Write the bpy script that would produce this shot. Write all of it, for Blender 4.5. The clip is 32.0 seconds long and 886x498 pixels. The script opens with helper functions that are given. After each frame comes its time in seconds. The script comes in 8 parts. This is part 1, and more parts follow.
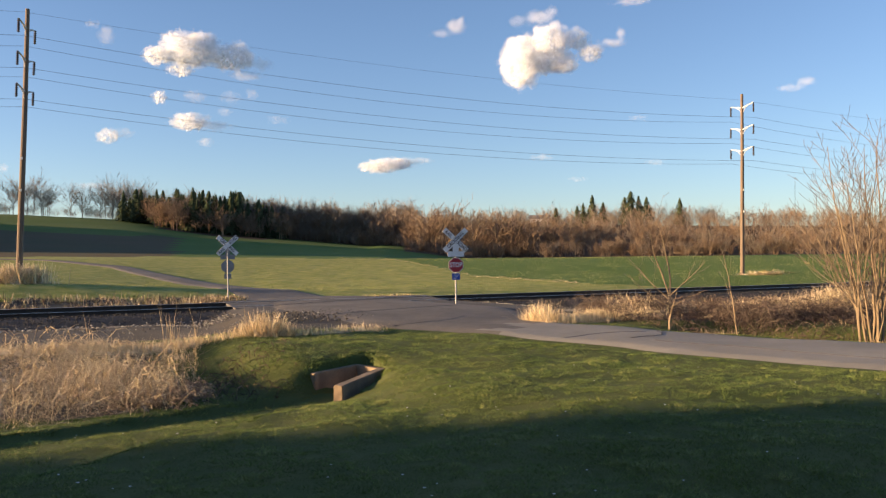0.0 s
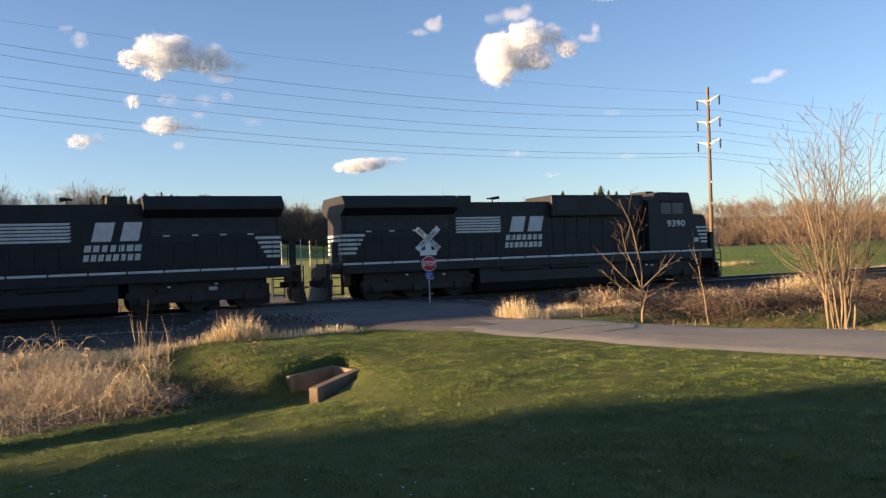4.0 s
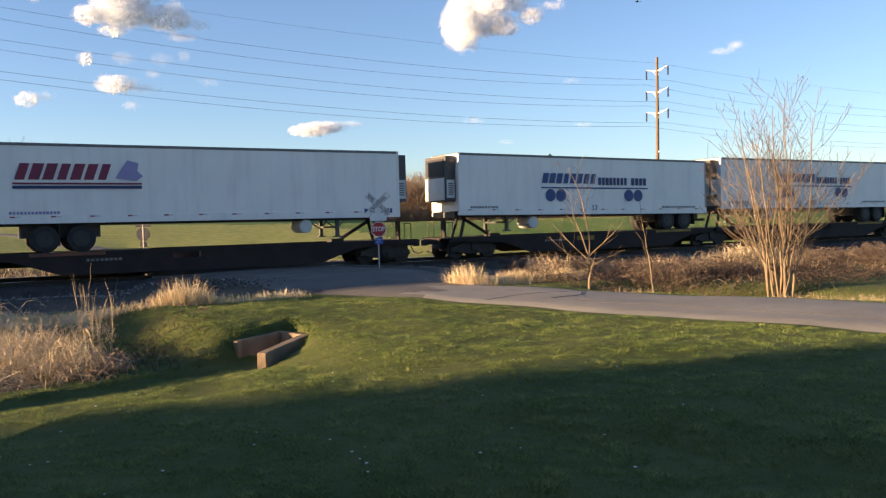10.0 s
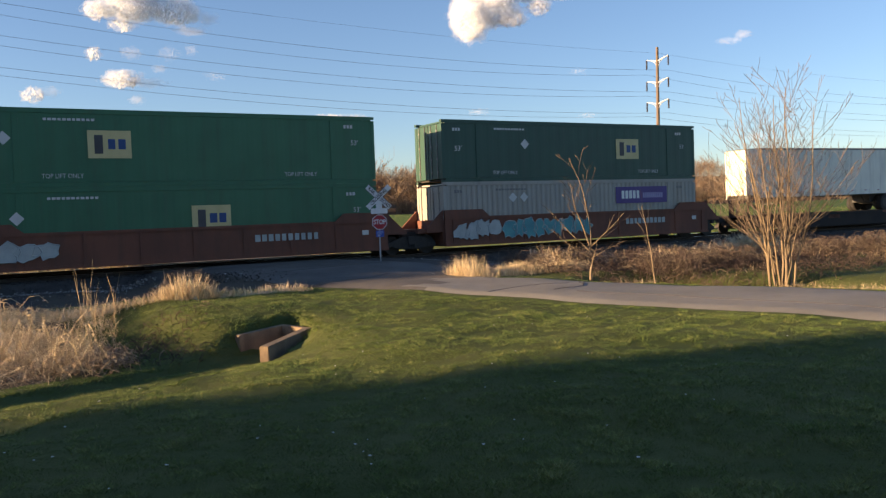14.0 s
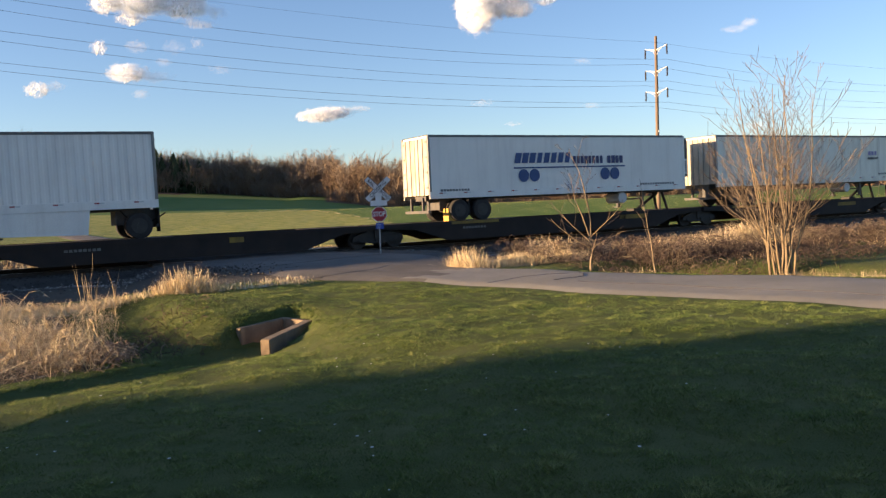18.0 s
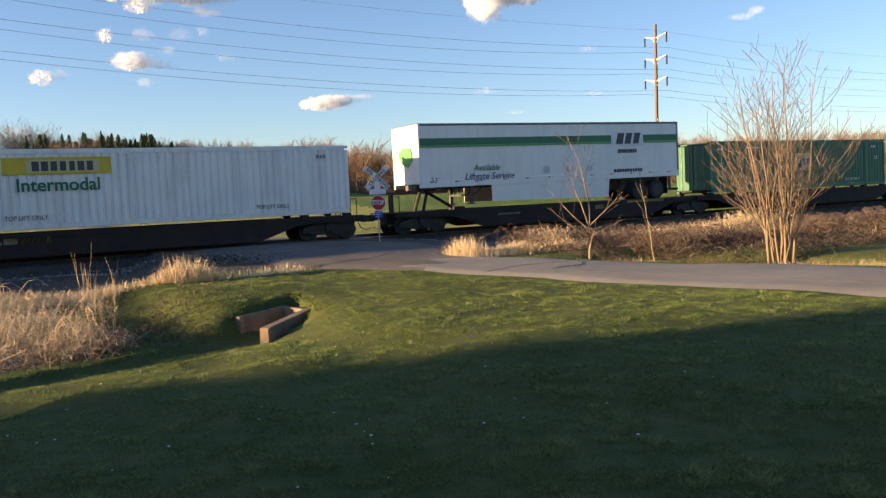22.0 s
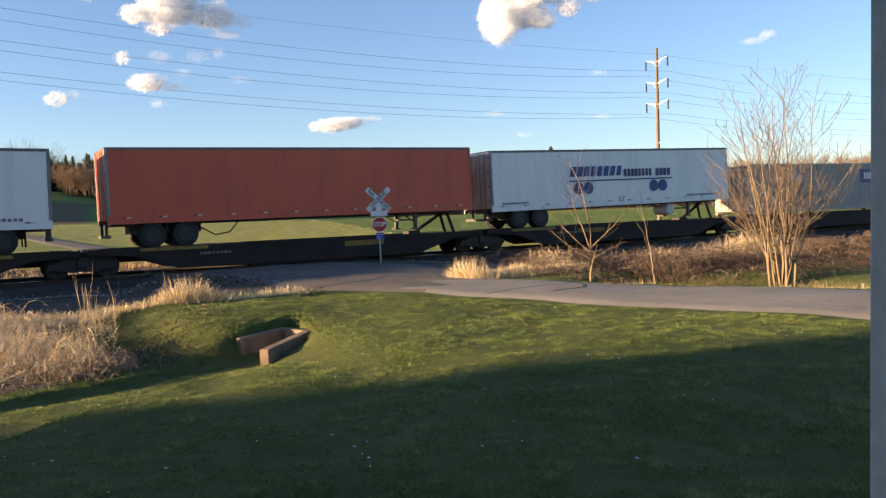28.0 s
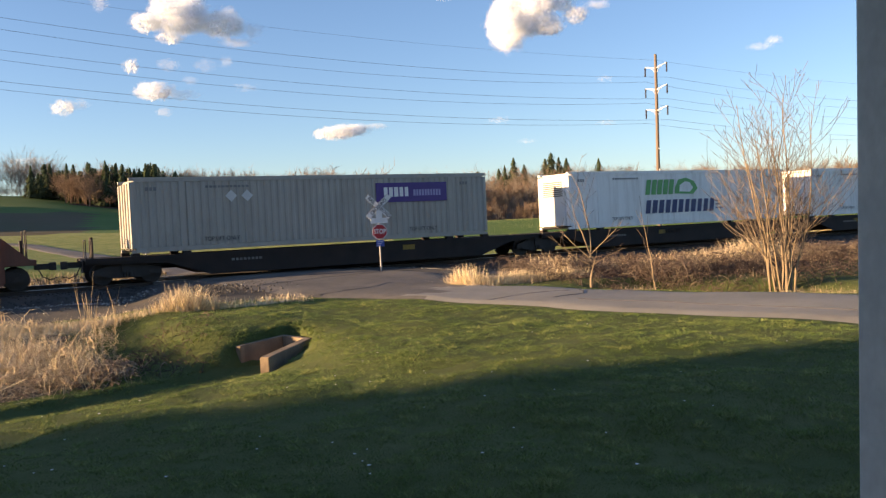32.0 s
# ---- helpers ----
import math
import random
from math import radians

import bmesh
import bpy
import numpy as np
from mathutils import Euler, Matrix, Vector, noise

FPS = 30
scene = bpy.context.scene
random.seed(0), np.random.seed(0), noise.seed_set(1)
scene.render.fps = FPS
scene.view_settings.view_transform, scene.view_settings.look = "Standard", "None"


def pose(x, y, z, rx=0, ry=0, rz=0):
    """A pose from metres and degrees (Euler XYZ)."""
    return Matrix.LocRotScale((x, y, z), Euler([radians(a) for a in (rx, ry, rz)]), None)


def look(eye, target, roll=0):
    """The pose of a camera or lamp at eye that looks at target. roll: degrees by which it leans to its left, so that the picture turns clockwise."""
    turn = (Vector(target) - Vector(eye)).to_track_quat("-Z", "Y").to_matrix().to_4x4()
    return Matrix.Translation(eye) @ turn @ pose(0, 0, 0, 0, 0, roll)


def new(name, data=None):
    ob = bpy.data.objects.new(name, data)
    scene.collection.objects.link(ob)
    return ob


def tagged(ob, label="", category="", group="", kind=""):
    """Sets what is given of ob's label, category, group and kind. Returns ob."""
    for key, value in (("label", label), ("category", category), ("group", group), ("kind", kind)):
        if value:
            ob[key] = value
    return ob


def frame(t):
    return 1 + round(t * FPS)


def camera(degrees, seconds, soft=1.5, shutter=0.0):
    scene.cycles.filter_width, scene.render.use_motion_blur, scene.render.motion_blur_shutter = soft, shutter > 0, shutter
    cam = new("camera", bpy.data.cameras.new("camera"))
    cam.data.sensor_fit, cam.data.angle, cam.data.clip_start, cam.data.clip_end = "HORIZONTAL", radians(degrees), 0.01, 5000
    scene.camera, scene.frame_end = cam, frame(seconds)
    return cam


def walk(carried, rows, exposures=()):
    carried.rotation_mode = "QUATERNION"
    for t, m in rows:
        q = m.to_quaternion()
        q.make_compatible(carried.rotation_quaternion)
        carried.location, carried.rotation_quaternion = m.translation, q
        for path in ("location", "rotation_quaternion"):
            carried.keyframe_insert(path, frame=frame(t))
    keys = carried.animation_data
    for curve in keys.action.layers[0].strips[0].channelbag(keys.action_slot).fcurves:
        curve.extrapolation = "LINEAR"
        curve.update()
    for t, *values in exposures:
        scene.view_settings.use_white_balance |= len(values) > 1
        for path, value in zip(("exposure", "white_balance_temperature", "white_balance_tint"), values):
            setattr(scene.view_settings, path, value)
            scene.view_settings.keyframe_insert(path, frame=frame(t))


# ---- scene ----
cam = camera(54.96, 32.0, soft=1.3)

# the camera: hand-held on a porch, turning slightly to the right
EYE_Z = 1.68
PATH = [  # seconds, sideways metres, yaw, pitch, roll
    (0, 0.013, 0.00, 0.85, 0.80),
    (0.5, 0.013, -1.71, 0.77, 0.82),
    (1, 0.013, -1.27, 0.90, 1.48),
    (1.5, 0.013, -1.49, 1.15, 1.61),
    (2, 0.013, -1.80, 1.10, 1.98),
    (2.5, 0.013, -1.53, 0.95, 2.08),
    (3, 0.013, -1.70, 0.95, 2.08),
    (3.5, 0.013, -1.50, 0.87, 2.28),
    (5.5, 0.022, -4.29, -0.22, 1.91),
    (6, 0.016, -4.79, -0.65, 1.69),
    (6.5, 0.009, -5.23, -0.88, 1.52),
    (7, 0.001, -5.46, -0.99, 1.30),
    (7.5, 0.005, -5.23, -1.00, 1.41),
    (8, 0.003, -5.18, -1.03, 1.52),
    (8.5, 0.014, -5.00, -0.98, 1.71),
    (9, 0.009, -4.98, -1.09, 1.72),
    (9.5, -0.004, -5.25, -1.42, 1.71),
    (10, -0.006, -5.23, -1.69, 1.64),
    (10.5, -0.006, -5.07, -1.75, 1.65),
    (11, -0.006, -5.01, -1.85, 1.68),
    (11.5, -0.006, -4.78, -1.85, 1.77),
    (12, -0.006, -4.69, -1.78, 1.91),
    (12.5, -0.007, -4.92, -1.87, 2.07),
    (13, -0.007, -4.76, -2.07, 2.04),
    (13.5, -0.007, -4.98, -2.12, 2.04),
    (15.5, -0.009, -5.38, -2.71, 2.26),
    (16, -0.008, -5.24, -2.80, 2.31),
    (16.5, -0.008, -5.27, -2.70, 2.44),
    (17, -0.008, -5.26, -2.71, 2.50),
    (17.5, -0.007, -5.23, -2.71, 2.54),
    (18, -0.007, -5.19, -2.78, 2.65),
    (18.5, -0.007, -5.14, -2.74, 2.71),
    (19, -0.006, -5.11, -2.88, 2.79),
    (19.5, -0.007, -4.73, -2.86, 2.79),
    (20, -0.007, -4.71, -3.01, 2.78),
    (20.5, -0.007, -5.19, -3.10, 2.73),
    (21, -0.007, -5.31, -3.26, 2.71),
    (21.5, -0.008, -5.19, -3.45, 2.70),
    (22, -0.008, -5.26, -3.55, 2.65),
    (22.5, -0.008, -5.34, -3.55, 2.58),
    (23, -0.008, -5.24, -3.50, 2.56),
    (23.5, -0.009, -5.63, -3.66, 2.41),
    (24, -0.007, -5.70, -3.47, 2.36),
    (24.5, -0.003, -5.21, -1.84, 2.29),
    (25, 0.002, -5.21, -1.62, 1.99),
    (25.5, 0.006, -5.46, -1.86, 2.01),
    (27.5, 0.025, -5.40, -2.02, 2.41),
    (28, 0.022, -5.12, -2.07, 2.46),
    (28.5, 0.021, -5.24, -1.99, 2.55),
    (29, 0.023, -5.20, -2.01, 2.72),
    (29.5, 0.023, -5.35, -2.31, 2.81),
    (30, 0.032, -5.37, -2.23, 2.83),
    (30.5, 0.033, -5.42, -1.99, 2.87),
    (31, 0.036, -5.10, -1.88, 2.74),
    (31.5, 0.031, -5.09, -1.64, 2.73),
    (32, 0.038, -5.09, -1.61, 2.74),
]
walk(cam, [(t, pose(0.843 * m, -0.537 * m, EYE_Z, 90 + p, r, w)) for t, m, w, p, r in PATH],
     exposures=[(t, e + (0.99 if t < 5 else 1.11), 6620, 22) for t, e in ((0, 0.62), (3.5, 0.65), (6, 0.82), (9.5, 0.72), (12, 0.66), (13, 0.48), (16, 0.58), (19, 0.70), (20.3, 0.86), (21, 0.42), (21.7, 0.64), (23.4, 0.66), (24, 0.93), (24.5, 0.86), (28, 0.75), (32, 0.68))])

# ---- light ----
SUN_AZ, SUN_EL = radians(-99.3), radians(7.45)   # low evening sun from along the track
SUN_DIR = Vector((math.sin(SUN_AZ) * math.cos(SUN_EL), math.cos(SUN_AZ) * math.cos(SUN_EL), math.sin(SUN_EL)))
world = bpy.data.worlds.new("world")
scene.world = world
world.use_nodes = True
wn = world.node_tree
sky = wn.nodes.new("ShaderNodeTexSky")
sky.sky_type, sky.sun_disc = "NISHITA", False
sky.sun_elevation, sky.sun_rotation = SUN_EL, SUN_AZ
sky.air_density, sky.dust_density, sky.ozone_density = 0.85, 0.35, 2.5
back = wn.nodes["Background"]
back.inputs["Strength"].default_value = 0.082
wn.links.new(sky.outputs[0], back.inputs["Color"])
sun_data = bpy.data.lights.new("sun", "SUN")
sun_data.energy, sun_data.angle, sun_data.color = 5.0, radians(0.9), (1.0, 0.71, 0.37)
sun = new("sun", sun_data)
sun.matrix_world = look(SUN_DIR * 200, (0, 0, 0))

# ---- materials ----
MATS = {}


def surf(name, c1, c2=None, scale=3.0, rough=0.7, metal=0.0, bump=0.0, bscale=40.0, island=0.0, obj=0.0, stretch=None, dirt=None, spec=None):
    """A two-scale procedural surface: c1 to c2 in noise, fine relief, optional random shade by piece and streaky dirt."""
    if name in MATS:
        return MATS[name]
    m = bpy.data.materials.new(name)
    m.use_nodes = True
    nt = m.node_tree
    b = nt.nodes["Principled BSDF"]
    b.inputs["Roughness"].default_value, b.inputs["Metallic"].default_value = rough, metal
    if spec is not None:
        b.inputs["Specular IOR Level"].default_value = spec
    tc = nt.nodes.new("ShaderNodeTexCoord")
    vec = tc.outputs["Object"]
    if stretch:
        mp = nt.nodes.new("ShaderNodeMapping")
        mp.inputs["Scale"].default_value = stretch
        nt.links.new(vec, mp.inputs["Vector"])
        vec = mp.outputs[0]
    n1 = nt.nodes.new("ShaderNodeTexNoise")
    n1.inputs["Scale"].default_value, n1.inputs["Detail"].default_value = scale, 6.0
    nt.links.new(vec, n1.inputs["Vector"])
    ramp = nt.nodes.new("ShaderNodeValToRGB")
    ramp.color_ramp.elements[0].position, ramp.color_ramp.elements[1].position = 0.32, 0.68
    c2 = c2 or tuple(0.8 * v for v in c1)
    ramp.color_ramp.elements[0].color, ramp.color_ramp.elements[1].color = (*c1, 1), (*c2, 1)
    nt.links.new(n1.outputs["Fac"], ramp.inputs["Fac"])
    col = ramp.outputs["Color"]
    n2 = nt.nodes.new("ShaderNodeTexNoise")
    n2.inputs["Scale"].default_value, n2.inputs["Detail"].default_value = bscale, 4.0
    nt.links.new(vec, n2.inputs["Vector"])
    hsv = nt.nodes.new("ShaderNodeHueSaturation")
    mr = nt.nodes.new("ShaderNodeMapRange")
    mr.inputs["To Min"].default_value, mr.inputs["To Max"].default_value = 0.8, 1.2
    nt.links.new(n2.outputs["Fac"], mr.inputs["Value"])
    nt.links.new(col, hsv.inputs["Color"])
    val = mr.outputs[0]
    if island or obj:
        src = nt.nodes.new("ShaderNodeNewGeometry").outputs["Random Per Island"] if island else nt.nodes.new("ShaderNodeObjectInfo").outputs["Random"]
        amp = island or obj
        m2 = nt.nodes.new("ShaderNodeMapRange")
        m2.inputs["To Min"].default_value, m2.inputs["To Max"].default_value = 1 - amp, 1 + amp
        nt.links.new(src, m2.inputs["Value"])
        mul = nt.nodes.new("ShaderNodeMath")
        mul.operation = "MULTIPLY"
        nt.links.new(val, mul.inputs[0])
        nt.links.new(m2.outputs[0], mul.inputs[1])
        val = mul.outputs[0]
        m3 = nt.nodes.new("ShaderNodeMapRange")
        m3.inputs["To Min"].default_value, m3.inputs["To Max"].default_value = 0.5 - 0.03 * amp * 2, 0.5 + 0.03 * amp * 2
        nt.links.new(src, m3.inputs["Value"])
        nt.links.new(m3.outputs[0], hsv.inputs["Hue"])
    nt.links.new(val, hsv.inputs["Value"])
    col = hsv.outputs["Color"]
    if dirt:
        mp2 = nt.nodes.new("ShaderNodeMapping")
        mp2.inputs["Scale"].default_value = (1.6, 1.6, 0.16)
        nt.links.new(tc.outputs["Object"], mp2.inputs["Vector"])
        n3 = nt.nodes.new("ShaderNodeTexNoise")
        n3.inputs["Scale"].default_value, n3.inputs["Detail"].default_value, n3.inputs["Roughness"].default_value = 1.7, 8.0, 0.65
        nt.links.new(mp2.outputs[0], n3.inputs["Vector"])
        r3 = nt.nodes.new("ShaderNodeMapRange")
        r3.inputs["From Min"].default_value, r3.inputs["From Max"].default_value, r3.inputs["To Max"].default_value = 0.48, 0.85, dirt[3]
        nt.links.new(n3.outputs["Fac"], r3.inputs["Value"])
        mix = nt.nodes.new("ShaderNodeMix")
        mix.data_type = "RGBA"
        mix.inputs["B"].default_value = (*dirt[:3], 1)
        nt.links.new(r3.outputs[0], mix.inputs["Factor"])
        nt.links.new(col, mix.inputs["A"])
        col = mix.outputs["Result"]
    nt.links.new(col, b.inputs["Base Color"])
    if bump:
        bp = nt.nodes.new("ShaderNodeBump")
        bp.inputs["Strength"].default_value, bp.inputs["Distance"].default_value = bump, 0.02
        nt.links.new(n2.outputs["Fac"], bp.inputs["Height"])
        nt.links.new(bp.outputs[0], b.inputs["Normal"])
    MATS[name] = m
    return m


GRIME = (0.10, 0.085, 0.07, 0.55)
LAWN = surf("lawn_grass", (0.060, 0.082, 0.022), (0.098, 0.110, 0.036), 0.9, 0.9, bump=0.6, bscale=55, spec=0.15)
BLADE = surf("grass_blade", (0.112, 0.172, 0.038), (0.160, 0.208, 0.054), 0.8, 0.7, bscale=4, island=0.05, spec=0.25)
BLADEOLIVE = surf("olive_grass_blade", (0.205, 0.245, 0.070), (0.270, 0.288, 0.098), 0.8, 0.7, bscale=4, island=0.05, spec=0.25)
# dark blade tone holds the shade between the tussocks
BLADEDARK = surf("dark_clover_leaf", (0.052, 0.088, 0.020), (0.076, 0.112, 0.028), 0.8, 0.7, bscale=4, island=0.06, spec=0.25)
STRAWG = surf("dead_lawn_blade", (0.38, 0.32, 0.15), (0.29, 0.25, 0.11), 0.5, 0.8, bscale=9, island=0.25, spec=0.2)
FIELD = surf("field_grass", (0.185, 0.225, 0.042), (0.360, 0.335, 0.105), 1.1, 0.9, bump=0.8, bscale=7, spec=0.15)
WHEAT = surf("winter_wheat", (0.070, 0.135, 0.020), (0.094, 0.155, 0.029), 0.08, 0.9, bump=0.5, bscale=4, spec=0.15)
PLOUGH = surf("ploughed_soil", (0.125, 0.092, 0.052), (0.098, 0.088, 0.045), 0.05, 0.95, bump=0.6, bscale=2.5, spec=0.1)
HILLG = surf("hill_pasture", (0.075, 0.135, 0.024), (0.108, 0.150, 0.036), 0.03, 0.95, bscale=2, spec=0.15)
SOIL = surf("verge_soil", (0.075, 0.058, 0.040), (0.052, 0.046, 0.030), 0.7, 0.95, bump=0.7, bscale=18)
ASPHALT = surf("asphalt", (0.085, 0.078, 0.070), (0.135, 0.124, 0.110), 0.45, 0.9, bump=0.5, bscale=70, dirt=(0.042, 0.039, 0.034, 0.5))
ASPHALT_PALE = surf("bleached_asphalt", (0.180, 0.174, 0.156), (0.235, 0.226, 0.202), 0.45, 0.9, bump=0.5, bscale=70, dirt=(0.15, 0.138, 0.115, 0.5))
# dark ground colour that stands for the shade beside the track
SHADESTRIP = surf("dark_cinder_path", (0.022, 0.021, 0.021), (0.038, 0.035, 0.033), 1.5, 0.95, bump=0.3, bscale=30)
TAR = surf("tar_seam", (0.055, 0.052, 0.05), (0.075, 0.07, 0.066), 3, 0.8, bump=0.3)
# bed tone is darkened for oil and for the shoulder's shade
GRAVEL = surf("ballast_bed", (0.042, 0.039, 0.036), (0.075, 0.069, 0.062), 2.0, 0.95, bump=1.0, bscale=26)
STONE = surf("ballast_stone", (0.09, 0.085, 0.078), (0.30, 0.285, 0.26), 9.0, 0.9, bscale=30, island=0.7)
# stone tone holds both oil and the shade of the ballast shoulder
OILSHADESTONE = surf("oily_ballast_stone", (0.030, 0.028, 0.026), (0.060, 0.055, 0.050), 3.0, 0.9, bscale=30, island=0.5)
RUSTRAIL = surf("rail_rust", (0.035, 0.025, 0.020), (0.055, 0.040, 0.030), 4, 0.8, bump=0.3)
RAILTOP = surf("rail_polished", (0.55, 0.53, 0.50), (0.45, 0.43, 0.40), 2, 0.28, metal=1.0)
TIE = surf("creosote_tie", (0.035, 0.029, 0.025), (0.060, 0.050, 0.043), 5, 0.9, bump=0.6, bscale=25, obj=0.3)
CONCRETE = surf("old_concrete", (0.27, 0.20, 0.13), (0.18, 0.135, 0.09), 2.5, 0.9, bump=0.5, bscale=35, dirt=(0.08, 0.06, 0.042, 0.75))
POLEWOOD = surf("pole_wood", (0.13, 0.095, 0.068), (0.19, 0.14, 0.10), 3, 0.9, bump=0.5, bscale=20, stretch=(4, 4, 0.3))
STEEL = surf("galvanised_steel", (0.42, 0.42, 0.42), (0.32, 0.32, 0.32), 6, 0.5, metal=0.6)
INSUL = surf("insulator", (0.045, 0.04, 0.045), (0.07, 0.06, 0.06), 6, 0.35)
WIRE = surf("wire", (0.16, 0.16, 0.17), (0.2, 0.2, 0.2), 6, 0.5, metal=0.5)
BARK = surf("young_bark", (0.27, 0.20, 0.12), (0.18, 0.135, 0.085), 4, 0.85, bump=0.5, bscale=30)
BARKTWIG = surf("bark_of_thin_twigs", (0.17, 0.128, 0.088), (0.11, 0.083, 0.060), 5, 0.85, bump=0.3, bscale=30)
TWIG = surf("bramble_stem", (0.080, 0.056, 0.042), (0.150, 0.108, 0.080), 2, 0.85, bscale=9, island=0.6)
STRAW = surf("dry_grass", (0.80, 0.665, 0.44), (0.68, 0.55, 0.35), 0.6, 0.85, bscale=8, island=0.25, spec=0.2)
STALK = surf("dry_stalk", (0.50, 0.40, 0.25), (0.40, 0.31, 0.18), 2, 0.85, bscale=8)
BROWNSTEM = surf("brown_dead_stem", (0.27, 0.175, 0.105), (0.17, 0.11, 0.07), 2, 0.85, bscale=8, island=0.3)
# tone darkened for the shade inside the thicket; other dead stems share it
DARKTWIG = surf("dark_bramble_stem", (0.055, 0.036, 0.028), (0.085, 0.056, 0.042), 2, 0.9, bscale=9, island=0.4)
FARTWIG = surf("far_bare_wood", (0.225, 0.158, 0.105), (0.165, 0.117, 0.082), 0.05, 0.95, bscale=0.4, island=0.25, spec=0.1)
FARGREY = surf("far_grey_wood", (0.235, 0.19, 0.15), (0.17, 0.142, 0.115), 0.05, 0.95, bscale=0.4, island=0.2, spec=0.1)
CONIFER = surf("conifer_needles", (0.046, 0.066, 0.032), (0.082, 0.096, 0.046), 0.15, 0.95, bscale=0.8, island=0.4, spec=0.1)
LITTER = surf("woodland_floor", (0.10, 0.068, 0.042), (0.07, 0.05, 0.034), 0.1, 0.95, bscale=1.5, spec=0.1)
WHITE = surf("white_paint", (0.78, 0.78, 0.77), (0.70, 0.70, 0.69), 2, 0.5, dirt=(0.3, 0.27, 0.22, 0.3))
BLACK = surf("black_paint", (0.02, 0.02, 0.022), (0.03, 0.03, 0.03), 2, 0.5)
RED = surf("sign_red", (0.45, 0.02, 0.03), (0.38, 0.02, 0.03), 2, 0.45)
BLUE = surf("sign_blue", (0.03, 0.10, 0.42), (0.03, 0.08, 0.36), 2, 0.45)
SIGNBACK = surf("sign_back", (0.30, 0.30, 0.30), (0.24, 0.24, 0.24), 4, 0.5, metal=0.5)
POSTPAINT = surf("grey_post_paint", (0.74, 0.75, 0.77), (0.66, 0.67, 0.70), 6, 0.6, bump=0.1)
SIDING = surf("white_siding", (0.62, 0.60, 0.56), (0.52, 0.50, 0.46), 1, 0.7)

# ---- helpers for meshes ----
def part(name, bm, material, parent=None, label="", m=None, smooth=False):
    """Links a bmesh (or a mesh) as one mesh object, under a thing or a part."""
    if isinstance(bm, bpy.types.Mesh):
        me = bm
    else:
        bmesh.ops.recalc_face_normals(bm, faces=bm.faces)
        me = bpy.data.meshes.new(name)
        bm.to_mesh(me)
        bm.free()
    if material is not None and not me.materials:
        me.materials.append(material)
    if smooth:
        me.polygons.foreach_set("use_smooth", [True] * len(me.polygons))
    ob = new(name, me)
    if parent is not None:
        ob.parent = parent
    if m is not None:
        ob.matrix_basis = m
    if label:
        ob["label"] = label
    return ob


def box(bm, x0, x1, y0, y1, z0, z1, bevel=0.0):
    vs = [bm.verts.new((x, y, z)) for x in (x0, x1) for y in (y0, y1) for z in (z0, z1)]
    fs = [bm.faces.new([vs[i] for i in f]) for f in ((0, 1, 3, 2), (4, 6, 7, 5), (0, 4, 5, 1), (2, 3, 7, 6), (0, 2, 6, 4), (1, 5, 7, 3))]
    if bevel:
        es = list({e for f in fs for e in f.edges})
        bmesh.ops.bevel(bm, geom=es, offset=bevel, segments=2, affect="EDGES", profile=0.6)
    return bm


def boxes(*dims, bevel=0.0):
    bm = bmesh.new()
    for dd in dims:
        box(bm, *dd, bevel=bevel)
    return bm


def tube(bm, pts, radii, sides=6, caps=True):
    """A tapered tube along points."""
    rings = []
    pts = [Vector(p) for p in pts]
    for i, p in enumerate(pts):
        a = pts[max(0, i - 1)]
        b = pts[min(len(pts) - 1, i + 1)]
        dvec = (b - a).normalized()
        side = dvec.cross(Vector((0, 0, 1)) if abs(dvec.z) < 0.95 else Vector((1, 0, 0))).normalized()
        up = side.cross(dvec)
        r = radii[i] if hasattr(radii, "__len__") else radii
        rings.append([bm.verts.new(p + r * (math.cos(2 * math.pi * k / sides) * side + math.sin(2 * math.pi * k / sides) * up)) for k in range(sides)])
    for r0, r1 in zip(rings, rings[1:]):
        for k in range(sides):
            bm.faces.new((r0[k], r0[(k + 1) % sides], r1[(k + 1) % sides], r1[k]))
    if caps:
        bm.faces.new(rings[0])
        bm.faces.new(rings[-1])
    return bm


def prism(bm, poly, y0, y1, axis="y"):
    """Extrudes a polygon of (x, z) points between two y (or (y, z) along x, or (x, y) along z)."""
    def at(p, w):
        return {"y": (p[0], w, p[1]), "x": (w, p[0], p[1]), "z": (p[0], p[1], w)}[axis]
    a = [bm.verts.new(at(p, y0)) for p in poly]
    b = [bm.verts.new(at(p, y1)) for p in poly]
    bm.faces.new(a)
    bm.faces.new(b[::-1])
    k = len(poly)
    for i in range(k):
        bm.faces.new((a[i], b[i], b[(i + 1) % k], a[(i + 1) % k]))
    return bm


def disc(bm, cx, cz, r, y0, y1, sides=20):
    return prism(bm, [(cx + r * math.cos(2 * math.pi * k / sides), cz + r * math.sin(2 * math.pi * k / sides)) for k in range(sides)], y0, y1)


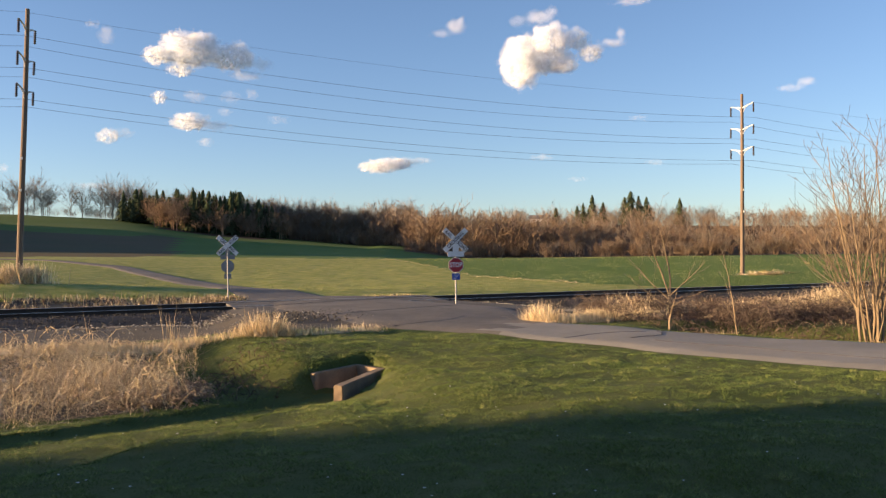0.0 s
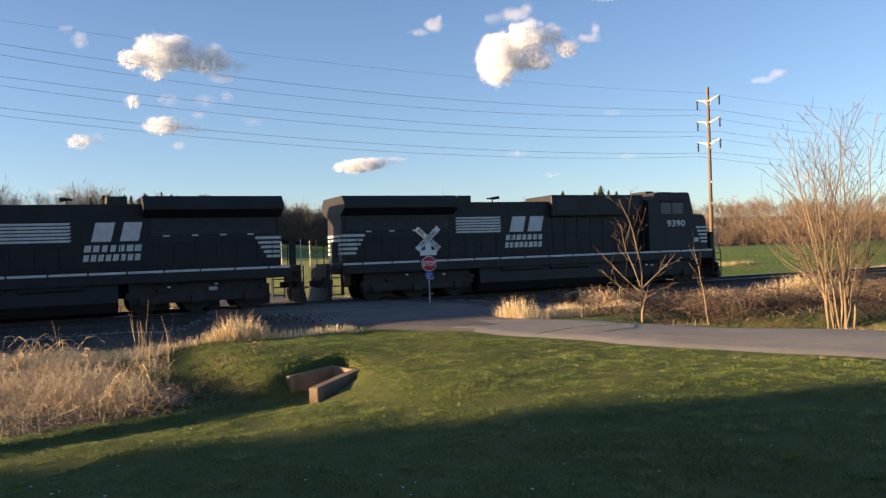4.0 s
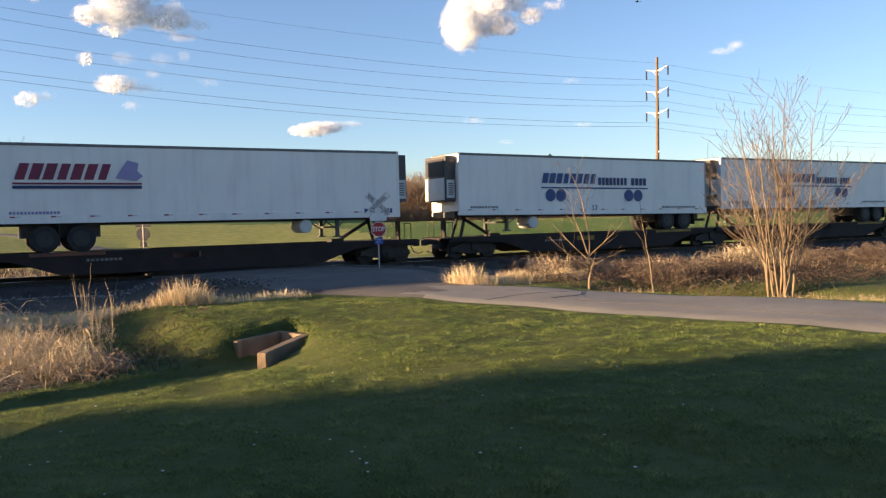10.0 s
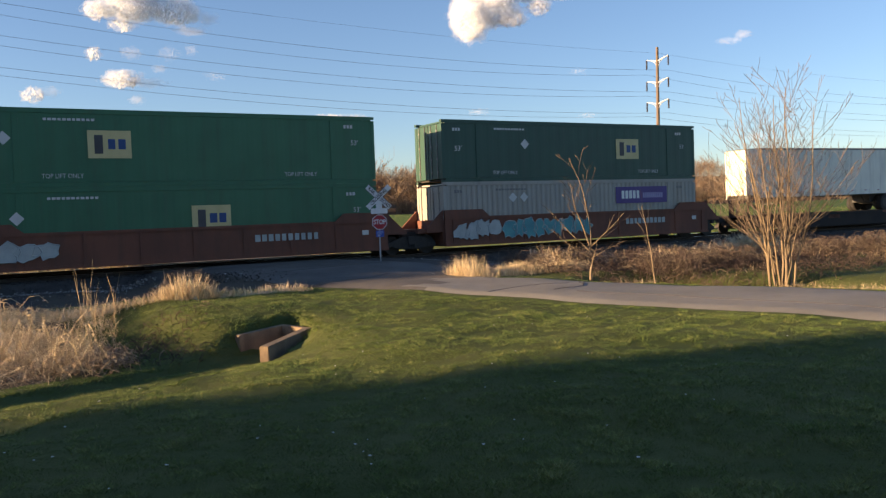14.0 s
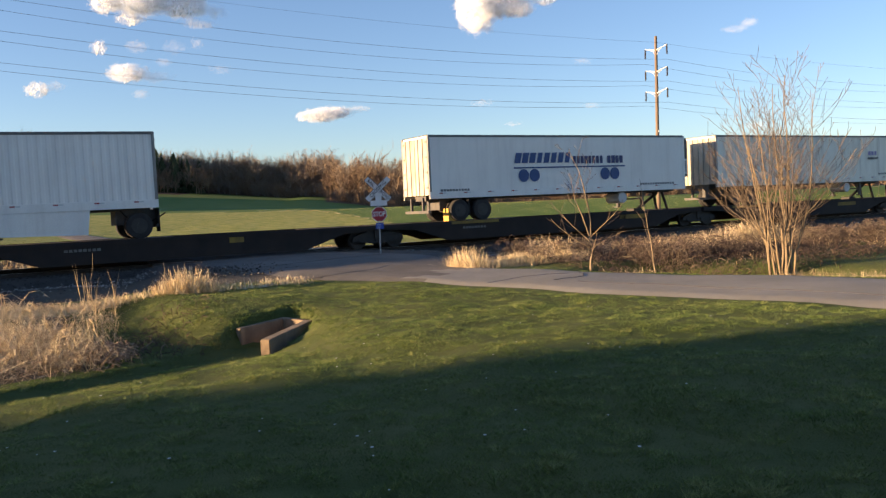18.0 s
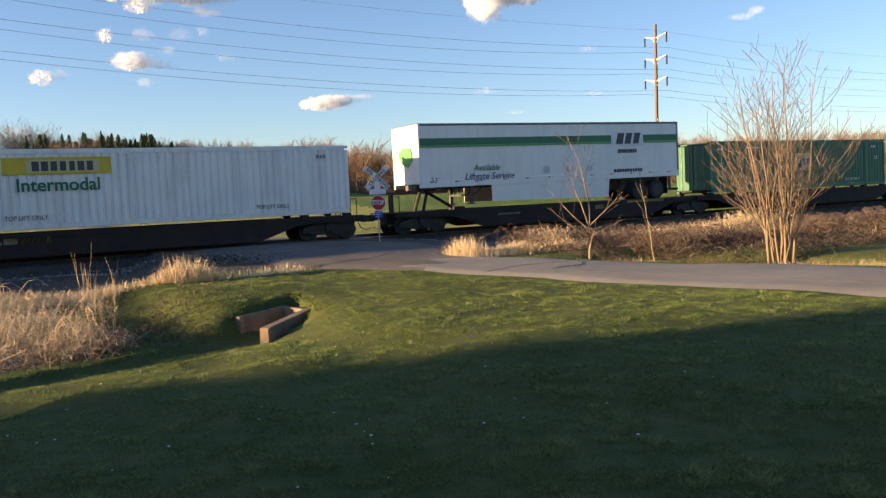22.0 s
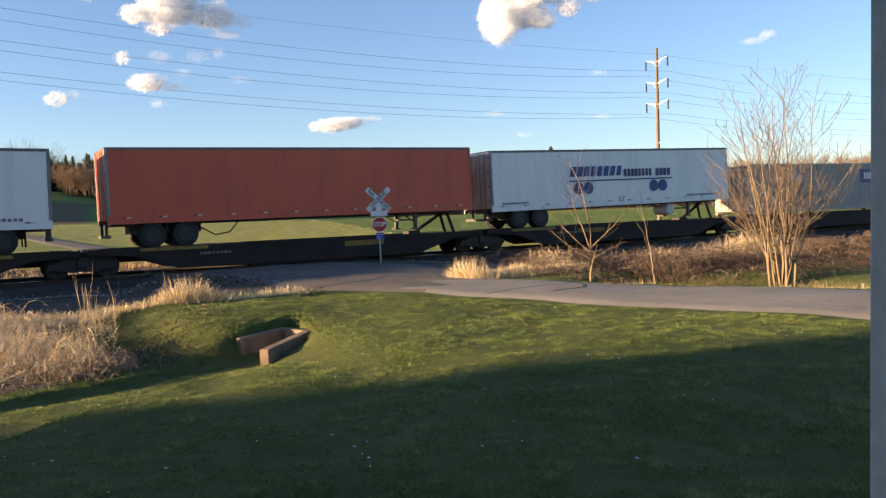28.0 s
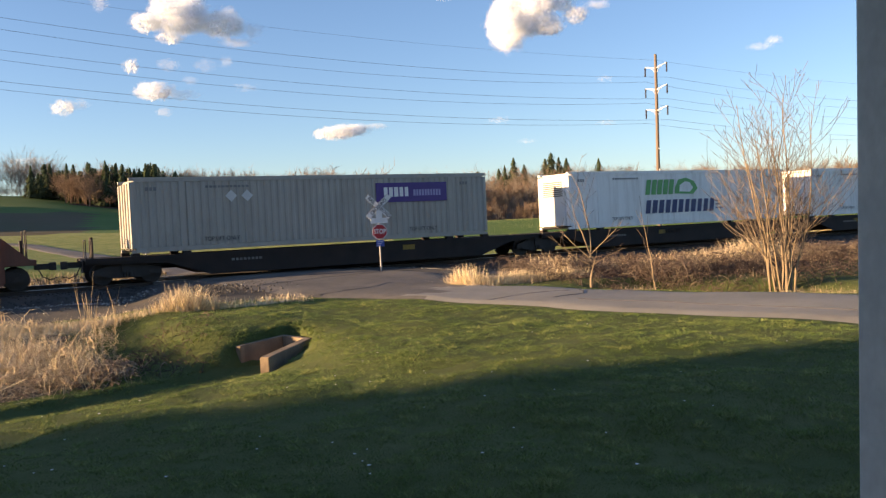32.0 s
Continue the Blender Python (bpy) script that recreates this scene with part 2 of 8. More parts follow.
def raw_mesh(name, verts, faces, mat_list, idx=None):
    """A mesh from arrays of triangles."""
    me = bpy.data.meshes.new(name)
    me.vertices.add(len(verts))
    me.vertices.foreach_set("co", np.asarray(verts, dtype=np.float32).ravel())
    f = np.asarray(faces, dtype=np.int32)
    k = f.shape[1]
    me.loops.add(f.size)
    me.loops.foreach_set("vertex_index", f.ravel())
    me.polygons.add(len(f))
    me.polygons.foreach_set("loop_start", np.arange(len(f), dtype=np.int32) * k)
    me.polygons.foreach_set("loop_total", np.full(len(f), k, dtype=np.int32))
    for mt in mat_list:
        me.materials.append(mt)
    if idx is not None:
        me.polygons.foreach_set("material_index", np.asarray(idx, dtype=np.int32))
    me.update(calc_edges=True)
    return me


def thing(name, label, category, group="", kind="", m=None):
    ob = tagged(new(name), label, category, group, kind)
    ob.empty_display_size = 0.2
    if m is not None:
        ob.matrix_basis = m
    return ob


RNG = np.random.default_rng(7)

# ---- the plan: the track runs through (-14.79, 32.15) at 24.7 degrees; s along it, o off it towards the camera ----
TH, TRACK_D = radians(24.708), 35.39
UX, UY = math.cos(TH), math.sin(TH)
NX, NY = UY, -UX


def at_track(s, o, z=0.0):
    return Vector((-NX * TRACK_D + UX * s + NX * o, -NY * TRACK_D + UY * s + NY * o, z))


def smooth(a, b, v):
    w = np.clip((v - a) / (b - a), 0, 1)
    return w * w * (3 - 2 * w)


_LATTICE = np.random.default_rng(99).random((128, 128))


def vnoise(x, y, cell, shift=0):
    """Smooth noise from -1 to 1 over a plane; cell: metres between its knots."""
    u, v = np.asarray(x) / cell + 17.3 * shift, np.asarray(y) / cell + 5.9 * shift
    i, j = np.floor(u).astype(int), np.floor(v).astype(int)
    a, b = u - i, v - j
    a, b = a * a * (3 - 2 * a), b * b * (3 - 2 * b)
    q = lambda m, n: _LATTICE[(i + m) % 128, (j + n) % 128]
    return 2 * ((q(0, 0) * (1 - a) + q(1, 0) * a) * (1 - b) + (q(0, 1) * (1 - a) + q(1, 1) * a) * b) - 1


def lawn_side(s, o):
    """Metres along the track from a place on the lawn to the lane's edge."""
    return np.interp(o, [10.46, 13.65, 16.07, 19.4, 25.15, 32.9, 47.8], [8.5, 9.56, 10.65, 11.8, 13.1, 14.9, 17.4]) - s


def far_verge(s, o):
    """Metres past the lane's far edge."""
    return (s - np.interp(o, [13.86, 17.6, 22.0, 31.9, 48], [13.97, 15.4, 17.2, 19.7, 24])) * 0.95


def ground_z(x, y):
    x, y = np.asarray(x, dtype=float), np.asarray(y, dtype=float)
    s, o = x * UX + y * UY, x * NX + y * NY + TRACK_D
    r, az = np.hypot(x, y), np.degrees(np.arctan2(x, y))
    # near side: ditch to the left of the culvert, filled and paved to the right
    ditch = np.interp(o, [-5, -3, 2.8, 4.5, 8, 13, 16.5, 19, 21.5, 24, 30, 36, 60], [-0.35, -0.5, -0.5, -0.42, -0.45, -0.55, -0.98, -1.0, -0.72, -0.54, -0.38, -0.28, -0.25])
    fill = np.interp(o, [-5, -3, 2.8, 4.0, 9, 14, 17, 20, 25, 36, 60], [-0.3, -0.5, -0.56, -0.52, -0.36, -0.24, -0.3, -0.36, -0.36, -0.28, -0.25])
    # the culvert's mouth: low inside its three walls, filled up behind them
    mouth = (1 - smooth(24.85, 25.2, s + o)) * smooth(-0.42, -0.08, o - 18.41 + 0.57 * (s - 4.87)) * (1 - smooth(6.1, 6.45, s))
    ditch = ditch - 0.14 * mouth
    hollow = np.exp(-((s - 5.6) ** 2 + (o - 18.8) ** 2) / 1.4)
    ditch = ditch + 0.13 * np.exp(-((s - 5.0) ** 2 + (o - 18.5) ** 2) / 0.9)
    near = ditch + (fill - 0.20 * hollow - ditch) * smooth(0, 1, (s - np.interp(o, [17, 18.2, 19.2, 20.5], [3.0, 3.6, 4.8, 4.8])) / 1.9) * (1 - mouth)
    # the paved crossing is level with the rails
    cross = smooth(4.5, 7.0, s) * (1 - smooth(16.5, 18.5, s)) * smooth(-8, -5, o) * (1 - smooth(7, 13, o))
    over = np.interp(o, [-6, -3, -0.8, 0.8], [-0.02, 0.02, 0.02, -0.06])
    near = near * (1 - cross) + over * cross
    # right-hand thicket lies a little lower behind the road
    near = near - 0.25 * smooth(18, 21, s) * smooth(5, 9, o) * (1 - smooth(13, 16, o))
    # far side
    bank = np.interp(s, [-60, -1.6, 12, 22, 49, 120], [1.6, 0.85, 0.12, 0.12, 0.0, -0.1])
    loc = -0.35 + (bank + 0.35) * smooth(-4, -14, o)
    loc = loc * (1 - cross) + over * cross
    e1 = np.interp(az, [-60, -27, -19, 0, 8, 27, 60], [0.9, 0.62, 0.55, 0.22, 0.16, 0.12, 0.1])
    e2 = np.interp(az, [-60, -27, -20, -15, -10, -5, 0, 4, 11, 18, 27, 60], [3.6, 3.2, 2.9, 2.15, 1.7, 1.2, 1.5, 1.9, 2.3, 2.05, 1.8, 1.7])
    rise = np.interp(az, [-4, 1], [120, 228])
    e = e1 + (e2 - e1) * np.clip((r - rise) / 190, 0, 1)
    e = e + 1.1 * smooth(305, 400, r) * smooth(-19, -17, az) * (1 - smooth(-3, 0, az))
    rr = np.minimum(r, 520)
    pol = 1.68 + rr * np.tan(np.radians(e))
    w = smooth(55, 115, r)
    far = loc * (1 - w) + pol * w
    k = smooth(-3.0, -5.0, o)
    rip = 0.028 * np.sin(x * 1.3 + 2 * np.sin(y * 0.7)) * np.cos(y * 1.1 + x * 0.4) * ((o > 9) | (o < -10)) * (r < 90)
    tuft = smooth(0.3, 1.3, lawn_side(s, o)) * smooth(9.8, 10.8, o) * (r < 45)
    rip = rip + tuft * (0.044 * vnoise(x, y, 1.35) + 0.026 * vnoise(x, y, 0.68, 1))
    near = near - 0.62 * np.exp(-((far_verge(s, o) - 2.5) / 1.05) ** 2) * smooth(15.0, 16.5, o) * (1 - smooth(20.5, 24, o))
    return near * (1 - k) + far * k + rip


def gz(x, y):
    return float(ground_z(x, y))


def grade(a, b, fine, limit, ratio=1.16):
    """Coordinates: even between a and b, then growing steps out to the limit."""
    mid = list(np.arange(a, b + 1e-6, fine))
    out, step = [], fine
    v = b
    while v < limit:
        step *= ratio
        v += step
        out.append(v)
    left, step, v = [], fine, a
    while v > -limit:
        step *= ratio
        v -= step
        left.append(v)
    return np.array(left[::-1] + mid + out)


def build_ground():
    xs, ys = grade(-24, 26, 0.3, 2600, 1.1), grade(2, 52, 0.3, 2600, 1.1)
    gx, gy = np.meshgrid(xs, ys)
    z = ground_z(gx, gy)
    nx, ny = len(xs), len(ys)
    i = np.arange(nx * ny).reshape(ny, nx)
    f = np.stack([i[:-1, :-1], i[:-1, 1:], i[1:, 1:], i[1:, :-1]], -1).reshape(-1, 4)
    cx = (gx[:-1, :-1] + gx[1:, 1:]).ravel() / 2
    cy = (gy[:-1, :-1] + gy[1:, 1:]).ravel() / 2
    s, o = cx * UX + cy * UY, cx * NX + cy * NY + TRACK_D
    r, az = np.hypot(cx, cy), np.degrees(np.arctan2(cx, cy))
    idx = np.zeros(len(cx), int)                                 # lawn
    idx[(o < -5)] = 1                                            # rough field
    edge = np.interp(az, [-12, -4, 2, 10, 30], [112, 108, 72, 58, 54])
    idx[(o < -5) & (az > -12) & (r > edge)] = 2                  # winter wheat
    idx[(o < -5) & (r > 118) & (az > -17.5)] = 2
    idx[(o < -5) & (r > 122) & (az <= -17.5)] = 3                # ploughed strip
    idx[(o < -5) & (r > 235) & (az <= -17.5)] = 4                # pasture on the hill
    idx[(o < -5) & (r > 262) & (az > -17.5)] = 4
    idx[(o < -5) & (az > -2.6) & (r > 222)] = 7                  # leaf litter under the woods
    idx[(o < -5) & (az > -17.5) & (az <= -2.6) & (r > 284)] = 7
    idx[(np.abs(o) < 6)] = 6                                     # gravel along the track
    # strip left of the crossing: shade put into the ground colour
    idx[(o > 4.4) & (o < 8.9) & (s < 8)] = 8
    idx[(o > 5) & (o < 9.3 + 0.3 * (s - 2)) & (s > 2) & (s < 10.5)] = 5
    idx[(o < -4.3) & (o > -6.5)] = 5
    idx[(o < -3.5) & (o > -8.6 + 0.5 * np.sin(s * 2)) & (s < 8)] = 5
    idx[(o > 8.2) & (o < 18.9) & (s < 2.2)] = 5
    idx[(o > 5) & (o < 12.2) & (s > 12.5)] = 6
    idx[(o > 5) & (o < 14.5) & (s > 18)] = 5
    me = raw_mesh("ground", np.stack([gx.ravel(), gy.ravel(), z.ravel()], -1), f, [LAWN, FIELD, WHEAT, PLOUGH, HILLG, SOIL, GRAVEL, LITTER, SHADESTRIP], idx)
    me.polygons.foreach_set("use_smooth", [True] * len(me.polygons))
    tagged(new("ground", me), "rolling ground with mown lawn, green fields and a ploughed strip", "ground", kind="structure")


build_ground()


# ---- road and crossing ----
def ribbon(name, left, right, lift, mat, steps=8, label=""):
    """A paved strip between two edge lines, draped over the ground."""
    rows = []
    for (a0, b0), (a1, b1) in zip(zip(left, right), zip(left[1:], right[1:])):
        for k in range(steps):
            w = k / steps
            rows.append((Vector(a0).lerp(Vector(a1), w), Vector(b0).lerp(Vector(b1), w)))
    rows.append((Vector(left[-1]), Vector(right[-1])))
    cols = 12
    verts, faces = [], []
    for a, b in rows:
        for c in range(cols + 1):
            p = a.lerp(b, c / cols)
            edge = 0.03 * math.sin(7.3 * p.x + 3.1 * p.y) if c in (0, cols) else 0.0
            crown = 0.04 * (1 - (2 * c / cols - 1) ** 2)
            verts.append((p.x + edge, p.y + edge, gz(p.x, p.y) + lift + crown - (0.10 if c in (0, cols) else 0)))
    for r0 in range(len(rows) - 1):
        for c in range(cols):
            i0 = r0 * (cols + 1) + c
            faces.append((i0, i0 + 1, i0 + cols + 2, i0 + cols + 1))
    # the lane is bleached paler up to the apron
    pale = [int((k // cols) / steps < 4.1 + 0.25 * math.sin(1.3 * (k % cols)) + 0.05 * (k % cols)) for k in range(len(faces))]
    me = raw_mesh(name, verts, faces, [mat, ASPHALT_PALE], pale)
    me.polygons.foreach_set("use_smooth", [True] * len(me.polygons))
    return tagged(new(name, me), label, "road", kind="structure")


ROAD_L = [(21.0, -4.0), (12.5, 8.5), (7.64, 14.78), (4.05, 19.45), (1.6, 22.0), (-0.4, 23.75), (-2.7, 26.2), (-4.6, 28.4), (-5.9, 31.0), (-7.2, 34.4), (-8.3, 37.6), (-10.2, 43.0), (-14.0, 51.0), (-22.5, 66.0), (-31.5, 80.0), (-42.0, 89.0), (-75.0, 96.0)]
ROAD_R = [(25.2, -1.2), (16.4, 11.4), (10.02, 19.35), (6.6, 22.6), (3.7, 25.4), (3.3, 28.2), (2.6, 31.6), (1.0, 34.2), (-0.4, 36.4), (-1.6, 38.8), (-3.2, 41.2), (-6.2, 46.0), (-11.0, 53.2), (-20.0, 67.4), (-29.6, 81.2), (-41.0, 90.4), (-75.0, 97.4)]
ribbon("road", ROAD_L, ROAD_R, 0.05, ASPHALT, label="worn grey asphalt lane that curves over the railway crossing")


def road_at(row, across):
    """A point on the lane: row counts the edge points, across goes from 0 to 1."""
    k = min(int(row), len(ROAD_L) - 2)
    a = Vector(ROAD_L[k]).lerp(Vector(ROAD_L[k + 1]), row - k)
    b = Vector(ROAD_R[k]).lerp(Vector(ROAD_R[k + 1]), row - k)
    p = a.lerp(b, across)
    return Vector((p.x, p.y, gz(p.x, p.y) + 0.05 + 0.04 * (1 - (2 * across - 1) ** 2)))


def tar_seam(points, width, label="dark tar seam across the worn asphalt"):
    """A thin crooked band of tar along (row, across) points."""
    rng = random.Random(int(points[0][0] * 100))
    pts = []
    for (r0, c0), (r1, c1) in zip(points, points[1:]):
        for k in range(10):
            w = k / 10
            pts.append(road_at(r0 + (r1 - r0) * w + rng.uniform(-0.012, 0.012), c0 + (c1 - c0) * w + rng.uniform(-0.012, 0.012)))
    verts, faces = [], []
    for i, p in enumerate(pts):
        q = pts[min(i + 1, len(pts) - 1)] - pts[max(i - 1, 0)]
        n = Vector((-q.y, q.x, 0)).normalized() * width * rng.uniform(0.3, 0.7)
        for e, z in ((-1, 0.0), (-0.7, 0.009), (0.7, 0.009), (1, 0.0)):
            verts.append(p + n * e + Vector((0, 0, z)))
    for i in range(len(pts) - 1):
        for e in range(3):
            faces.append((4 * i + e, 4 * i + e + 1, 4 * i + e + 5, 4 * i + e + 4))
    tagged(new("tar_seam", raw_mesh("tar_seam", verts, faces, [TAR])), label, "road repair", "tar seams on the lane", kind="structure")


tar_seam([(3.1, 0.3), (3.0, 0.55), (3.25, 0.95)], 0.035)
tar_seam([(3.55, 0.1), (3.4, 0.5), (3.2, 0.75)], 0.03)
tar_seam([(1.4, 0.1), (1.9, 0.3), (2.5, 0.35), (3.0, 0.3)], 0.03)
tar_seam([(5.6, 0.02), (5.5, 0.3), (5.6, 0.55)], 0.06)
tar_seam([(6.8, 0.05), (6.7, 0.4), (6.75, 0.9)], 0.08, "dark tar joint beside the crossing")
tar_seam([(9.0, 0.05), (9.05, 0.5), (9.0, 0.95)], 0.08, "dark tar joint beside the crossing")


# ---- track ----
def build_track():
    # ballast shoulder, one long bed
    prof = [(-2.8, -0.52), (-1.5, -0.04), (1.5, -0.20), (2.45, -0.57)]   # the far rail lies a little higher
    ss = [-640, -60, -40, -25, -10, 0, 6.0, 17.0, 30, 45, 60, 90, 640]
    verts, faces = [], []
    for s in ss:
        for o, z in prof:
            verts.append(at_track(s, o, z))
    for a in range(len(ss) - 1):
        for b in range(3):
            i0 = a * 4 + b
            faces.append((i0, i0 + 1, i0 + 5, i0 + 4))
    tagged(new("ballast_bed", raw_mesh("ballast_bed", verts, faces, [GRAVEL])), "grey crushed-stone bed under the railway track", "ballast", kind="structure")
    m = Matrix.Translation(at_track(0, 0)) @ Matrix.Rotation(TH, 4, "Z")
    track = thing("railway_track", "single railway track of rusty steel rails on dark wooden ties", "railway track", kind="structure", m=m @ pose(0, -0.7525, 0, 4.0, 0, 0) @ pose(0, 0.7525, 0))
    web = [(-0.07, -0.18), (0.07, -0.18), (0.07, -0.165), (0.012, -0.14), (0.012, -0.05), (0.036, -0.035), (0.036, -0.004), (-0.036, -0.004), (-0.036, -0.035), (-0.012, -0.05), (-0.012, -0.14), (-0.07, -0.165)]
    for side in (-1, 1):
        rail = part("rail", prism(bmesh.new(), [(y + side * 0.7525, z) for y, z in web], -640, 640, "x"), RUSTRAIL, track)
        part("railhead", prism(bmesh.new(), [(y + side * 0.7525, z) for y, z in ((-0.03, -0.004), (0.03, -0.004), (0.024, 0.0), (-0.024, 0.0))], -640, 640, "x"), RAILTOP, rail, "bright wheel-polished rail head")
    tie = boxes((-0.115, 0.115, -1.3, 1.3, -0.33, -0.165), bevel=0.012)
    tie_me = bpy.data.meshes.new("tie")
    tie.to_mesh(tie_me)
    tie.free()
    for k in range(-32, 140):
        s = k * 0.55
        if 6.5 < s < 16.0:
            continue
        part("tie", tie_me, TIE, track, m=pose(s + random.uniform(-0.03, 0.03), random.uniform(-0.04, 0.04), random.uniform(-0.015, 0.004), 0, 0, random.uniform(-1.5, 1.5)))
    # crossing panels between and beside the rails
    for y0, y1 in ((-0.63, -0.02), (0.02, 0.63), (0.84, 1.35), (-1.35, -0.84)):
        for k in range(4):
            x0 = 6.6 + k * 2.35
            part("crossing_panel", boxes((x0 + 0.01, x0 + 2.33, y0, y1, -0.2, -0.012), bevel=0.015), ASPHALT, track, "worn asphalt-black crossing panel")
    # loose ballast stones
    n = 32000
    s = RNG.uniform(-24, 60, n)
    o = np.where(RNG.random(n) < 0.75, RNG.uniform(0.85, 7.5, n), RNG.uniform(-3, 0.7, n))
    keep = ~((s > 6.2) & (s < 16.6)) & (np.abs(np.abs(o) - 0.75) > 0.1) & ~((s < 8) & (o > 4.6 + 0.5 * np.sin(s * 1.7)) & (RNG.random(n) < 0.93))
    s, o = s[keep], o[keep]
    s, o = np.append(s, 6.4 + 3.4 * RNG.random(420) ** 2), np.append(o, RNG.uniform(5.8, 9.4, 420))
    n = len(s)
    base = np.array([(1, 0, 0), (-0.9, 0.3, 0), (0, 1, 0.1), (0.1, -1, 0), (0, 0, 0.8), (0, 0.1, -0.6)])
    tri = np.array([(0, 2, 4), (2, 1, 4), (1, 3, 4), (3, 0, 4), (2, 0, 5), (1, 2, 5), (3, 1, 5), (0, 3, 5)])
    zb = np.maximum(np.interp(np.abs(o), [0, 1.75, 2.95], [-0.17, -0.17, -0.57]) + np.interp(o, [-1.5, 1.5], [0.13, 0]), ground_z(-NX * TRACK_D + UX * s + NX * o, -NY * TRACK_D + UY * s + NY * o))
    zb = np.where((s > 6.3) & (s < 10.1) & (o > 5.7), zb + 0.04, zb)
    size = RNG.uniform(0.02, 0.055, n)
    ang = RNG.uniform(0, 6.28, n)
    b = base[None] * size[:, None, None] * RNG.uniform(0.7, 1.2, (n, 6, 1))
    ca, sa = np.cos(ang)[:, None], np.sin(ang)[:, None]
    bx, by = b[..., 0] * ca - b[..., 1] * sa, b[..., 0] * sa + b[..., 1] * ca
    px = -NX * TRACK_D + UX * s + NX * o
    py = -NY * TRACK_D + UY * s + NY * o
    v = np.stack([bx + px[:, None], by + py[:, None], b[..., 2] + (zb + size * 0.5)[:, None]], -1).reshape(-1, 3)
    f = (tri[None] + (np.arange(n) * 6)[:, None, None]).reshape(-1, 3)
    tagged(new("ballast_stones", raw_mesh("ballast_stones", v, f, [STONE, OILSHADESTONE], np.repeat(((np.abs(o) < 2.5) | ((s > 6.3) & (s < 10.1) & (np.arange(n) % 4 > 0))).astype(int), 8))), "loose grey crushed stones along the track", "ballast", kind="stuff")


build_track()


# ---- vegetation ----
REDTWIG = surf("reddish_twig", (0.34, 0.25, 0.175), (0.24, 0.175, 0.12), 2, 0.85, bscale=9, island=0.3)
def blades(name, px, py, pz, h, lean, width, mats, idx, label, category, bend=0.5):
    """Many curved two-piece blades as one object."""
    n = len(px)
    ang = RNG.uniform(0, 2 * np.pi, n)
    la = RNG.uniform(0, 2 * np.pi, n)
    wx, wy = np.cos(ang) * width / 2, np.sin(ang) * width / 2
    lx, ly = np.cos(la) * lean * h, np.sin(la) * lean * h
    zero = np.zeros(n)
    v = np.stack([
        np.stack([px - wx, py - wy, pz - 0.02], -1), np.stack([px + wx, py + wy, pz - 0.02], -1),
        np.stack([px - wx * 0.8 + lx * 0.35 * bend, py - wy * 0.8 + ly * 0.35 * bend, pz + h * 0.55], -1),
        np.stack([px + wx * 0.8 + lx * 0.35 * bend, py + wy * 0.8 + ly * 0.35 * bend, pz + h * 0.55], -1),
        np.stack([px + lx, py + ly, pz + h * (1 - 0.35 * np.minimum(lean, 1.5)) + zero], -1)], 1).reshape(-1, 3)
    if bend == 0:    # short lawn blades are one piece
        v = v.reshape(n, 5, 3)[:, (0, 1, 4)].reshape(-1, 3)
        me = raw_mesh(name, v, np.arange(3 * n).reshape(-1, 3), mats, idx)
        return tagged(new(name, me), label, category, kind="stuff")
    t = np.array([(0, 1, 3), (0, 3, 2), (2, 3, 4)])
    f = (t[None] + (np.arange(n) * 5)[:, None, None]).reshape(-1, 3)
    me = raw_mesh(name, v, f, mats, np.repeat(idx, 3))
    return tagged(new(name, me), label, category, kind="stuff")


def road_side(x, y):
    """Distance to the paved lane's near edge line, positive on the lawn."""
    best = np.full(np.shape(x), 1e9)
    inside = np.zeros(np.shape(x), bool)
    poly = ROAD_L + ROAD_R[::-1]
    j = len(poly) - 1
    for i in range(len(poly)):
        x0, y0, x1, y1 = *poly[i], *poly[j]
        hit = ((y0 > y) != (y1 > y)) & (x < (x1 - x0) * (y - y0) / (y1 - y0 + 1e-12) + x0)
        inside ^= hit
        w = np.clip(((x - x0) * (x1 - x0) + (y - y0) * (y1 - y0)) / ((x1 - x0) ** 2 + (y1 - y0) ** 2), 0, 1)
        best = np.minimum(best, np.hypot(x - x0 - w * (x1 - x0), y - y0 - w * (y1 - y0)))
        j = i
    return np.where(inside, -best, best)


def beyond_lane(s, o):
    """True on the far verge of the lane."""
    return o < np.interp(s, [13.97, 15.4, 17.2, 19.7, 24], [13.86, 17.6, 22.0, 31.9, 48])


def so(x, y):
    return x * UX + y * UY, x * NX + y * NY + TRACK_D


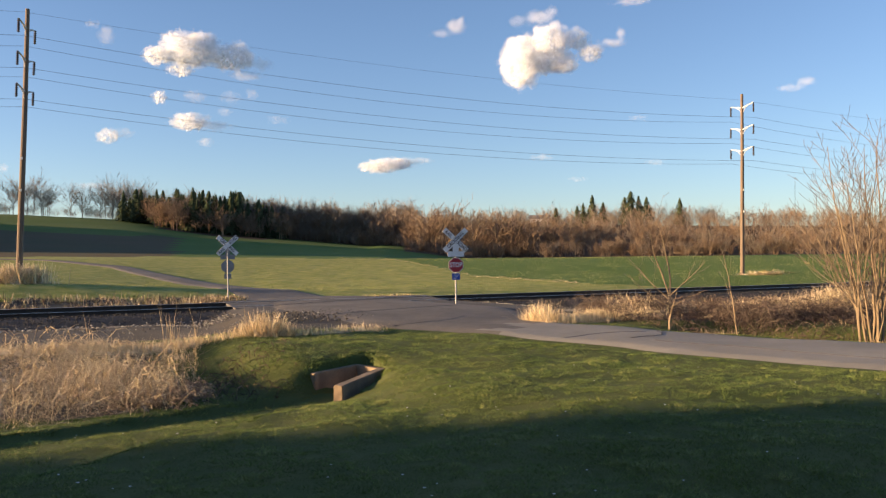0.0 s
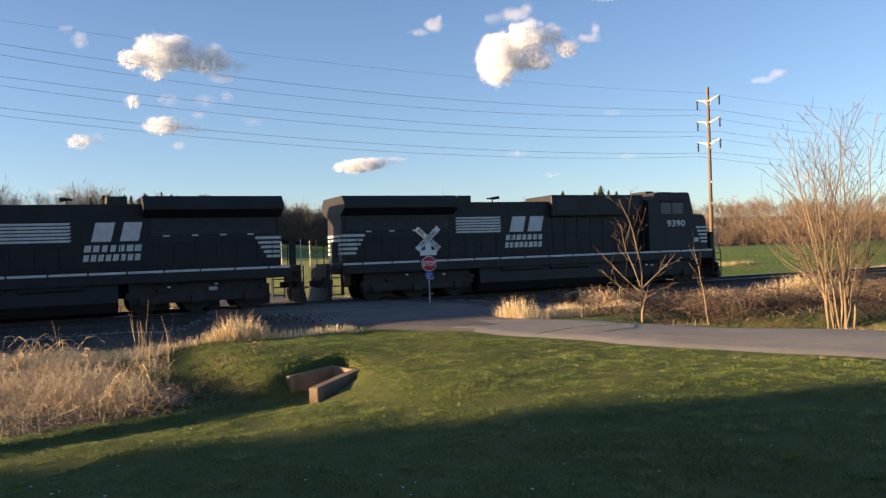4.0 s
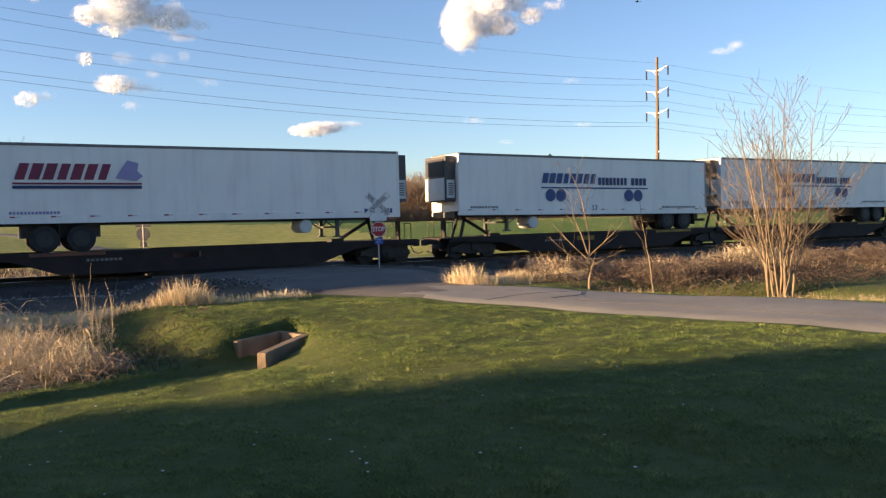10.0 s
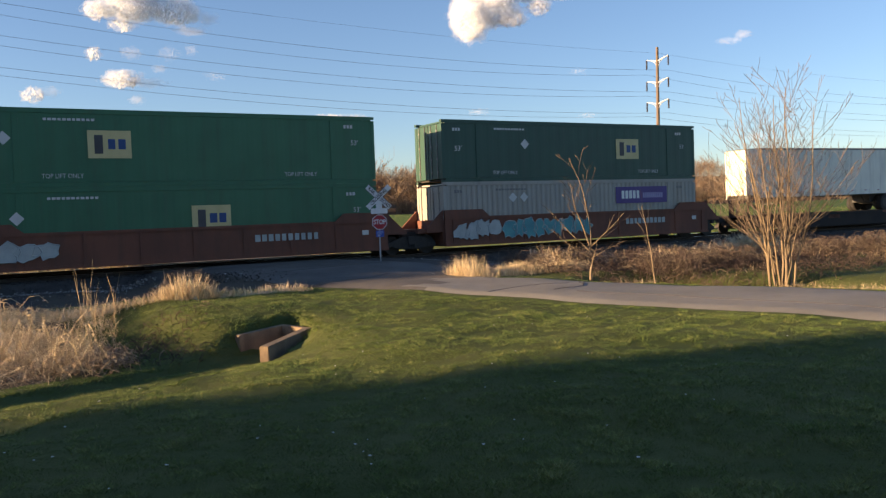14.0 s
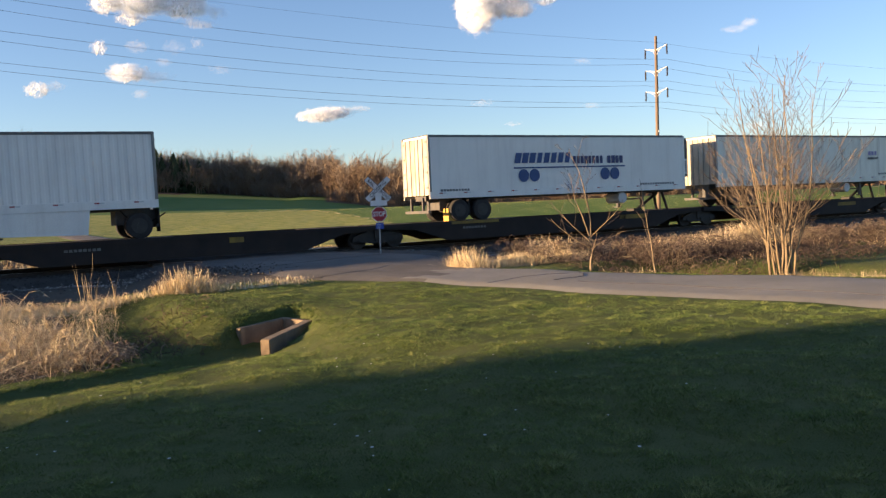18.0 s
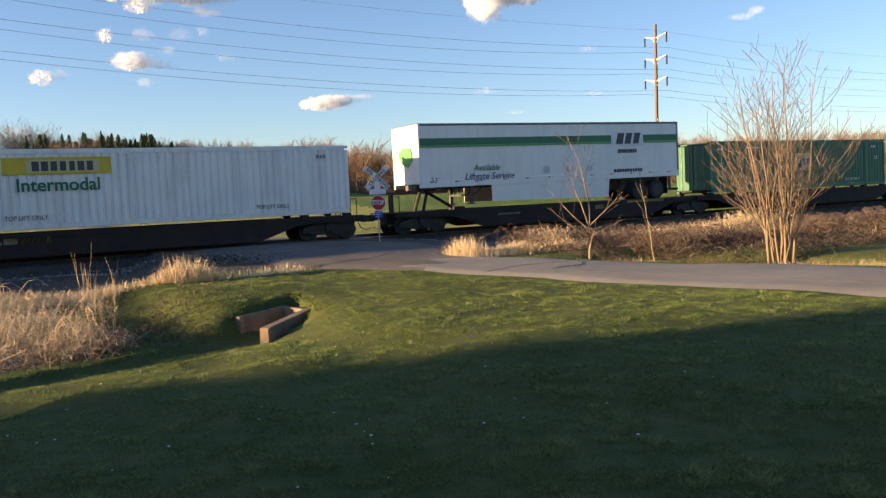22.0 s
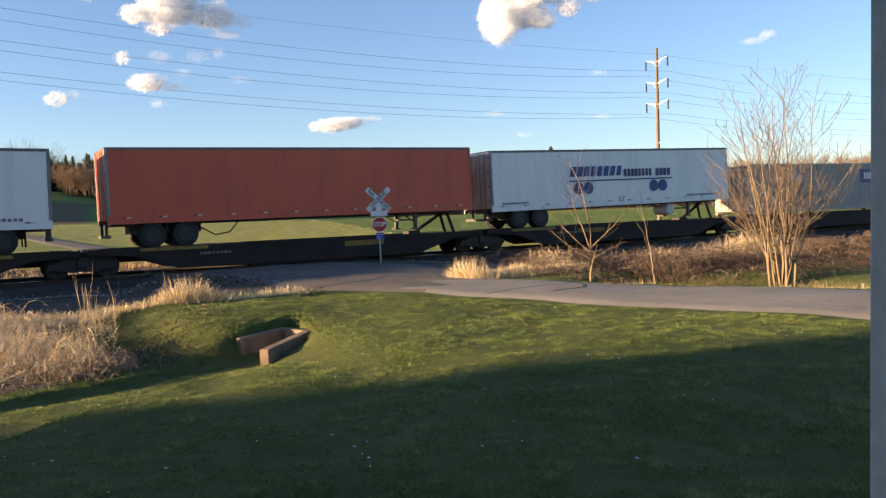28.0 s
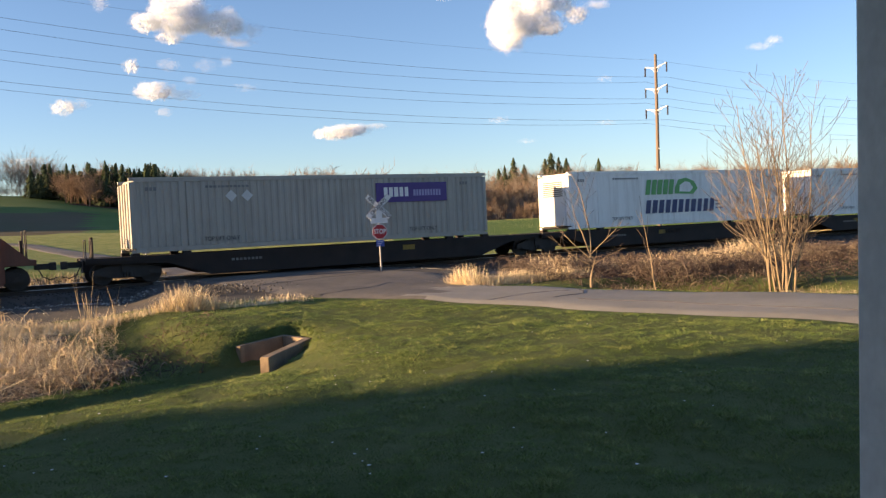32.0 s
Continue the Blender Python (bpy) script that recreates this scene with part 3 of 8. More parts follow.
def build_lawn():
    n = 880000
    dist = 4.5 + 24 * RNG.random(n) ** 1.1
    az = np.radians(RNG.uniform(-31, 36, n))
    x, y = dist * np.sin(az), dist * np.cos(az)
    s, o = so(x, y)
    dr = road_side(x, y)
    keep = (dr > 0.04 + 0.1 * RNG.random(n)) & (o > 8.5) & ~((s < 2.2 + 0.3 * np.sin(o * 2)) & (o < 18.9 + 0.3 * np.sin(s * 3))) & ~((s > 17) & (o < 14.5))
    keep &= ~((s < 10) & (o < 9.4 + 0.3 * (s - 2)))
    keep &= ~((s > 13.5) & beyond_lane(s, o) & (RNG.random(n) < np.where(dr > 0.9, 0.9, 0.45)))
    keep &= ~((s > 4.75) & (o > 18.41 - 0.57 * (s - 4.87)) & (s + o < 25.15) & (s < 6.3))
    x, y, dist = x[keep], y[keep], dist[keep]
    clump = vnoise(x, y, 0.16) + 0.7 * vnoise(x, y, 0.42, 2)
    patch = vnoise(x, y, 1.5, 3) + 0.6 * vnoise(x, y, 0.55, 4)
    h = (0.009 + 0.018 * RNG.random(len(x))) * (1 + 1.0 * np.clip(clump, -0.8, 1.6)) * (1 + 0.3 * patch) + 0.005
    tussock = np.clip(0.8 * vnoise(x, y, 0.15, 11) + 0.7 * vnoise(x, y, 0.075, 12) + 0.3 * vnoise(x, y, 0.34, 13) - 0.12, 0, 1.2)
    h = h + 0.060 * tussock * RNG.uniform(0.5, 1.0, len(x))
    # tussock tops take paler blades, hollows darker ones: relief shading put into colour
    pick = 0.22 * patch + 0.35 * clump + 1.1 * (tussock - 0.3) + RNG.normal(0, 0.22, len(x))
    idx = np.where(pick > 0.55, 2, 0)
    idx = np.where(pick < -0.35, 3, idx)
    idx = np.where(RNG.random(len(x)) < 0.006 + 0.022 * (patch < -0.5), 1, idx)
    blades("lawn_grass", x, y, ground_z(x, y), h, RNG.uniform(0.7, 2.2, len(x)), 0.0046 + 0.00062 * dist, [BLADE, STRAWG, BLADEOLIVE, BLADEDARK], idx, "short green lawn grass with pale dead blades", "grass", 0)
    # a few small white daisies in the lawn
    n = 70
    dist, az = RNG.uniform(6, 18, n), np.radians(RNG.uniform(-26, 28, n))
    x, y = dist * np.sin(az), dist * np.cos(az)
    s, o = so(x, y)
    keep = (road_side(x, y) > 0.4) & ~((s < 6.5) & (o < 20.5))
    x, y = x[keep], y[keep]
    z = ground_z(x, y)
    ring = np.array([(math.cos(k * 1.2566), math.sin(k * 1.2566), 0.15) for k in range(5)] + [(0, 0, -0.3)])
    v = (np.stack([x, y, z + 0.045], -1)[:, None, :] + ring[None] * RNG.uniform(0.010, 0.020, (len(x), 1, 1))).reshape(-1, 3)
    f = (np.array([(k, (k + 1) % 5, 5) for k in range(5)])[None] + (np.arange(len(x)) * 6)[:, None, None]).reshape(-1, 3)
    tagged(new("daisies", raw_mesh("daisies", v, f, [WHITE])), "tiny white daisies scattered in the lawn", "flowers", kind="stuff")
    # rough grass of the field across the track
    n = 72000
    s, o = RNG.uniform(-12, 75, n), -5.5 - 60 * RNG.random(n) ** 1.4
    x, y = -NX * TRACK_D + UX * s + NX * o, -NY * TRACK_D + UY * s + NY * o
    keep = (road_side(x, y) > 0.3) & ~((s < 8) & (o > -8.2 + 0.6 * np.sin(s * 2)))
    x, y = x[keep], y[keep]
    idx = np.where(vnoise(x, y, 3.0, 10) + RNG.normal(0, 0.4, len(x)) > -0.5, 2, 0)
    idx = np.where(RNG.random(len(x)) < 0.10, 1, idx)
    blades("field_grass", x, y, ground_z(x, y), RNG.uniform(0.02, 0.07, len(x)), RNG.uniform(0.8, 2.0, len(x)), np.full(len(x), 0.030), [BLADE, STRAWG, BLADEOLIVE], idx, "rough green field grass beyond the track", "grass")


build_lawn()


def tufts(name, centres, count, spread, hmin, hmax, width, mats, label, lean=(0.15, 0.9)):
    px, py, hh = [], [], []
    for (cx, cy, k) in centres:
        m = max(3, int(count * k))
        px.append(cx + RNG.normal(0, spread, m))
        py.append(cy + RNG.normal(0, spread, m))
        hh.append(RNG.uniform(hmin, hmax, m) * (0.6 + 0.5 * k))
    px, py, hh = np.concatenate(px), np.concatenate(py), np.concatenate(hh)
    idx = RNG.integers(0, len(mats), len(px))
    return blades(name, px, py, ground_z(px, py), hh, RNG.uniform(*lean, len(px)), np.full(len(px), width), mats, idx, label, "dry grass")


def on(s, o):
    return (-NX * TRACK_D + UX * s + NX * o, -NY * TRACK_D + UY * s + NY * o)


def straw_mat(name, s, o, lift, length, tilt, width, mats, label):
    """Long thin bent straws, each a three-piece strip, that rise at angles between the two tilts."""
    n = len(s)
    x, y = on(s, o)
    z = ground_z(x, y) + lift
    a = RNG.uniform(0, 2 * np.pi, n)
    el = RNG.uniform(*tilt, n)
    curl, turn = RNG.uniform(-0.3, 0.15, n), RNG.uniform(-0.4, 0.4, n)
    px, py, pz = x, y, z
    rows = []
    for k in range(4):
        w = width * (1.0, 0.95, 0.7, 0.15)[k] / 2
        rows += [np.stack([px - np.sin(a) * w, py + np.cos(a) * w, pz - 0.3 * w], -1), np.stack([px + np.sin(a) * w, py - np.cos(a) * w, pz + 0.3 * w], -1)]
        px, py, pz = px + np.cos(a) * np.cos(el) * length / 3, py + np.sin(a) * np.cos(el) * length / 3, pz + np.sin(el) * length / 3
        el, a = el + curl / 3, a + turn / 3
        pz = np.maximum(pz, z - lift + 0.01)
    v = np.stack(rows, 1).reshape(-1, 3)
    q = np.array([(0, 1, 3, 2), (2, 3, 5, 4), (4, 5, 7, 6)])
    f = (q[None] + (np.arange(n) * 8)[:, None, None]).reshape(-1, 4)
    return tagged(new(name, raw_mesh(name, v, f, mats, np.repeat(RNG.integers(0, len(mats), n), 3))), label, "dry grass", kind="stuff")


def build_dry_grass():
    # the tall dead stand in the ditch: pale matted straw along its back edge, browner and thinner towards the lawn
    n = 46000
    s, o = RNG.uniform(-2.4, 3.6, n), RNG.uniform(11.2, 20.2, n)
    right = np.interp(o, [9, 12, 14, 16, 18, 20.4], [3.6, 3.4, 2.9, 2.4, 2.5, 1.9]) + 0.35 * np.sin(o * 3.1)
    patch = vnoise(s, o, 1.3, 5) + 0.6 * vnoise(s, o, 0.5, 6)
    keep = (s < right + RNG.normal(0, 0.12, n)) & (RNG.random(n) < 0.42 + 0.42 * patch + 0.5 * (o < 13.4)) & (RNG.random(n) < np.interp(o, [17.5, 19.9], [1.0, 0.25]))
    s, o, patch = s[keep], o[keep], patch[keep]
    mound = np.interp(o, [11.2, 12.2, 13.2, 15.5, 17.5, 19.0, 20.0], [0.08, 0.20, 0.28, 0.34, 0.45, 0.36, 0.05]) * (0.75 + 0.5 * patch) * np.interp(s, [-2.4, 2.0, 2.8], [0.25, 1.2, 0.7])
    for want, mats, label in ((True, [STRAW, STRAW, STRAW, STALK], "pale matted dead grass along the trackside ditch"), (False, [STRAW, STRAW, STRAW, STALK, STALK, BROWNSTEM], "browner dead grass and stems in the trackside ditch")):
        m = (o + 0.8 * patch + RNG.normal(0, 0.7, len(o)) < 15.2) == want
        straw_mat("dry_grass", s[m], o[m], np.maximum(mound[m], 0.02) * RNG.random(m.sum()) ** 0.4, RNG.uniform(0.22, 0.7, m.sum()) * (0.5 + 0.8 * mound[m] / 0.5), (-0.25, 0.85), 0.0050, mats, label)
    n = 2400
    s, o = RNG.uniform(-2.4, 3.2, n), RNG.uniform(11, 19.4, n)
    keep = (vnoise(s, o, 0.8, 7) > 0.05) & (s < 2.2)
    s, o = s[keep], o[keep]
    straw_mat("dry_grass", s, o, np.zeros(len(s)), RNG.uniform(0.3, 0.85, len(s)) * np.interp(o, [11, 14, 17], [0.45, 0.7, 0.9]), (0.6, 1.5), 0.0052, [STRAW, STALK, BROWNSTEM], "upright dead grass blades in the trackside ditch")
    n = 240
    s, o = RNG.uniform(-2.4, 2.0, n), RNG.uniform(11.5, 19.2, n)
    lift = np.interp(o, [11, 13.5, 15.5, 17.5, 19.3, 20.3], [0.12, 0.24, 0.36, 0.46, 0.36, 0.05])
    straw_mat("dry_grass", s, o, lift, RNG.uniform(0.4, 1.1, n), (-0.35, 0.35), 0.014, [STRAW], "long pale reed stalks lying on the matted grass")
    # thin fringe along the ballast up to the road, with one taller clump
    n = 7000
    s = RNG.uniform(1.0, 8.6, n)
    o = 12.0 + 0.10 * (s - 2) + RNG.normal(0, 0.28, n)
    clump = np.exp(-((s - 5.3) ** 2) / 0.35)
    keep = RNG.random(n) < 0.3 + 0.7 * clump + 0.3 * (s < 3.5)
    s, o, clump = s[keep], o[keep], clump[keep]
    straw_mat("dry_grass", s, o, np.zeros(len(s)), RNG.uniform(0.15, 0.32, len(s)) * (1 + 2.0 * clump), (0.15, 1.3), 0.012, [STRAW, STRAW, STRAW, STALK], "fringe of pale dead grass beside the gravel")
    # the strip from the road corner along the apron
    n = 9500
    s = RNG.uniform(13.5, 18.0, n)
    o = 12.7 + 0.1 * (s - 14) + RNG.normal(0, 0.42, n)
    thick = 0.85 + 0.15 * np.sin(s * 3.7) + 0.9 * np.exp(-((s - 13.75) / 0.25) ** 2)
    keep = RNG.random(n) < thick
    s, o, thick = s[keep], o[keep], thick[keep]
    straw_mat("dry_grass", s, o, np.zeros(len(s)), RNG.uniform(0.22, 0.48, len(s)) * thick, (0.35, 1.4), 0.010, [STRAW, STRAW, STALK], "golden dead grass at the corner of the lane")
    # thin dead grass under the shrubs
    n = 1800
    s, o = RNG.uniform(19.5, 33, n), RNG.uniform(14.2, 18.0, n)
    x, y = on(s, o)
    keep = (road_side(x, y) > 0.5) & (np.sin(s * 1.9 + 2 * np.sin(o * 1.4)) > -0.2)
    s, o = s[keep], o[keep]
    straw_mat("dry_grass", s, o, np.zeros(len(s)), RNG.uniform(0.12, 0.35, len(s)), (0.0, 1.3), 0.011, [STRAW, STALK, TWIG], "dead grass under the bare shrubs by the lane")
    # mound of straw behind the shrub
    n = 7000
    s, o = 28 + RNG.normal(0, 2.2, n), 11.5 + RNG.normal(0, 0.9, n)
    top = 0.95 * np.exp(-((s - 28) / 2.6) ** 2 - ((o - 11.5) / 1.6) ** 2)
    straw_mat("dry_grass", s, o, top * RNG.random(n), RNG.uniform(0.3, 0.8, n), (-0.1, 0.8), 0.013, [STRAW, STALK], "heap of matted dead grass by the track")
    # straw lying on the tops of the bramble thicket
    n = 16000
    s, o = RNG.uniform(15, 31, n), RNG.uniform(8.6, 14.6, n)
    keep = (s > 16.6 + 0.45 * (13 - o)) & (vnoise(s, o, 1.1, 8) > 0.25)
    s, o = s[keep], o[keep]
    straw_mat("dry_grass", s, o, RNG.uniform(0.25, 0.6, len(s)), RNG.uniform(0.2, 0.55, len(s)), (-0.2, 0.9), 0.010, [STRAW, STALK, BROWNSTEM], "dead straw caught in the bramble thicket")
    # golden tufts along the verge under the big shrub
    n = 70000
    s, o = RNG.uniform(15.5, 33, n), RNG.uniform(13, 25, n)
    x, y = on(s, o)
    dr = road_side(x, y)
    keep = beyond_lane(s, o) & (dr > 0.3) & (dr < 0.3 + 2.6 * RNG.random(n) ** 2) & (np.sin(x * 1.9) + np.sin(x * 4.3 + 1) + RNG.normal(0, 0.5, n) > np.where(x > 10.5, -0.6, 0.9))
    s, o = s[keep], o[keep]
    straw_mat("dry_grass", s, o, np.zeros(len(s)), RNG.uniform(0.08, 0.30, len(s)), (0.0, 1.1), 0.005, [STRAW, STALK, STALK, BROWNSTEM], "golden dead grass along the lane's verge")
    # low pale weeds on the far side of the track
    n = 22000
    s, o = RNG.uniform(-14, 8.5, n), RNG.uniform(-8.8, -3.6, n)
    x, y = on(s, o)
    keep = (RNG.random(n) < np.interp(s, [0, 4, 7], [0.35, 0.5, 1.0]) + 0.5 * vnoise(s, o, 1.0, 9)) & (road_side(x, y) > 0.2)
    s, o = s[keep], o[keep]
    straw_mat("dry_grass", s, o, np.zeros(len(s)), RNG.uniform(0.12, 0.42, len(s)), (0.0, 1.4), 0.020, [STRAW, STALK, BROWNSTEM, DARKTWIG, STRAWG], "low dead weeds along the far ballast edge")
    n = 5000
    s, o = RNG.uniform(14, 60, n), -4.9 + RNG.normal(0, 0.35, n)
    straw_mat("dry_grass", s, o, np.zeros(n), RNG.uniform(0.06, 0.16, n), (0.3, 1.4), 0.02, [STRAW, STRAWG, STRAWG], "short pale weeds along the far ballast edge")
    # a pale strip of dead grass where the rough field meets the wheat
    n = 2200
    az = RNG.uniform(-7, 9, n)
    r = np.interp(az, [-12, -4, 2, 10, 30], [112, 108, 72, 58, 54]) + RNG.normal(0, 0.7, n) + 0.8 * np.sin(az * 5)
    x, y = r * np.sin(np.radians(az)), r * np.cos(np.radians(az))
    s, o = so(x, y)
    straw_mat("dry_grass", s, o, np.zeros(n), RNG.uniform(0.06, 0.16, n), (0.1, 1.0), 0.018, [STRAW, STRAWG], "pale strip of dead grass between the fields")
    # tall grass round the poles
    n = 2600
    s, o = -1.9 + RNG.normal(0, 0.8, n), -15.1 + RNG.normal(0, 0.8, n)
    straw_mat("dry_grass", s, o, np.zeros(n), RNG.uniform(0.5, 1.3, n), (0.5, 1.4), 0.03, [STRAW, STRAW, STALK], "tall dead grass round the foot of the utility pole")
    n = 900
    s, o = 50.6 + RNG.normal(0, 0.9, n), -14.6 + RNG.normal(0, 0.5, n)
    straw_mat("dry_grass", s, o, np.zeros(n), RNG.uniform(0.25, 0.6, n), (-0.1, 0.9), 0.03, [STRAW, STRAWG], "flattened dead grass beside the utility pole")


build_dry_grass()


def branch(bm, p, dvec, length, r, depth, rng, spread, up, sides=5, twigs=None):
    """A tapered, slightly bent limb that forks."""
    n = 4
    pts, q, dd = [p.copy()], p.copy(), dvec.normalized()
    for k in range(n):
        dd = (dd + Vector((rng.uniform(-1, 1), rng.uniform(-1, 1), rng.uniform(-0.2, 1.3) * up)) * 0.13).normalized()
        q = q + dd * length / n
        pts.append(q.copy())
    tube(bm, pts, [r * (1 - 0.6 * k / n) for k in range(n + 1)], max(3, sides), caps=False)
    if depth <= 0:
        return
    kids = rng.randint(3, 4)
    for k in range(kids):
        w = rng.uniform(0.35, 1.0)
        i = min(n - 1, int(w * n))
        base = pts[i].lerp(pts[i + 1], w * n - i)
        side = Vector((rng.uniform(-1, 1), rng.uniform(-1, 1), rng.uniform(-0.2, 0.6)))
        nd = (dd + side * spread + Vector((0, 0, up * 0.35))).normalized()
        branch(twigs or bm, base, nd, length * rng.uniform(0.5, 0.75), max(r * (1 - 0.6 * w) * 0.68, 0.0054), depth - 1, rng, spread, up, sides - 1)


def limb(wood, fine, p, dvec, length, r, rng, kids, depth, lift, spread):
    """A long tapered limb that wanders upwards, with alternate side shoots along it; the thin shoots go into the crown."""
    n = 7
    pts, dirs, dd = [p.copy()], [], dvec.normalized()
    for k in range(n):
        dd = (dd + Vector((rng.gauss(0, 0.095), rng.gauss(0, 0.095), rng.gauss(0, 0.04) + lift))).normalized()
        dirs.append(dd.copy())
        pts.append(pts[-1] + dd * length / n)
    tube(wood, pts, [max(r * (1 - 0.82 * (k / n) ** 0.9), 0.0052) for k in range(n + 1)], 6 if r > 0.02 else 4 if r > 0.009 else 3, caps=False)
    if depth <= 0:
        return
    turn = rng.uniform(0, 6.28)
    for k in range(kids):
        w = 0.22 + 0.74 * (k + rng.uniform(0.1, 0.9)) / kids
        i = min(n - 1, int(w * n))
        base = pts[i].lerp(pts[i + 1], w * n - i)
        turn += 2.4 + rng.uniform(-0.5, 0.5)
        out = Vector((math.cos(turn), math.sin(turn), 0))
        way = (dirs[i] + out * spread * rng.uniform(0.7, 1.25)).normalized()
        limb(fine, fine, base, way, length * (1.0 - 0.55 * w) * rng.uniform(0.36, 0.66), max(r * (1 - 0.8 * w) * 0.42, 0.0062), rng, max(3, int(kids * 0.55)), depth - 1, lift * 1.2, spread)


def shrub(x, y, stems, label, seed, kids=8, lift=0.05, spread=0.7):
    """stems: foot x, y and z, lean x and y, length, radius, depth of branching."""
    rng = random.Random(seed)
    t = thing("bare_tree", label, "tree", m=Matrix.Translation((x, y, gz(x, y) - 0.05)))
    for k, (fx, fy, fz, lx, ly, length, r, depth) in enumerate(stems):
        bm, fine = bmesh.new(), bmesh.new()
        limb(bm, fine, Vector((fx, fy, fz)), Vector((lx, ly, 1)), length, r, rng, kids, depth, lift, spread)
        stem = part("trunk" if k == 0 else "stem", bm, BARK, t)
        if depth > 0:
            part("crown", fine, BARKTWIG, stem, "thin bare grey-brown twigs")
    return t


shrub(6.54, 24.64, [(0, 0, 0, -0.03, 0, 1.2, 0.046, 0), (-0.02, 0, 1.1, -0.27, 0, 2.0, 0.027, 2), (0.02, 0, 1.1, 0.24, 0.05, 2.7, 0.029, 2), (-0.03, 0, 0.95, -1.05, 0.1, 1.6, 0.022, 1), (0.02, 0, 1.05, 1.1, -0.1, 1.4, 0.020, 1), (-0.02, 0, 0.75, -1.9, -0.2, 1.5, 0.016, 1), (0.02, 0, 0.7, 1.8, 0.2, 1.1, 0.014, 1)],
      "small bare tan-barked tree beside the lane", 3, kids=6, lift=0.03, spread=0.8)
shrub(7.73, 22.44, [(0, 0, 0, 0.01, 0, 2.2, 0.024, 1), (0, 0, 0.2, -0.4, 0, 0.9, 0.010, 0), (0, 0, 0.25, 0.5, 0.1, 0.8, 0.010, 0)], "thin bare sapling beside the lane", 11, kids=6, lift=0.05, spread=0.45)
_rng = random.Random(5)
big = []
for _k in range(16):
    _a = _k * 2.4
    _lean = 0.01 + 0.0145 * _k
    _d = 0.06 + 0.24 * _rng.random()
    big.append((_d * math.cos(_a) * 1.25, _d * math.sin(_a), 0, _lean * math.cos(_a) * 1.1 + 0.02, _lean * math.sin(_a), 5.7 - 0.19 * _k * _rng.uniform(0.6, 1.2), 0.040 - 0.0014 * _k, 2))
for _k in range(9):
    _a = _k * 0.75 + 0.3
    big.append((0.15 * math.cos(_a), 0.15 * math.sin(_a), 0.4 + 0.12 * _k, 1.3 * math.cos(_a), 0.9 * math.sin(_a), _rng.uniform(1.9, 2.9), 0.015, 2))
shrub(11.38, 22.61, big, "large bare many-stemmed shrub with pale tan bark", 21, kids=9, lift=0.055, spread=1.0)


def brambles(name, centres, count, label, mat=None, size=1.0):
    """A tangle of thin arching stems."""
    verts, faces = [], []
    for (cx, cy, k) in centres:
        for _ in range(int(count * k)):
            x, y = cx + RNG.normal(0, 0.35), cy + RNG.normal(0, 0.35)
            a, reach, hgt = RNG.uniform(0, 6.28), RNG.uniform(0.3, 1.1) * size, RNG.uniform(0.25, 0.95) * size * (0.5 + 0.5 * k)
            z0 = gz(x, y) - 0.03
            r = RNG.uniform(0.003, 0.007)
            m = 4
            i0 = len(verts)
            for j in range(m + 1):
                w = j / m
                jx, jy = RNG.normal(0, 0.03), RNG.normal(0, 0.03)
                px, py, pz = x + math.cos(a) * reach * w + jx, y + math.sin(a) * reach * w + jy, z0 + hgt * math.sin(w * 2.4) + RNG.normal(0, 0.02)
                ox, oy = -math.sin(a) * r, math.cos(a) * r
                verts += [(px - ox, py - oy, pz - r), (px + ox, py + oy, pz - r), (px, py, pz + r * 1.3)]
            for j in range(m):
                b0 = i0 + 3 * j
                for e in range(3):
                    e2 = (e + 1) % 3
                    faces += [(b0 + e, b0 + e2, b0 + 3 + e2), (b0 + e, b0 + 3 + e2, b0 + 3 + e)]
    return tagged(new(name, raw_mesh(name, verts, faces, [mat or TWIG])), label, "bush", kind="stuff")


def thicket_spots(count, seed):
    """Places in the thicket, gathered in heaps with gaps between them: x, y and vigour."""
    rng = random.Random(seed)
    heaps = [(rng.uniform(15.2, 31), rng.uniform(8.8, 16.5), rng.uniform(0.4, 0.9), rng.uniform(0.5, 1.35)) for _ in range(38)]
    spots = []
    while len(spots) < count:
        hs, ho, rad, vig = rng.choice(heaps)
        s, o = hs + rng.gauss(0, rad * 0.6), ho + rng.gauss(0, rad * 0.5)
        x, y = on(s, o)
        if s > 16.4 + 0.45 * (13 - o) and far_verge(s, o) > 1.1 and o > 8.2 and math.hypot(x - 11.4, y - 22.6) > 0.6:
            spots.append((x, y, vig * math.exp(-((s - hs) ** 2 + (o - ho) ** 2) / (1.6 * rad * rad)) + 0.12))
    return spots


brambles("bramble_thicket", thicket_spots(800, 4), 10, "tangled reddish-brown bramble thicket beside the lane", TWIG, 0.85)
c = []
while len(c) < 700:
    s, o = RNG.uniform(16.0, 31), RNG.uniform(9.0, 20.0)
    if s > 16.6 + 0.45 * (13 - o) and 0.9 < far_verge(s, o) < 12:
        c.append((*on(s, o), RNG.uniform(0.3, 0.9)))
# under-stems whose dark colour stands for the shade in the gaps
brambles("bramble_thicket", c, 10, "low dead stems under the brambles, coloured dark for shade", DARKTWIG, 0.42)
c = [(*on(RNG.uniform(-2.4, 2.2), RNG.uniform(12, 19.0)), RNG.uniform(0.4, 0.9)) for _ in range(45)]
brambles("dry_stems", c, 6, "bent dead weed stems in the ditch", STALK)
c = [(*on(3.4 + RNG.normal(0, 0.5), 17.0 + RNG.normal(0, 0.9)), RNG.uniform(0.3, 0.8)) for _ in range(40)]
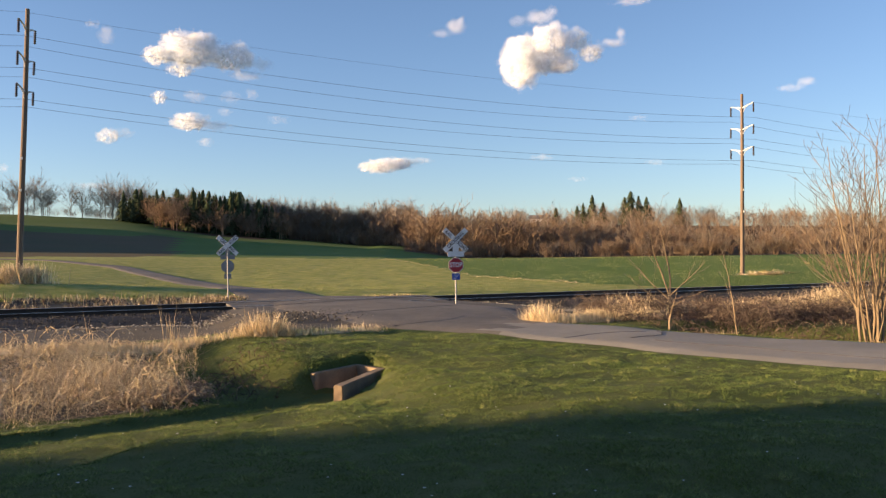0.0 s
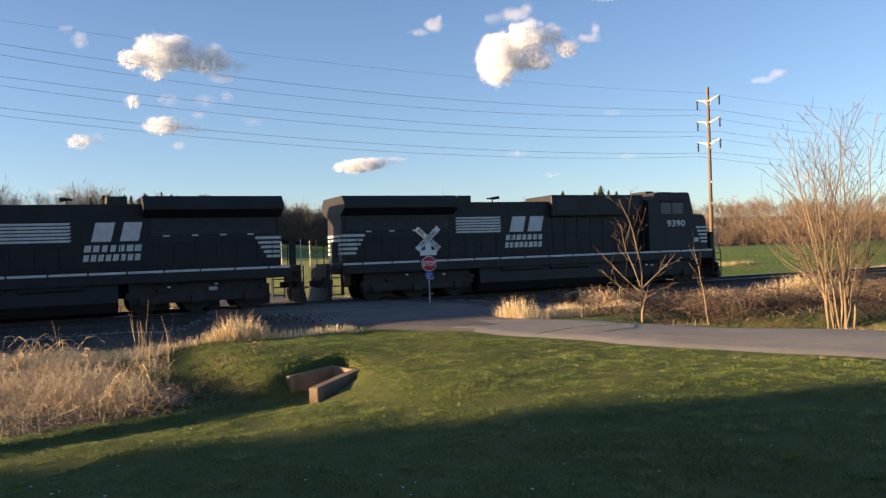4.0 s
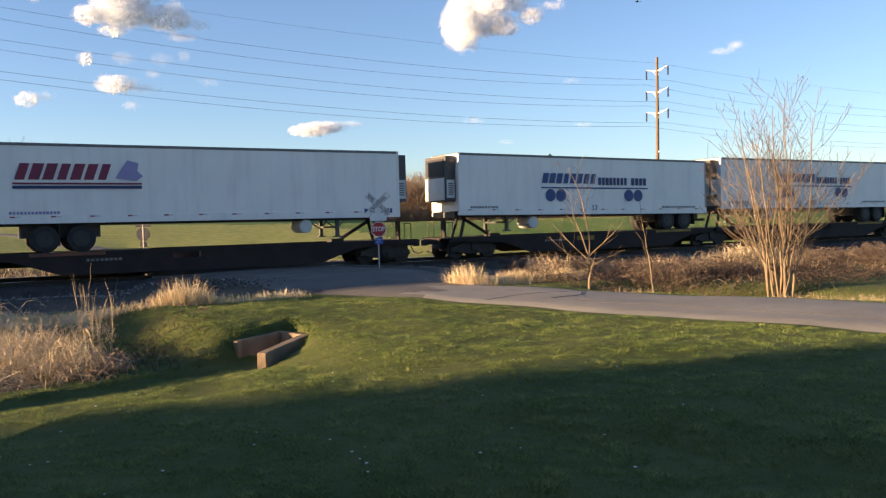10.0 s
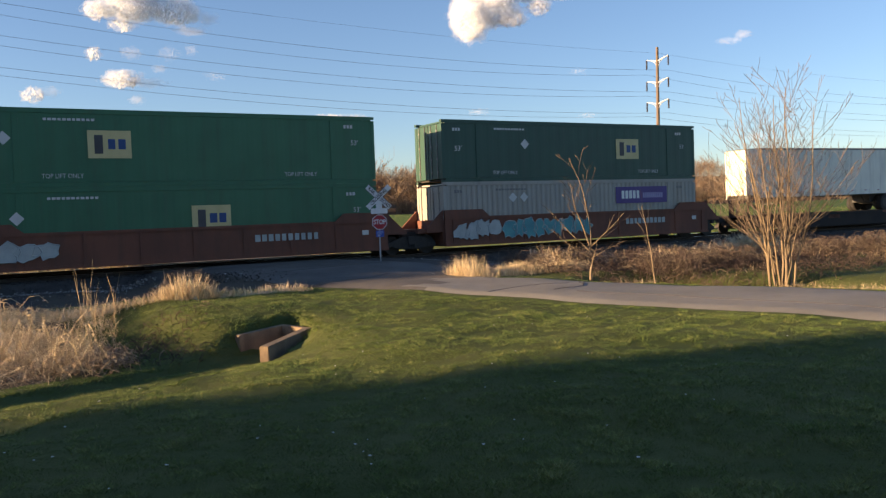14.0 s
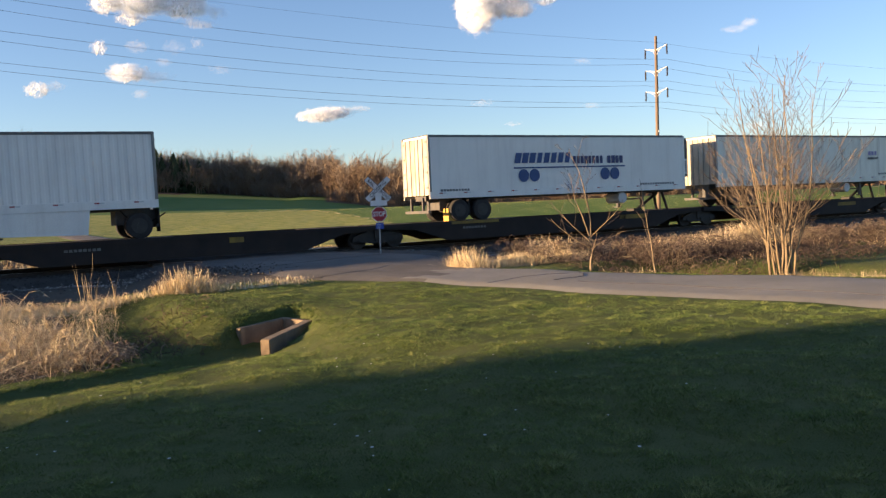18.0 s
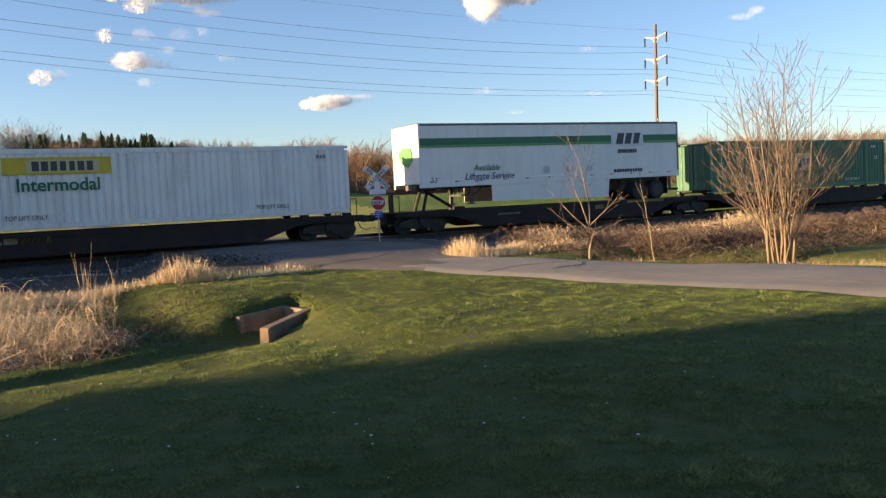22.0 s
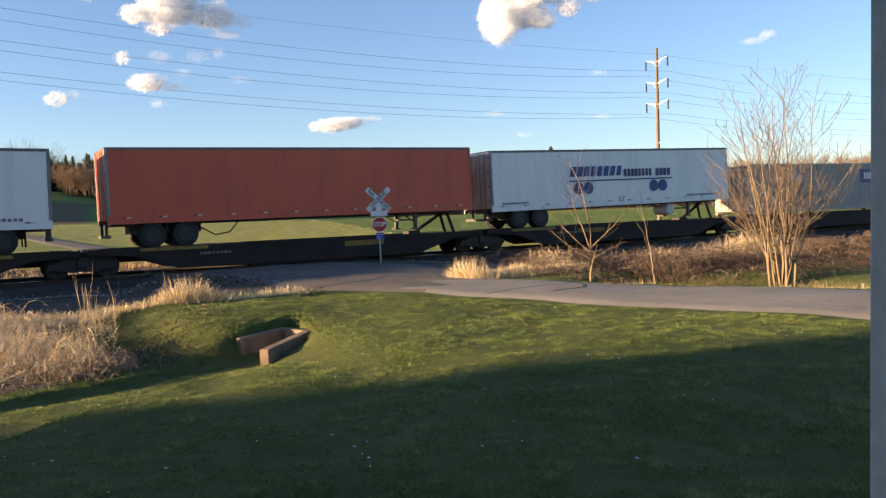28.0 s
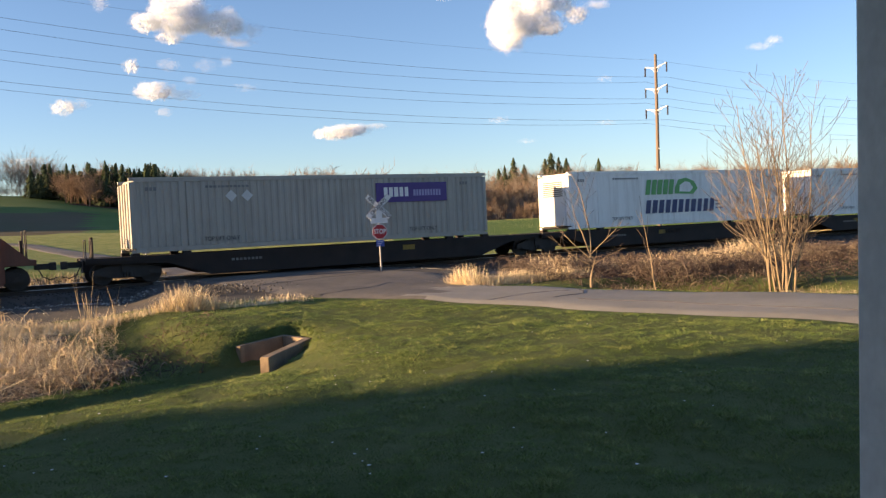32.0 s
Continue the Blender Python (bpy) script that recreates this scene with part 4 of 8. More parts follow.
brambles("bramble_thicket", c, 8, "low dark dead brush beside the culvert", DARKTWIG, 0.4)
c = [(*on(2.1 + RNG.normal(0, 0.35), 17.9 + RNG.normal(0, 0.45)), RNG.uniform(0.6, 1.1)) for _ in range(60)]
brambles("bramble_thicket", c, 12, "reddish dead bush at the end of the ditch", REDTWIG, 0.45)


def weed(x, y, h, lean_x, label="tall dead weed stalk in the ditch"):
    rng = random.Random(int(x * 100) + int(y * 10))
    bm = bmesh.new()
    branch(bm, Vector((0, 0, -0.05)), Vector((lean_x, 0, 1)), h, 0.0055, 1, rng, 0.35, 0.8, 4)
    ob = part("weed_stalk", bm, STALK, None, m=Matrix.Translation((x, y, gz(x, y))))
    tagged(ob, label, "weed")


for px, o, h, l in ((0.9, 11.0, 0.8, 0.0), (2.62, 12.6, 0.85, 0.03), (2.72, 12.4, 0.75, -0.08), (2.8, 12.7, 0.95, 0.1), (2.86, 12.3, 0.65, -0.02), (2.68, 12.9, 0.6, 0.2), (2.5, 16.3, 1.05, -0.06), (2.55, 16.6, 1.1, 0.04), (2.75, 16.4, 1.3, 0.22), (2.4, 16.5, 0.75, -0.5), (5.0, 10.2, 0.6, 0.4), (-3.6, 15.0, 1.0, 0.1)):
    weed(*on(px, o), h, l)


# ---- far woods ----
def woods(name, spots, mats, label, limbs=13, twigs=6, fine=4, thick=1.0):
    """Bare trees far off: trunk, limbs, twigs and very fine shoots that fork from one another, one object."""
    V, I = [], []

    def strips(p, q, w, mi):
        d = q - p
        side = np.cross(d, RNG.normal(0, 1, (len(d), 3)))
        side *= (w / (np.linalg.norm(side, axis=1) + 1e-6))[:, None]
        V.append(np.stack([p - side, p + side, q], 1).reshape(-1, 3))
        I.append(np.full(len(p), mi))

    def fork(p, q, count, length, turn, up, start):
        """Shoots that leave the limbs p to q, each count times."""
        p, q = np.repeat(p, count, 0), np.repeat(q, count, 0)
        d = q - p
        ln = np.linalg.norm(d, axis=1, keepdims=True)
        f = RNG.uniform(start, 1.0, (len(p), 1))
        way = d / ln + RNG.normal(0, turn, (len(p), 3)) + (0, 0, up)
        way /= np.linalg.norm(way, axis=1, keepdims=True)
        a = p + d * f
        return a, a + way * ln * length * RNG.uniform(0.6, 1.2, (len(p), 1))
    for (x, y, h, mi, w) in spots:
        base = np.array([x, y, gz(x, y) - 0.4])
        low = 0.04 if w > 1.8 else 0.2
        p = np.stack([base, base])
        q = base + np.array([(RNG.normal(0, 0.03) * h, RNG.normal(0, 0.03) * h, (0.84 + 0.1 * k) * h) for k in range(2)])
        strips(p, q, np.full(2, 0.011 * h * thick), mi)
        m = limbs
        f = RNG.uniform(low, 0.72, m) ** 0.85
        ang = RNG.uniform(0, 6.28, m)
        reach = 0.36 * h * w * np.sqrt(np.clip(1 - ((f - 0.42) / 0.6) ** 2, 0.05, 1)) * RNG.uniform(0.55, 1.1, m)
        a = p[:1] + (q[0] - p[0]) * f[:, None]
        b = a + np.stack([np.cos(ang) * reach * 0.75, np.sin(ang) * reach * 0.75, np.minimum(reach * RNG.uniform(0.45, 1.2, m), (1.02 - f) * h)], -1)
        strips(a, b, np.full(m, 0.0055 * h * thick), mi)
        c, d = fork(a, b, twigs, 0.55, 0.45, 0.2, 0.25)
        strips(c, d, np.full(len(c), min(0.0034 * h, 0.045) * thick), mi)
        e, g = fork(c, d, fine, 0.6, 0.55, 0.15, 0.2)
        strips(e, g, np.full(len(e), min(0.0026 * h, 0.034) * thick), mi)
    v = np.concatenate(V)
    me = raw_mesh(name, v, np.arange(len(v)).reshape(-1, 3), mats, np.concatenate(I))
    return tagged(new(name, me), label, "woods", kind="stuff")


def polar(az, r):
    return r * math.sin(radians(az)), r * math.cos(radians(az))


def build_woods():
    # russet wood across the middle and the right, at the field's far edge
    spots = []
    for _ in range(400):
        az = RNG.uniform(-2.6, 36)
        r = np.interp(az, [-3, 2, 20, 36], [250, 235, 225, 215]) + 75 * RNG.random() ** 1.3
        h = np.interp(az, [-3, 4, 12, 18, 36], [13.0, 11.5, 8.5, 6.8, 6.8]) * (RNG.uniform(0.6, 1.0) if RNG.random() < 0.8 else RNG.uniform(1.0, 1.2))
        spots.append((*polar(az, r), h, int(RNG.random() < 0.35), 1.2))
    # brush along the wood's foot
    for _ in range(300):
        az = RNG.uniform(-2.7, 36)
        r = np.interp(az, [-3, 2, 20, 36], [247, 232, 222, 212]) + 6 * RNG.random()
        spots.append((*polar(az, r), RNG.uniform(2.0, 4.2), int(RNG.random() < 0.3), 2.0))
    woods("bare_woods", spots, [FARTWIG, FARGREY], "russet leafless wood at the far edge of the field", 13, 7, 4, 1.9)
    # darker wood behind the centre
    spots = []
    for _ in range(330):
        az = RNG.uniform(-17.2, -2)
        r = np.interp(az, [-11.5, -2], [300, 285]) + 50 * RNG.random()
        spots.append((*polar(az, r), np.interp(az, [-11.5, -2], [11.5, 14.0]) * (RNG.uniform(0.65, 0.95) if RNG.random() < 0.75 else RNG.uniform(0.95, 1.1)), int(RNG.random() < 0.5), 1.25))
    for _ in range(220):
        az = RNG.uniform(-17.4, -2)
        r = np.interp(az, [-11.5, -2], [298, 283]) + 10 * RNG.random()
        spots.append((*polar(az, r), RNG.uniform(2.5, 5), int(RNG.random() < 0.5), 2.0))
    for _ in range(46):
        az = RNG.uniform(-18.0, -10)
        spots.append((*polar(az, RNG.uniform(282, 294)), RNG.uniform(4, 8.5), 0, 1.5))
    woods("bare_woods", spots, [FARTWIG, FARGREY], "dark leafless wood on the rise behind the field", 13, 6, 4, 1.9)
    # open row of tall grey trees on the left skyline
    spots = []
    for _ in range(80):
        az = RNG.uniform(-36, -18.5)
        spots.append((*polar(az, 330 + 30 * RNG.random()), 12.5 * RNG.uniform(0.7, 1.15), 1, 1.5))
    for _ in range(170):
        az = RNG.uniform(-36, -18.5)
        spots.append((*polar(az, 330 + 30 * RNG.random()), RNG.uniform(2, 4.5), 1, 2.2))
    for _ in range(26):
        az = RNG.normal(-18.2, 0.5)
        spots.append((*polar(az, 285 + 20 * RNG.random()), 9.0 * RNG.uniform(0.7, 1.1), 0, 1.4))
    woods("bare_woods", spots, [FARTWIG, FARGREY], "row of tall bare trees on the hill crest", 14, 6, 5, 1.0)
    # thin trees on the far ridge to the right
    spots = []
    for _ in range(380):
        az = RNG.uniform(0, 36)
        r = 300 + 180 * RNG.random() ** 0.8
        spots.append((*polar(az, r), np.interp(az, [0, 15, 22, 36], [15, 12, 11, 11]) * RNG.uniform(0.45, 0.95), int(RNG.random() < 0.6), 1.3))
    for _ in range(420):
        az = RNG.uniform(0, 36)
        spots.append((*polar(az, 310 + 150 * RNG.random()), RNG.uniform(3.5, 7), int(RNG.random() < 0.4), 2.2))
    woods("bare_woods", spots, [FARTWIG, FARGREY], "bare trees along the distant ridge", 10, 5, 3, 1.6)


build_woods()


def conifer_mesh(seed):
    rng = np.random.default_rng(seed)
    n = 700
    hh = rng.random(n) ** 1.15
    ang = rng.uniform(0, 6.28, n)
    rad = 0.30 * (1.03 - hh) ** rng.uniform(0.75, 1.05) * np.sqrt(rng.random(n)) * (0.78 + 0.2 * np.sin(ang * 2 + hh * 9 + seed) + 0.22 * np.sin(ang * 3 - hh * 23 + 2 * seed))
    z = 0.06 + 0.94 * hh
    ln = 0.03 + 0.06 * (1 - hh)
    ca, sa = np.cos(ang), np.sin(ang)
    wd = 0.012 + 0.018 * (1 - hh)
    a = np.stack([ca * rad * 0.8 - sa * wd, sa * rad * 0.8 + ca * wd, z + 0.02], -1)
    b = np.stack([ca * rad * 0.8 + sa * wd, sa * rad * 0.8 - ca * wd, z + 0.02], -1)
    c = np.stack([ca * (rad + ln * 0.4), sa * (rad + ln * 0.4), z - ln * 0.7], -1)
    v = np.concatenate([np.stack([a, b, c], 1).reshape(-1, 3), [(-0.012, 0, -0.05), (0.012, 0, -0.05), (0, 0, 1), (0, -0.012, -0.05), (0, 0.012, -0.05)]])
    f = np.concatenate([np.arange(3 * n).reshape(-1, 3), [(3 * n, 3 * n + 1, 3 * n + 2), (3 * n + 3, 3 * n + 4, 3 * n + 2)]])
    return raw_mesh("conifer", v, f, [CONIFER])


CONIFERS = [conifer_mesh(k) for k in range(8)]


def conifer(az, r, h, wide=1.0):
    x, y = polar(az, r)
    ob = new("conifer", CONIFERS[random.randrange(8)])
    ob.matrix_basis = Matrix.Translation((x, y, gz(x, y) - 0.3)) @ Matrix.Rotation(random.uniform(0, 6), 4, "Z") @ Matrix.Diagonal((h * wide, h * wide, h, 1))
    tagged(ob, "dark green conifer in the distant wood", "tree", "far conifers")


for _k in range(130):
    _az = random.uniform(-17.4, -10.4)
    conifer(_az, random.uniform(290, 330), np.interp(_az, [-17.4, -14, -10.4], [12.0, 13.5, 9.5]) * random.uniform(0.5, 1.18), random.uniform(0.9, 1.5))
for _k in range(26):
    conifer(random.uniform(-20.7, -17.6), random.uniform(300, 318), random.uniform(7, 12.5), random.uniform(1.2, 1.9))
for _az, _h in ((7.6, 15), (9.4, 16), (10.0, 17), (10.7, 16), (12.5, 19), (13.0, 17), (13.5, 18), (15.6, 16), (9.0, 13), (12.1, 15)):
    conifer(_az, 430, _h * random.uniform(0.7, 0.95), random.uniform(1.3, 1.9))


# tall evergreens added out of view to cast long shade over the hill's foot
for _k in range(100):
    _y = random.uniform(126, 228)
    _x = -(0.66 * _y + 8) - random.uniform(0, 22)
    _ob = new("conifer", CONIFERS[_k % 4])
    _h = random.uniform(12, 18)
    _ob.matrix_basis = Matrix.Translation((_x, _y, gz(_x, _y) - 0.3)) @ Matrix.Rotation(_k, 4, "Z") @ Matrix.Diagonal((_h * 1.3, _h * 1.3, _h, 1))
    tagged(_ob, "added unseen evergreen that casts shade on the foot of the hill", "tree", "hillside evergreens")


def far_house(az, r, w, dpt, h, rise, wall, roof, label, windows=3):
    x, y = polar(az, r)
    t = thing("farmhouse", label, "house", m=pose(x, y, gz(x, y) - 0.3, 0, 0, -az))
    part("wall", boxes((-w / 2, w / 2, -dpt / 2, dpt / 2, 0, h)), wall, t)
    part("roof", prism(bmesh.new(), [(-dpt / 2 - 0.4, h), (dpt / 2 + 0.4, h), (0, h + rise)], -w / 2 - 0.4, w / 2 + 0.4, "x"), roof, t)
    for k in range(windows):
        xx = -w / 2 + w * (k + 0.5) / windows
        part("window", boxes((xx - 0.5, xx + 0.5, -dpt / 2 - 0.04, -dpt / 2 + 0.02, h * 0.35, h * 0.75)), DARKWIN, t)


DARKWIN = surf("dark_window", (0.04, 0.045, 0.05), (0.06, 0.065, 0.07), 2, 0.15)
ROOFGREY = surf("grey_roofing", (0.16, 0.16, 0.17), (0.12, 0.12, 0.13), 0.5, 0.8)
far_house(6.5, 405, 9, 6, 6.2, 2.0, SIDING, ROOFGREY, "pale two-storey house on the distant ridge")
far_house(4.7, 410, 7, 6, 5.5, 2.0, ROOFGREY, ROOFGREY, "small grey house on the distant ridge")
far_house(16.2, 246, 9, 5, 2.2, 0.5, CONCRETE, CONCRETE, "long low pale building in front of the bare wood", 4)
far_house(13.3, 330, 4, 4, 3, 1.5, SIDING, ROOFGREY, "small white shed in the distant wood", 1)


# ---- utility poles and wires ----
ARMS = (-0.88, -2.60, -4.28)   # the arms' tips under the pole's top
HALF = 1.2


def utility_pole(s, o, height, lean, turn, label):
    p = at_track(s, o)
    p.z = gz(p.x, p.y)
    t = thing("utility_pole", label, "utility pole", "poles along the track", m=Matrix.Translation(p) @ Matrix.Rotation(TH, 4, "Z") @ pose(0, 0, 0, 0, lean, 0) @ Matrix.Rotation(radians(turn), 4, "Z"))
    bm = bmesh.new()
    tube(bm, [(0, 0, -0.5), (0, 0, height * 0.3), (0.02, 0, height * 0.65), (0, 0, height)], [0.17, 0.155, 0.135, 0.11], 12)
    part("pole", bm, POLEWOOD, t)
    for z in ARMS:
        for sy in (-1, 1):
            bm = bmesh.new()
            tube(bm, [(0, sy * 0.08, height + z - 0.22), (0, sy * 0.5, height + z - 0.1), (0, sy * HALF, height + z + 0.03)], [0.06, 0.05, 0.035], 6)
            tube(bm, [(0, sy * 0.7, height + z - 0.08), (0, sy * 0.3, height + z - 0.3), (0, sy * 0.1, height + z - 0.6)], 0.02, 5)
            part("crossarm", bm, ARMSTEEL, t)
            bm = bmesh.new()
            prof = []
            for k in range(7):
                prof += [(0, sy * HALF, height + z - 0.11 * k), (0, sy * HALF, height + z - 0.05 - 0.11 * k)]
            tube(bm, prof, [0.035 if i % 2 else 0.085 for i in range(14)], 8)
            part("insulator_string", bm, INSUL, t, "dark ribbed insulator string")
    for z in (4.9, 6.6):
        part("tag", boxes((-0.05, 0.05, -0.2, -0.15, z, z + 0.13)), WHITE, t, "small white tag")
    return t


ARMSTEEL = surf("pale_arm_steel", (0.62, 0.62, 0.62), (0.5, 0.5, 0.5), 6, 0.5)
utility_pole(49.07, -15.3, 14.2, 1.2, 0, "tall brown wooden utility pole with steel arms in the field")
utility_pole(-1.56, -15.3, 14.75, 2.0, -18, "tall brown wooden utility pole in dead grass across the track")


def wire(name, a, b, sag, r=0.011):
    bm = bmesh.new()
    pts = [Vector(a).lerp(Vector(b), k / 24) - Vector((0, 0, sag * 4 * (k / 24) * (1 - k / 24))) for k in range(25)]
    tube(bm, pts, r, 4, caps=False)
    ob = part(name, bm, WIRE)
    tagged(ob, "thin power line strung between the utility poles", "power line", "power lines")


ends = []
for s, top in ((-52.2, 15.6), (-1.2, 15.4), (49.35, 14.04), (99.7, 13.6), (150, 13.3)):
    row = [(s, -15.3, top)]
    for fall in (1.55, 3.25, 4.9):
        row += [(s, -15.3 + HALF, top - fall), (s, -15.3 - HALF, top - fall)]
    ends.append([at_track(*q) for q in row])
for e0, e1 in zip(ends, ends[1:]):
    for k, (p0, p1) in enumerate(zip(e0, e1)):
        wire("power_line", p0, p1, (0.62, 0.95, 1.15, 0.88, 1.03, 0.82, 0.9)[k], 0.009 if k else 0.006)


# ---- signs ----
def text_mesh(body, size, mat, depth=0.004, align="CENTER", bold=0.0, shear=0.0, squeeze=1.0):
    """Lettering as a mesh in the x, z plane, facing -y."""
    cu = bpy.data.curves.new("text", "FONT")
    cu.body, cu.size, cu.align_x, cu.align_y, cu.extrude, cu.offset, cu.shear, cu.resolution_u = body, size, align, "CENTER", depth, bold, shear, 3
    ob = bpy.data.objects.new("text", cu)
    scene.collection.objects.link(ob)
    me = bpy.data.meshes.new_from_object(ob.evaluated_get(bpy.context.evaluated_depsgraph_get()))
    bpy.data.objects.remove(ob)
    bpy.data.curves.remove(cu)
    me.transform(Matrix.Rotation(radians(90), 4, "X") @ Matrix.Diagonal((squeeze, 1, 1, 1)))
    me.materials.clear()
    me.materials.append(mat)
    return me


def crossing_sign(x, y, turn, facing, label):
    t = thing("crossing_sign", label, "railroad sign", "crossing signs", m=pose(x, y, gz(x, y), 0, 0, turn))
    bm = bmesh.new()
    tube(bm, [(0, 0.05 if facing else -0.03, -0.3), (0, 0.05 if facing else -0.03, 2.5)], 0.03, 8)
    part("post", bm, STEEL, t)
    for k, (ang, words) in enumerate(((-43, (("RAIL", -0.36), ("ROAD", 0.36))), (43, (("CROSSING", 0.0),)))):
        m = pose(0, -0.012 * (k + 1), 2.58, 0, ang * -1, 0)
        blade = part("blade", boxes((-0.61, 0.61, -0.005, 0.005, -0.115, 0.115), bevel=0.004), WHITE, t, m=m)
        if not facing:
            for word, off in words:
                part("lettering", text_mesh(word, 0.19, BLACK, bold=0.004, squeeze=0.86 if k == 0 else 0.92), BLACK, blade, m=pose(-off, 0.007, 0, 0, 0, 180))
            for z in (-0.105, 0.105):
                part("border", boxes((-0.6, 0.6, 0.0055, 0.008, z - 0.006, z + 0.006)), BLACK, blade)
        for word, off in words:
            part("lettering", text_mesh(word, 0.19, BLACK, bold=0.004, squeeze=0.86 if k == 0 else 0.92), BLACK, blade, m=pose(off, -0.007, 0))
        for z in (-0.105, 0.105):
            part("border", boxes((-0.6, 0.6, -0.008, -0.0055, z - 0.006, z + 0.006)), BLACK, blade)
    plate = bmesh.new()
    prism(plate, [(-0.33, 1.93), (0.33, 1.93), (0.33, 2.14), (0.12, 2.14), (0.12, 2.36), (0.04, 2.44), (-0.04, 2.44), (-0.12, 2.36), (-0.12, 2.14), (-0.33, 2.14)], -0.045, -0.037)
    part("yield_plate", plate, WHITE if facing else SIGNBACK, t, "white shield-shaped plate")
    octo = [(0.315 * math.cos(radians(22.5 + 45 * k)), 1.60 + 0.315 * math.sin(radians(22.5 + 45 * k))) for k in range(8)]
    octi = [(0.29 * math.cos(radians(22.5 + 45 * k)), 1.60 + 0.29 * math.sin(radians(22.5 + 45 * k))) for k in range(8)]
    stop = part("stop_plate", prism(bmesh.new(), octo, -0.045, -0.037), WHITE if facing else SIGNBACK, t)
    part("stop_face", prism(bmesh.new(), octi, -0.05, -0.0455), RED, stop, "red octagon")
    part("lettering", text_mesh("STOP", 0.26, WHITE, bold=0.006, squeeze=0.78), WHITE, stop, m=pose(0, -0.053, 1.60))
    blue = part("notice_plate", boxes((-0.16, 0.16, -0.045, -0.037, 1.02, 1.27), bevel=0.003), BLUE if facing else SIGNBACK, t, "small blue notice plate" if facing else "dull metal back of a notice plate")
    for k in range(3):
        part("writing_bar", boxes((-0.11, 0.11 - 0.05 * k, -0.049, -0.0455, 1.20 - 0.07 * k, 1.215 - 0.07 * k)), WHITE, blue)
    part("bolt", disc(bmesh.new(), 0, 2.58, 0.02, -0.04, -0.024, 8), STEEL, t)
    return t


crossing_sign(0.51, 33.5, 10, True, "white railroad crossbuck with a red stop sign on a steel post")
crossing_sign(-10.04, 39.75, 180 + 10, False, "crossbuck and stop sign seen from behind across the track")


# ---- culvert ----
def concrete_box():
    """Open-topped concrete inlet: a long wall, a short end wall and a low wing."""
    t = thing("culvert_headwall", "weathered concrete culvert headwall with a low wing wall in the ditch", "culvert", m=Matrix.Identity(4))
    A, B, C, D = (-2.68, 17.66), (-1.93, 16.18), (-1.22, 17.93), (-1.81, 18.67)

    def wall(p, q, za, zb, bottom, thick):
        p, q = Vector(p), Vector(q)
        dvec = (q - p).normalized()
        nrm = Vector((-dvec.y, dvec.x)) * thick
        bm = bmesh.new()
        vs = []
        for (pt, z) in ((p, za), (q, zb)):
            for off in (Vector((0, 0)), nrm):
                for zz in (bottom, z):
                    vs.append(bm.verts.new((pt.x + off.x, pt.y + off.y, zz)))
        for f in ((0, 1, 3, 2), (4, 6, 7, 5), (0, 4, 5, 1), (2, 3, 7, 6), (0, 2, 6, 4), (1, 5, 7, 3)):
            bm.faces.new([vs[i] for i in f])
        bmesh.ops.recalc_face_normals(bm, faces=bm.faces)
        bmesh.ops.bevel(bm, geom=bm.edges[:], offset=0.015, segments=2, affect="EDGES")
        return bm
    part("back_wall", wall(A, D, -0.60, -0.54, -1.35, 0.15), CONCRETE, t)
    part("wing_wall", wall(B, C, -0.65, -0.54, -1.35, 0.2), CONCRETE, t)
    part("end_wall", wall(D, C, -0.54, -0.55, -1.35, -0.14), CONCRETE, t)
    return t


concrete_box()


# ---- the house round the camera: unseen but for its post ----
def house():
    t = thing("house", "plain white-sided house, unseen but for a porch post, that blocks light", "house", kind="structure")
    # unseen walls and roof, raised to keep sky light off the near lawn
    part("wall", boxes((-14, 9, -10.5, -2.3, -0.6, 6.4)), SIDING, t)
    part("roof", prism(bmesh.new(), [(-10.9, 6.4), (-1.9, 6.4), (-6.4, 9.4)], -14.4, 9.4, "x"), ROOFGREY, t)
    part("porch_floor", boxes((-9, 6, -2.3, 1.25, -0.6, 0.06)), CONCRETE, t)
    # unseen porch roof, drawn forward to keep the sun off the post
    part("porch_roof", boxes((-9.4, 6.4, -2.3, 2.3, 2.75, 2.95)), SIDING, t)
    px, py = 0.760, 1.045
    part("porch_post", boxes((px - 0.05, px + 0.05, py - 0.05, py + 0.05, 0.06, 2.75), bevel=0.008), POSTPAINT, t, "painted grey porch post", m=pose(px, py, 2.0, 0, 1.6, 0) @ pose(-px, -py, -2.0))
    part("porch_post", boxes((-5.1, -5.0, 0.95, 1.05, 0.06, 2.75), bevel=0.008), POSTPAINT, t, "painted grey porch post")
house()
# a belt of tall evergreens added far out of view to shade the near lawn
for _k in range(102):
    _y = -40 + 0.48 * min(_k, 76 + _k % 8)
    _x = -77 + 4 * (_k % 5) + random.uniform(-1, 1)
    _ob = new("conifer", CONIFERS[_k % 4])
    _h = random.uniform(13, 17)
    _y = min(_y, -2.4 + random.uniform(-0.4, 0.4) - 0.3 * (_k % 3))
    _ob.matrix_basis = Matrix.Translation((_x, _y, gz(_x, _y) - 0.3)) @ Matrix.Rotation(_k * 1.7, 4, "Z") @ Matrix.Diagonal((_h * 0.66, _h * 0.66, _h * 1.45, 1))
    tagged(_ob, "added unseen evergreen that casts shade on the near lawn", "tree", "evergreen belt")


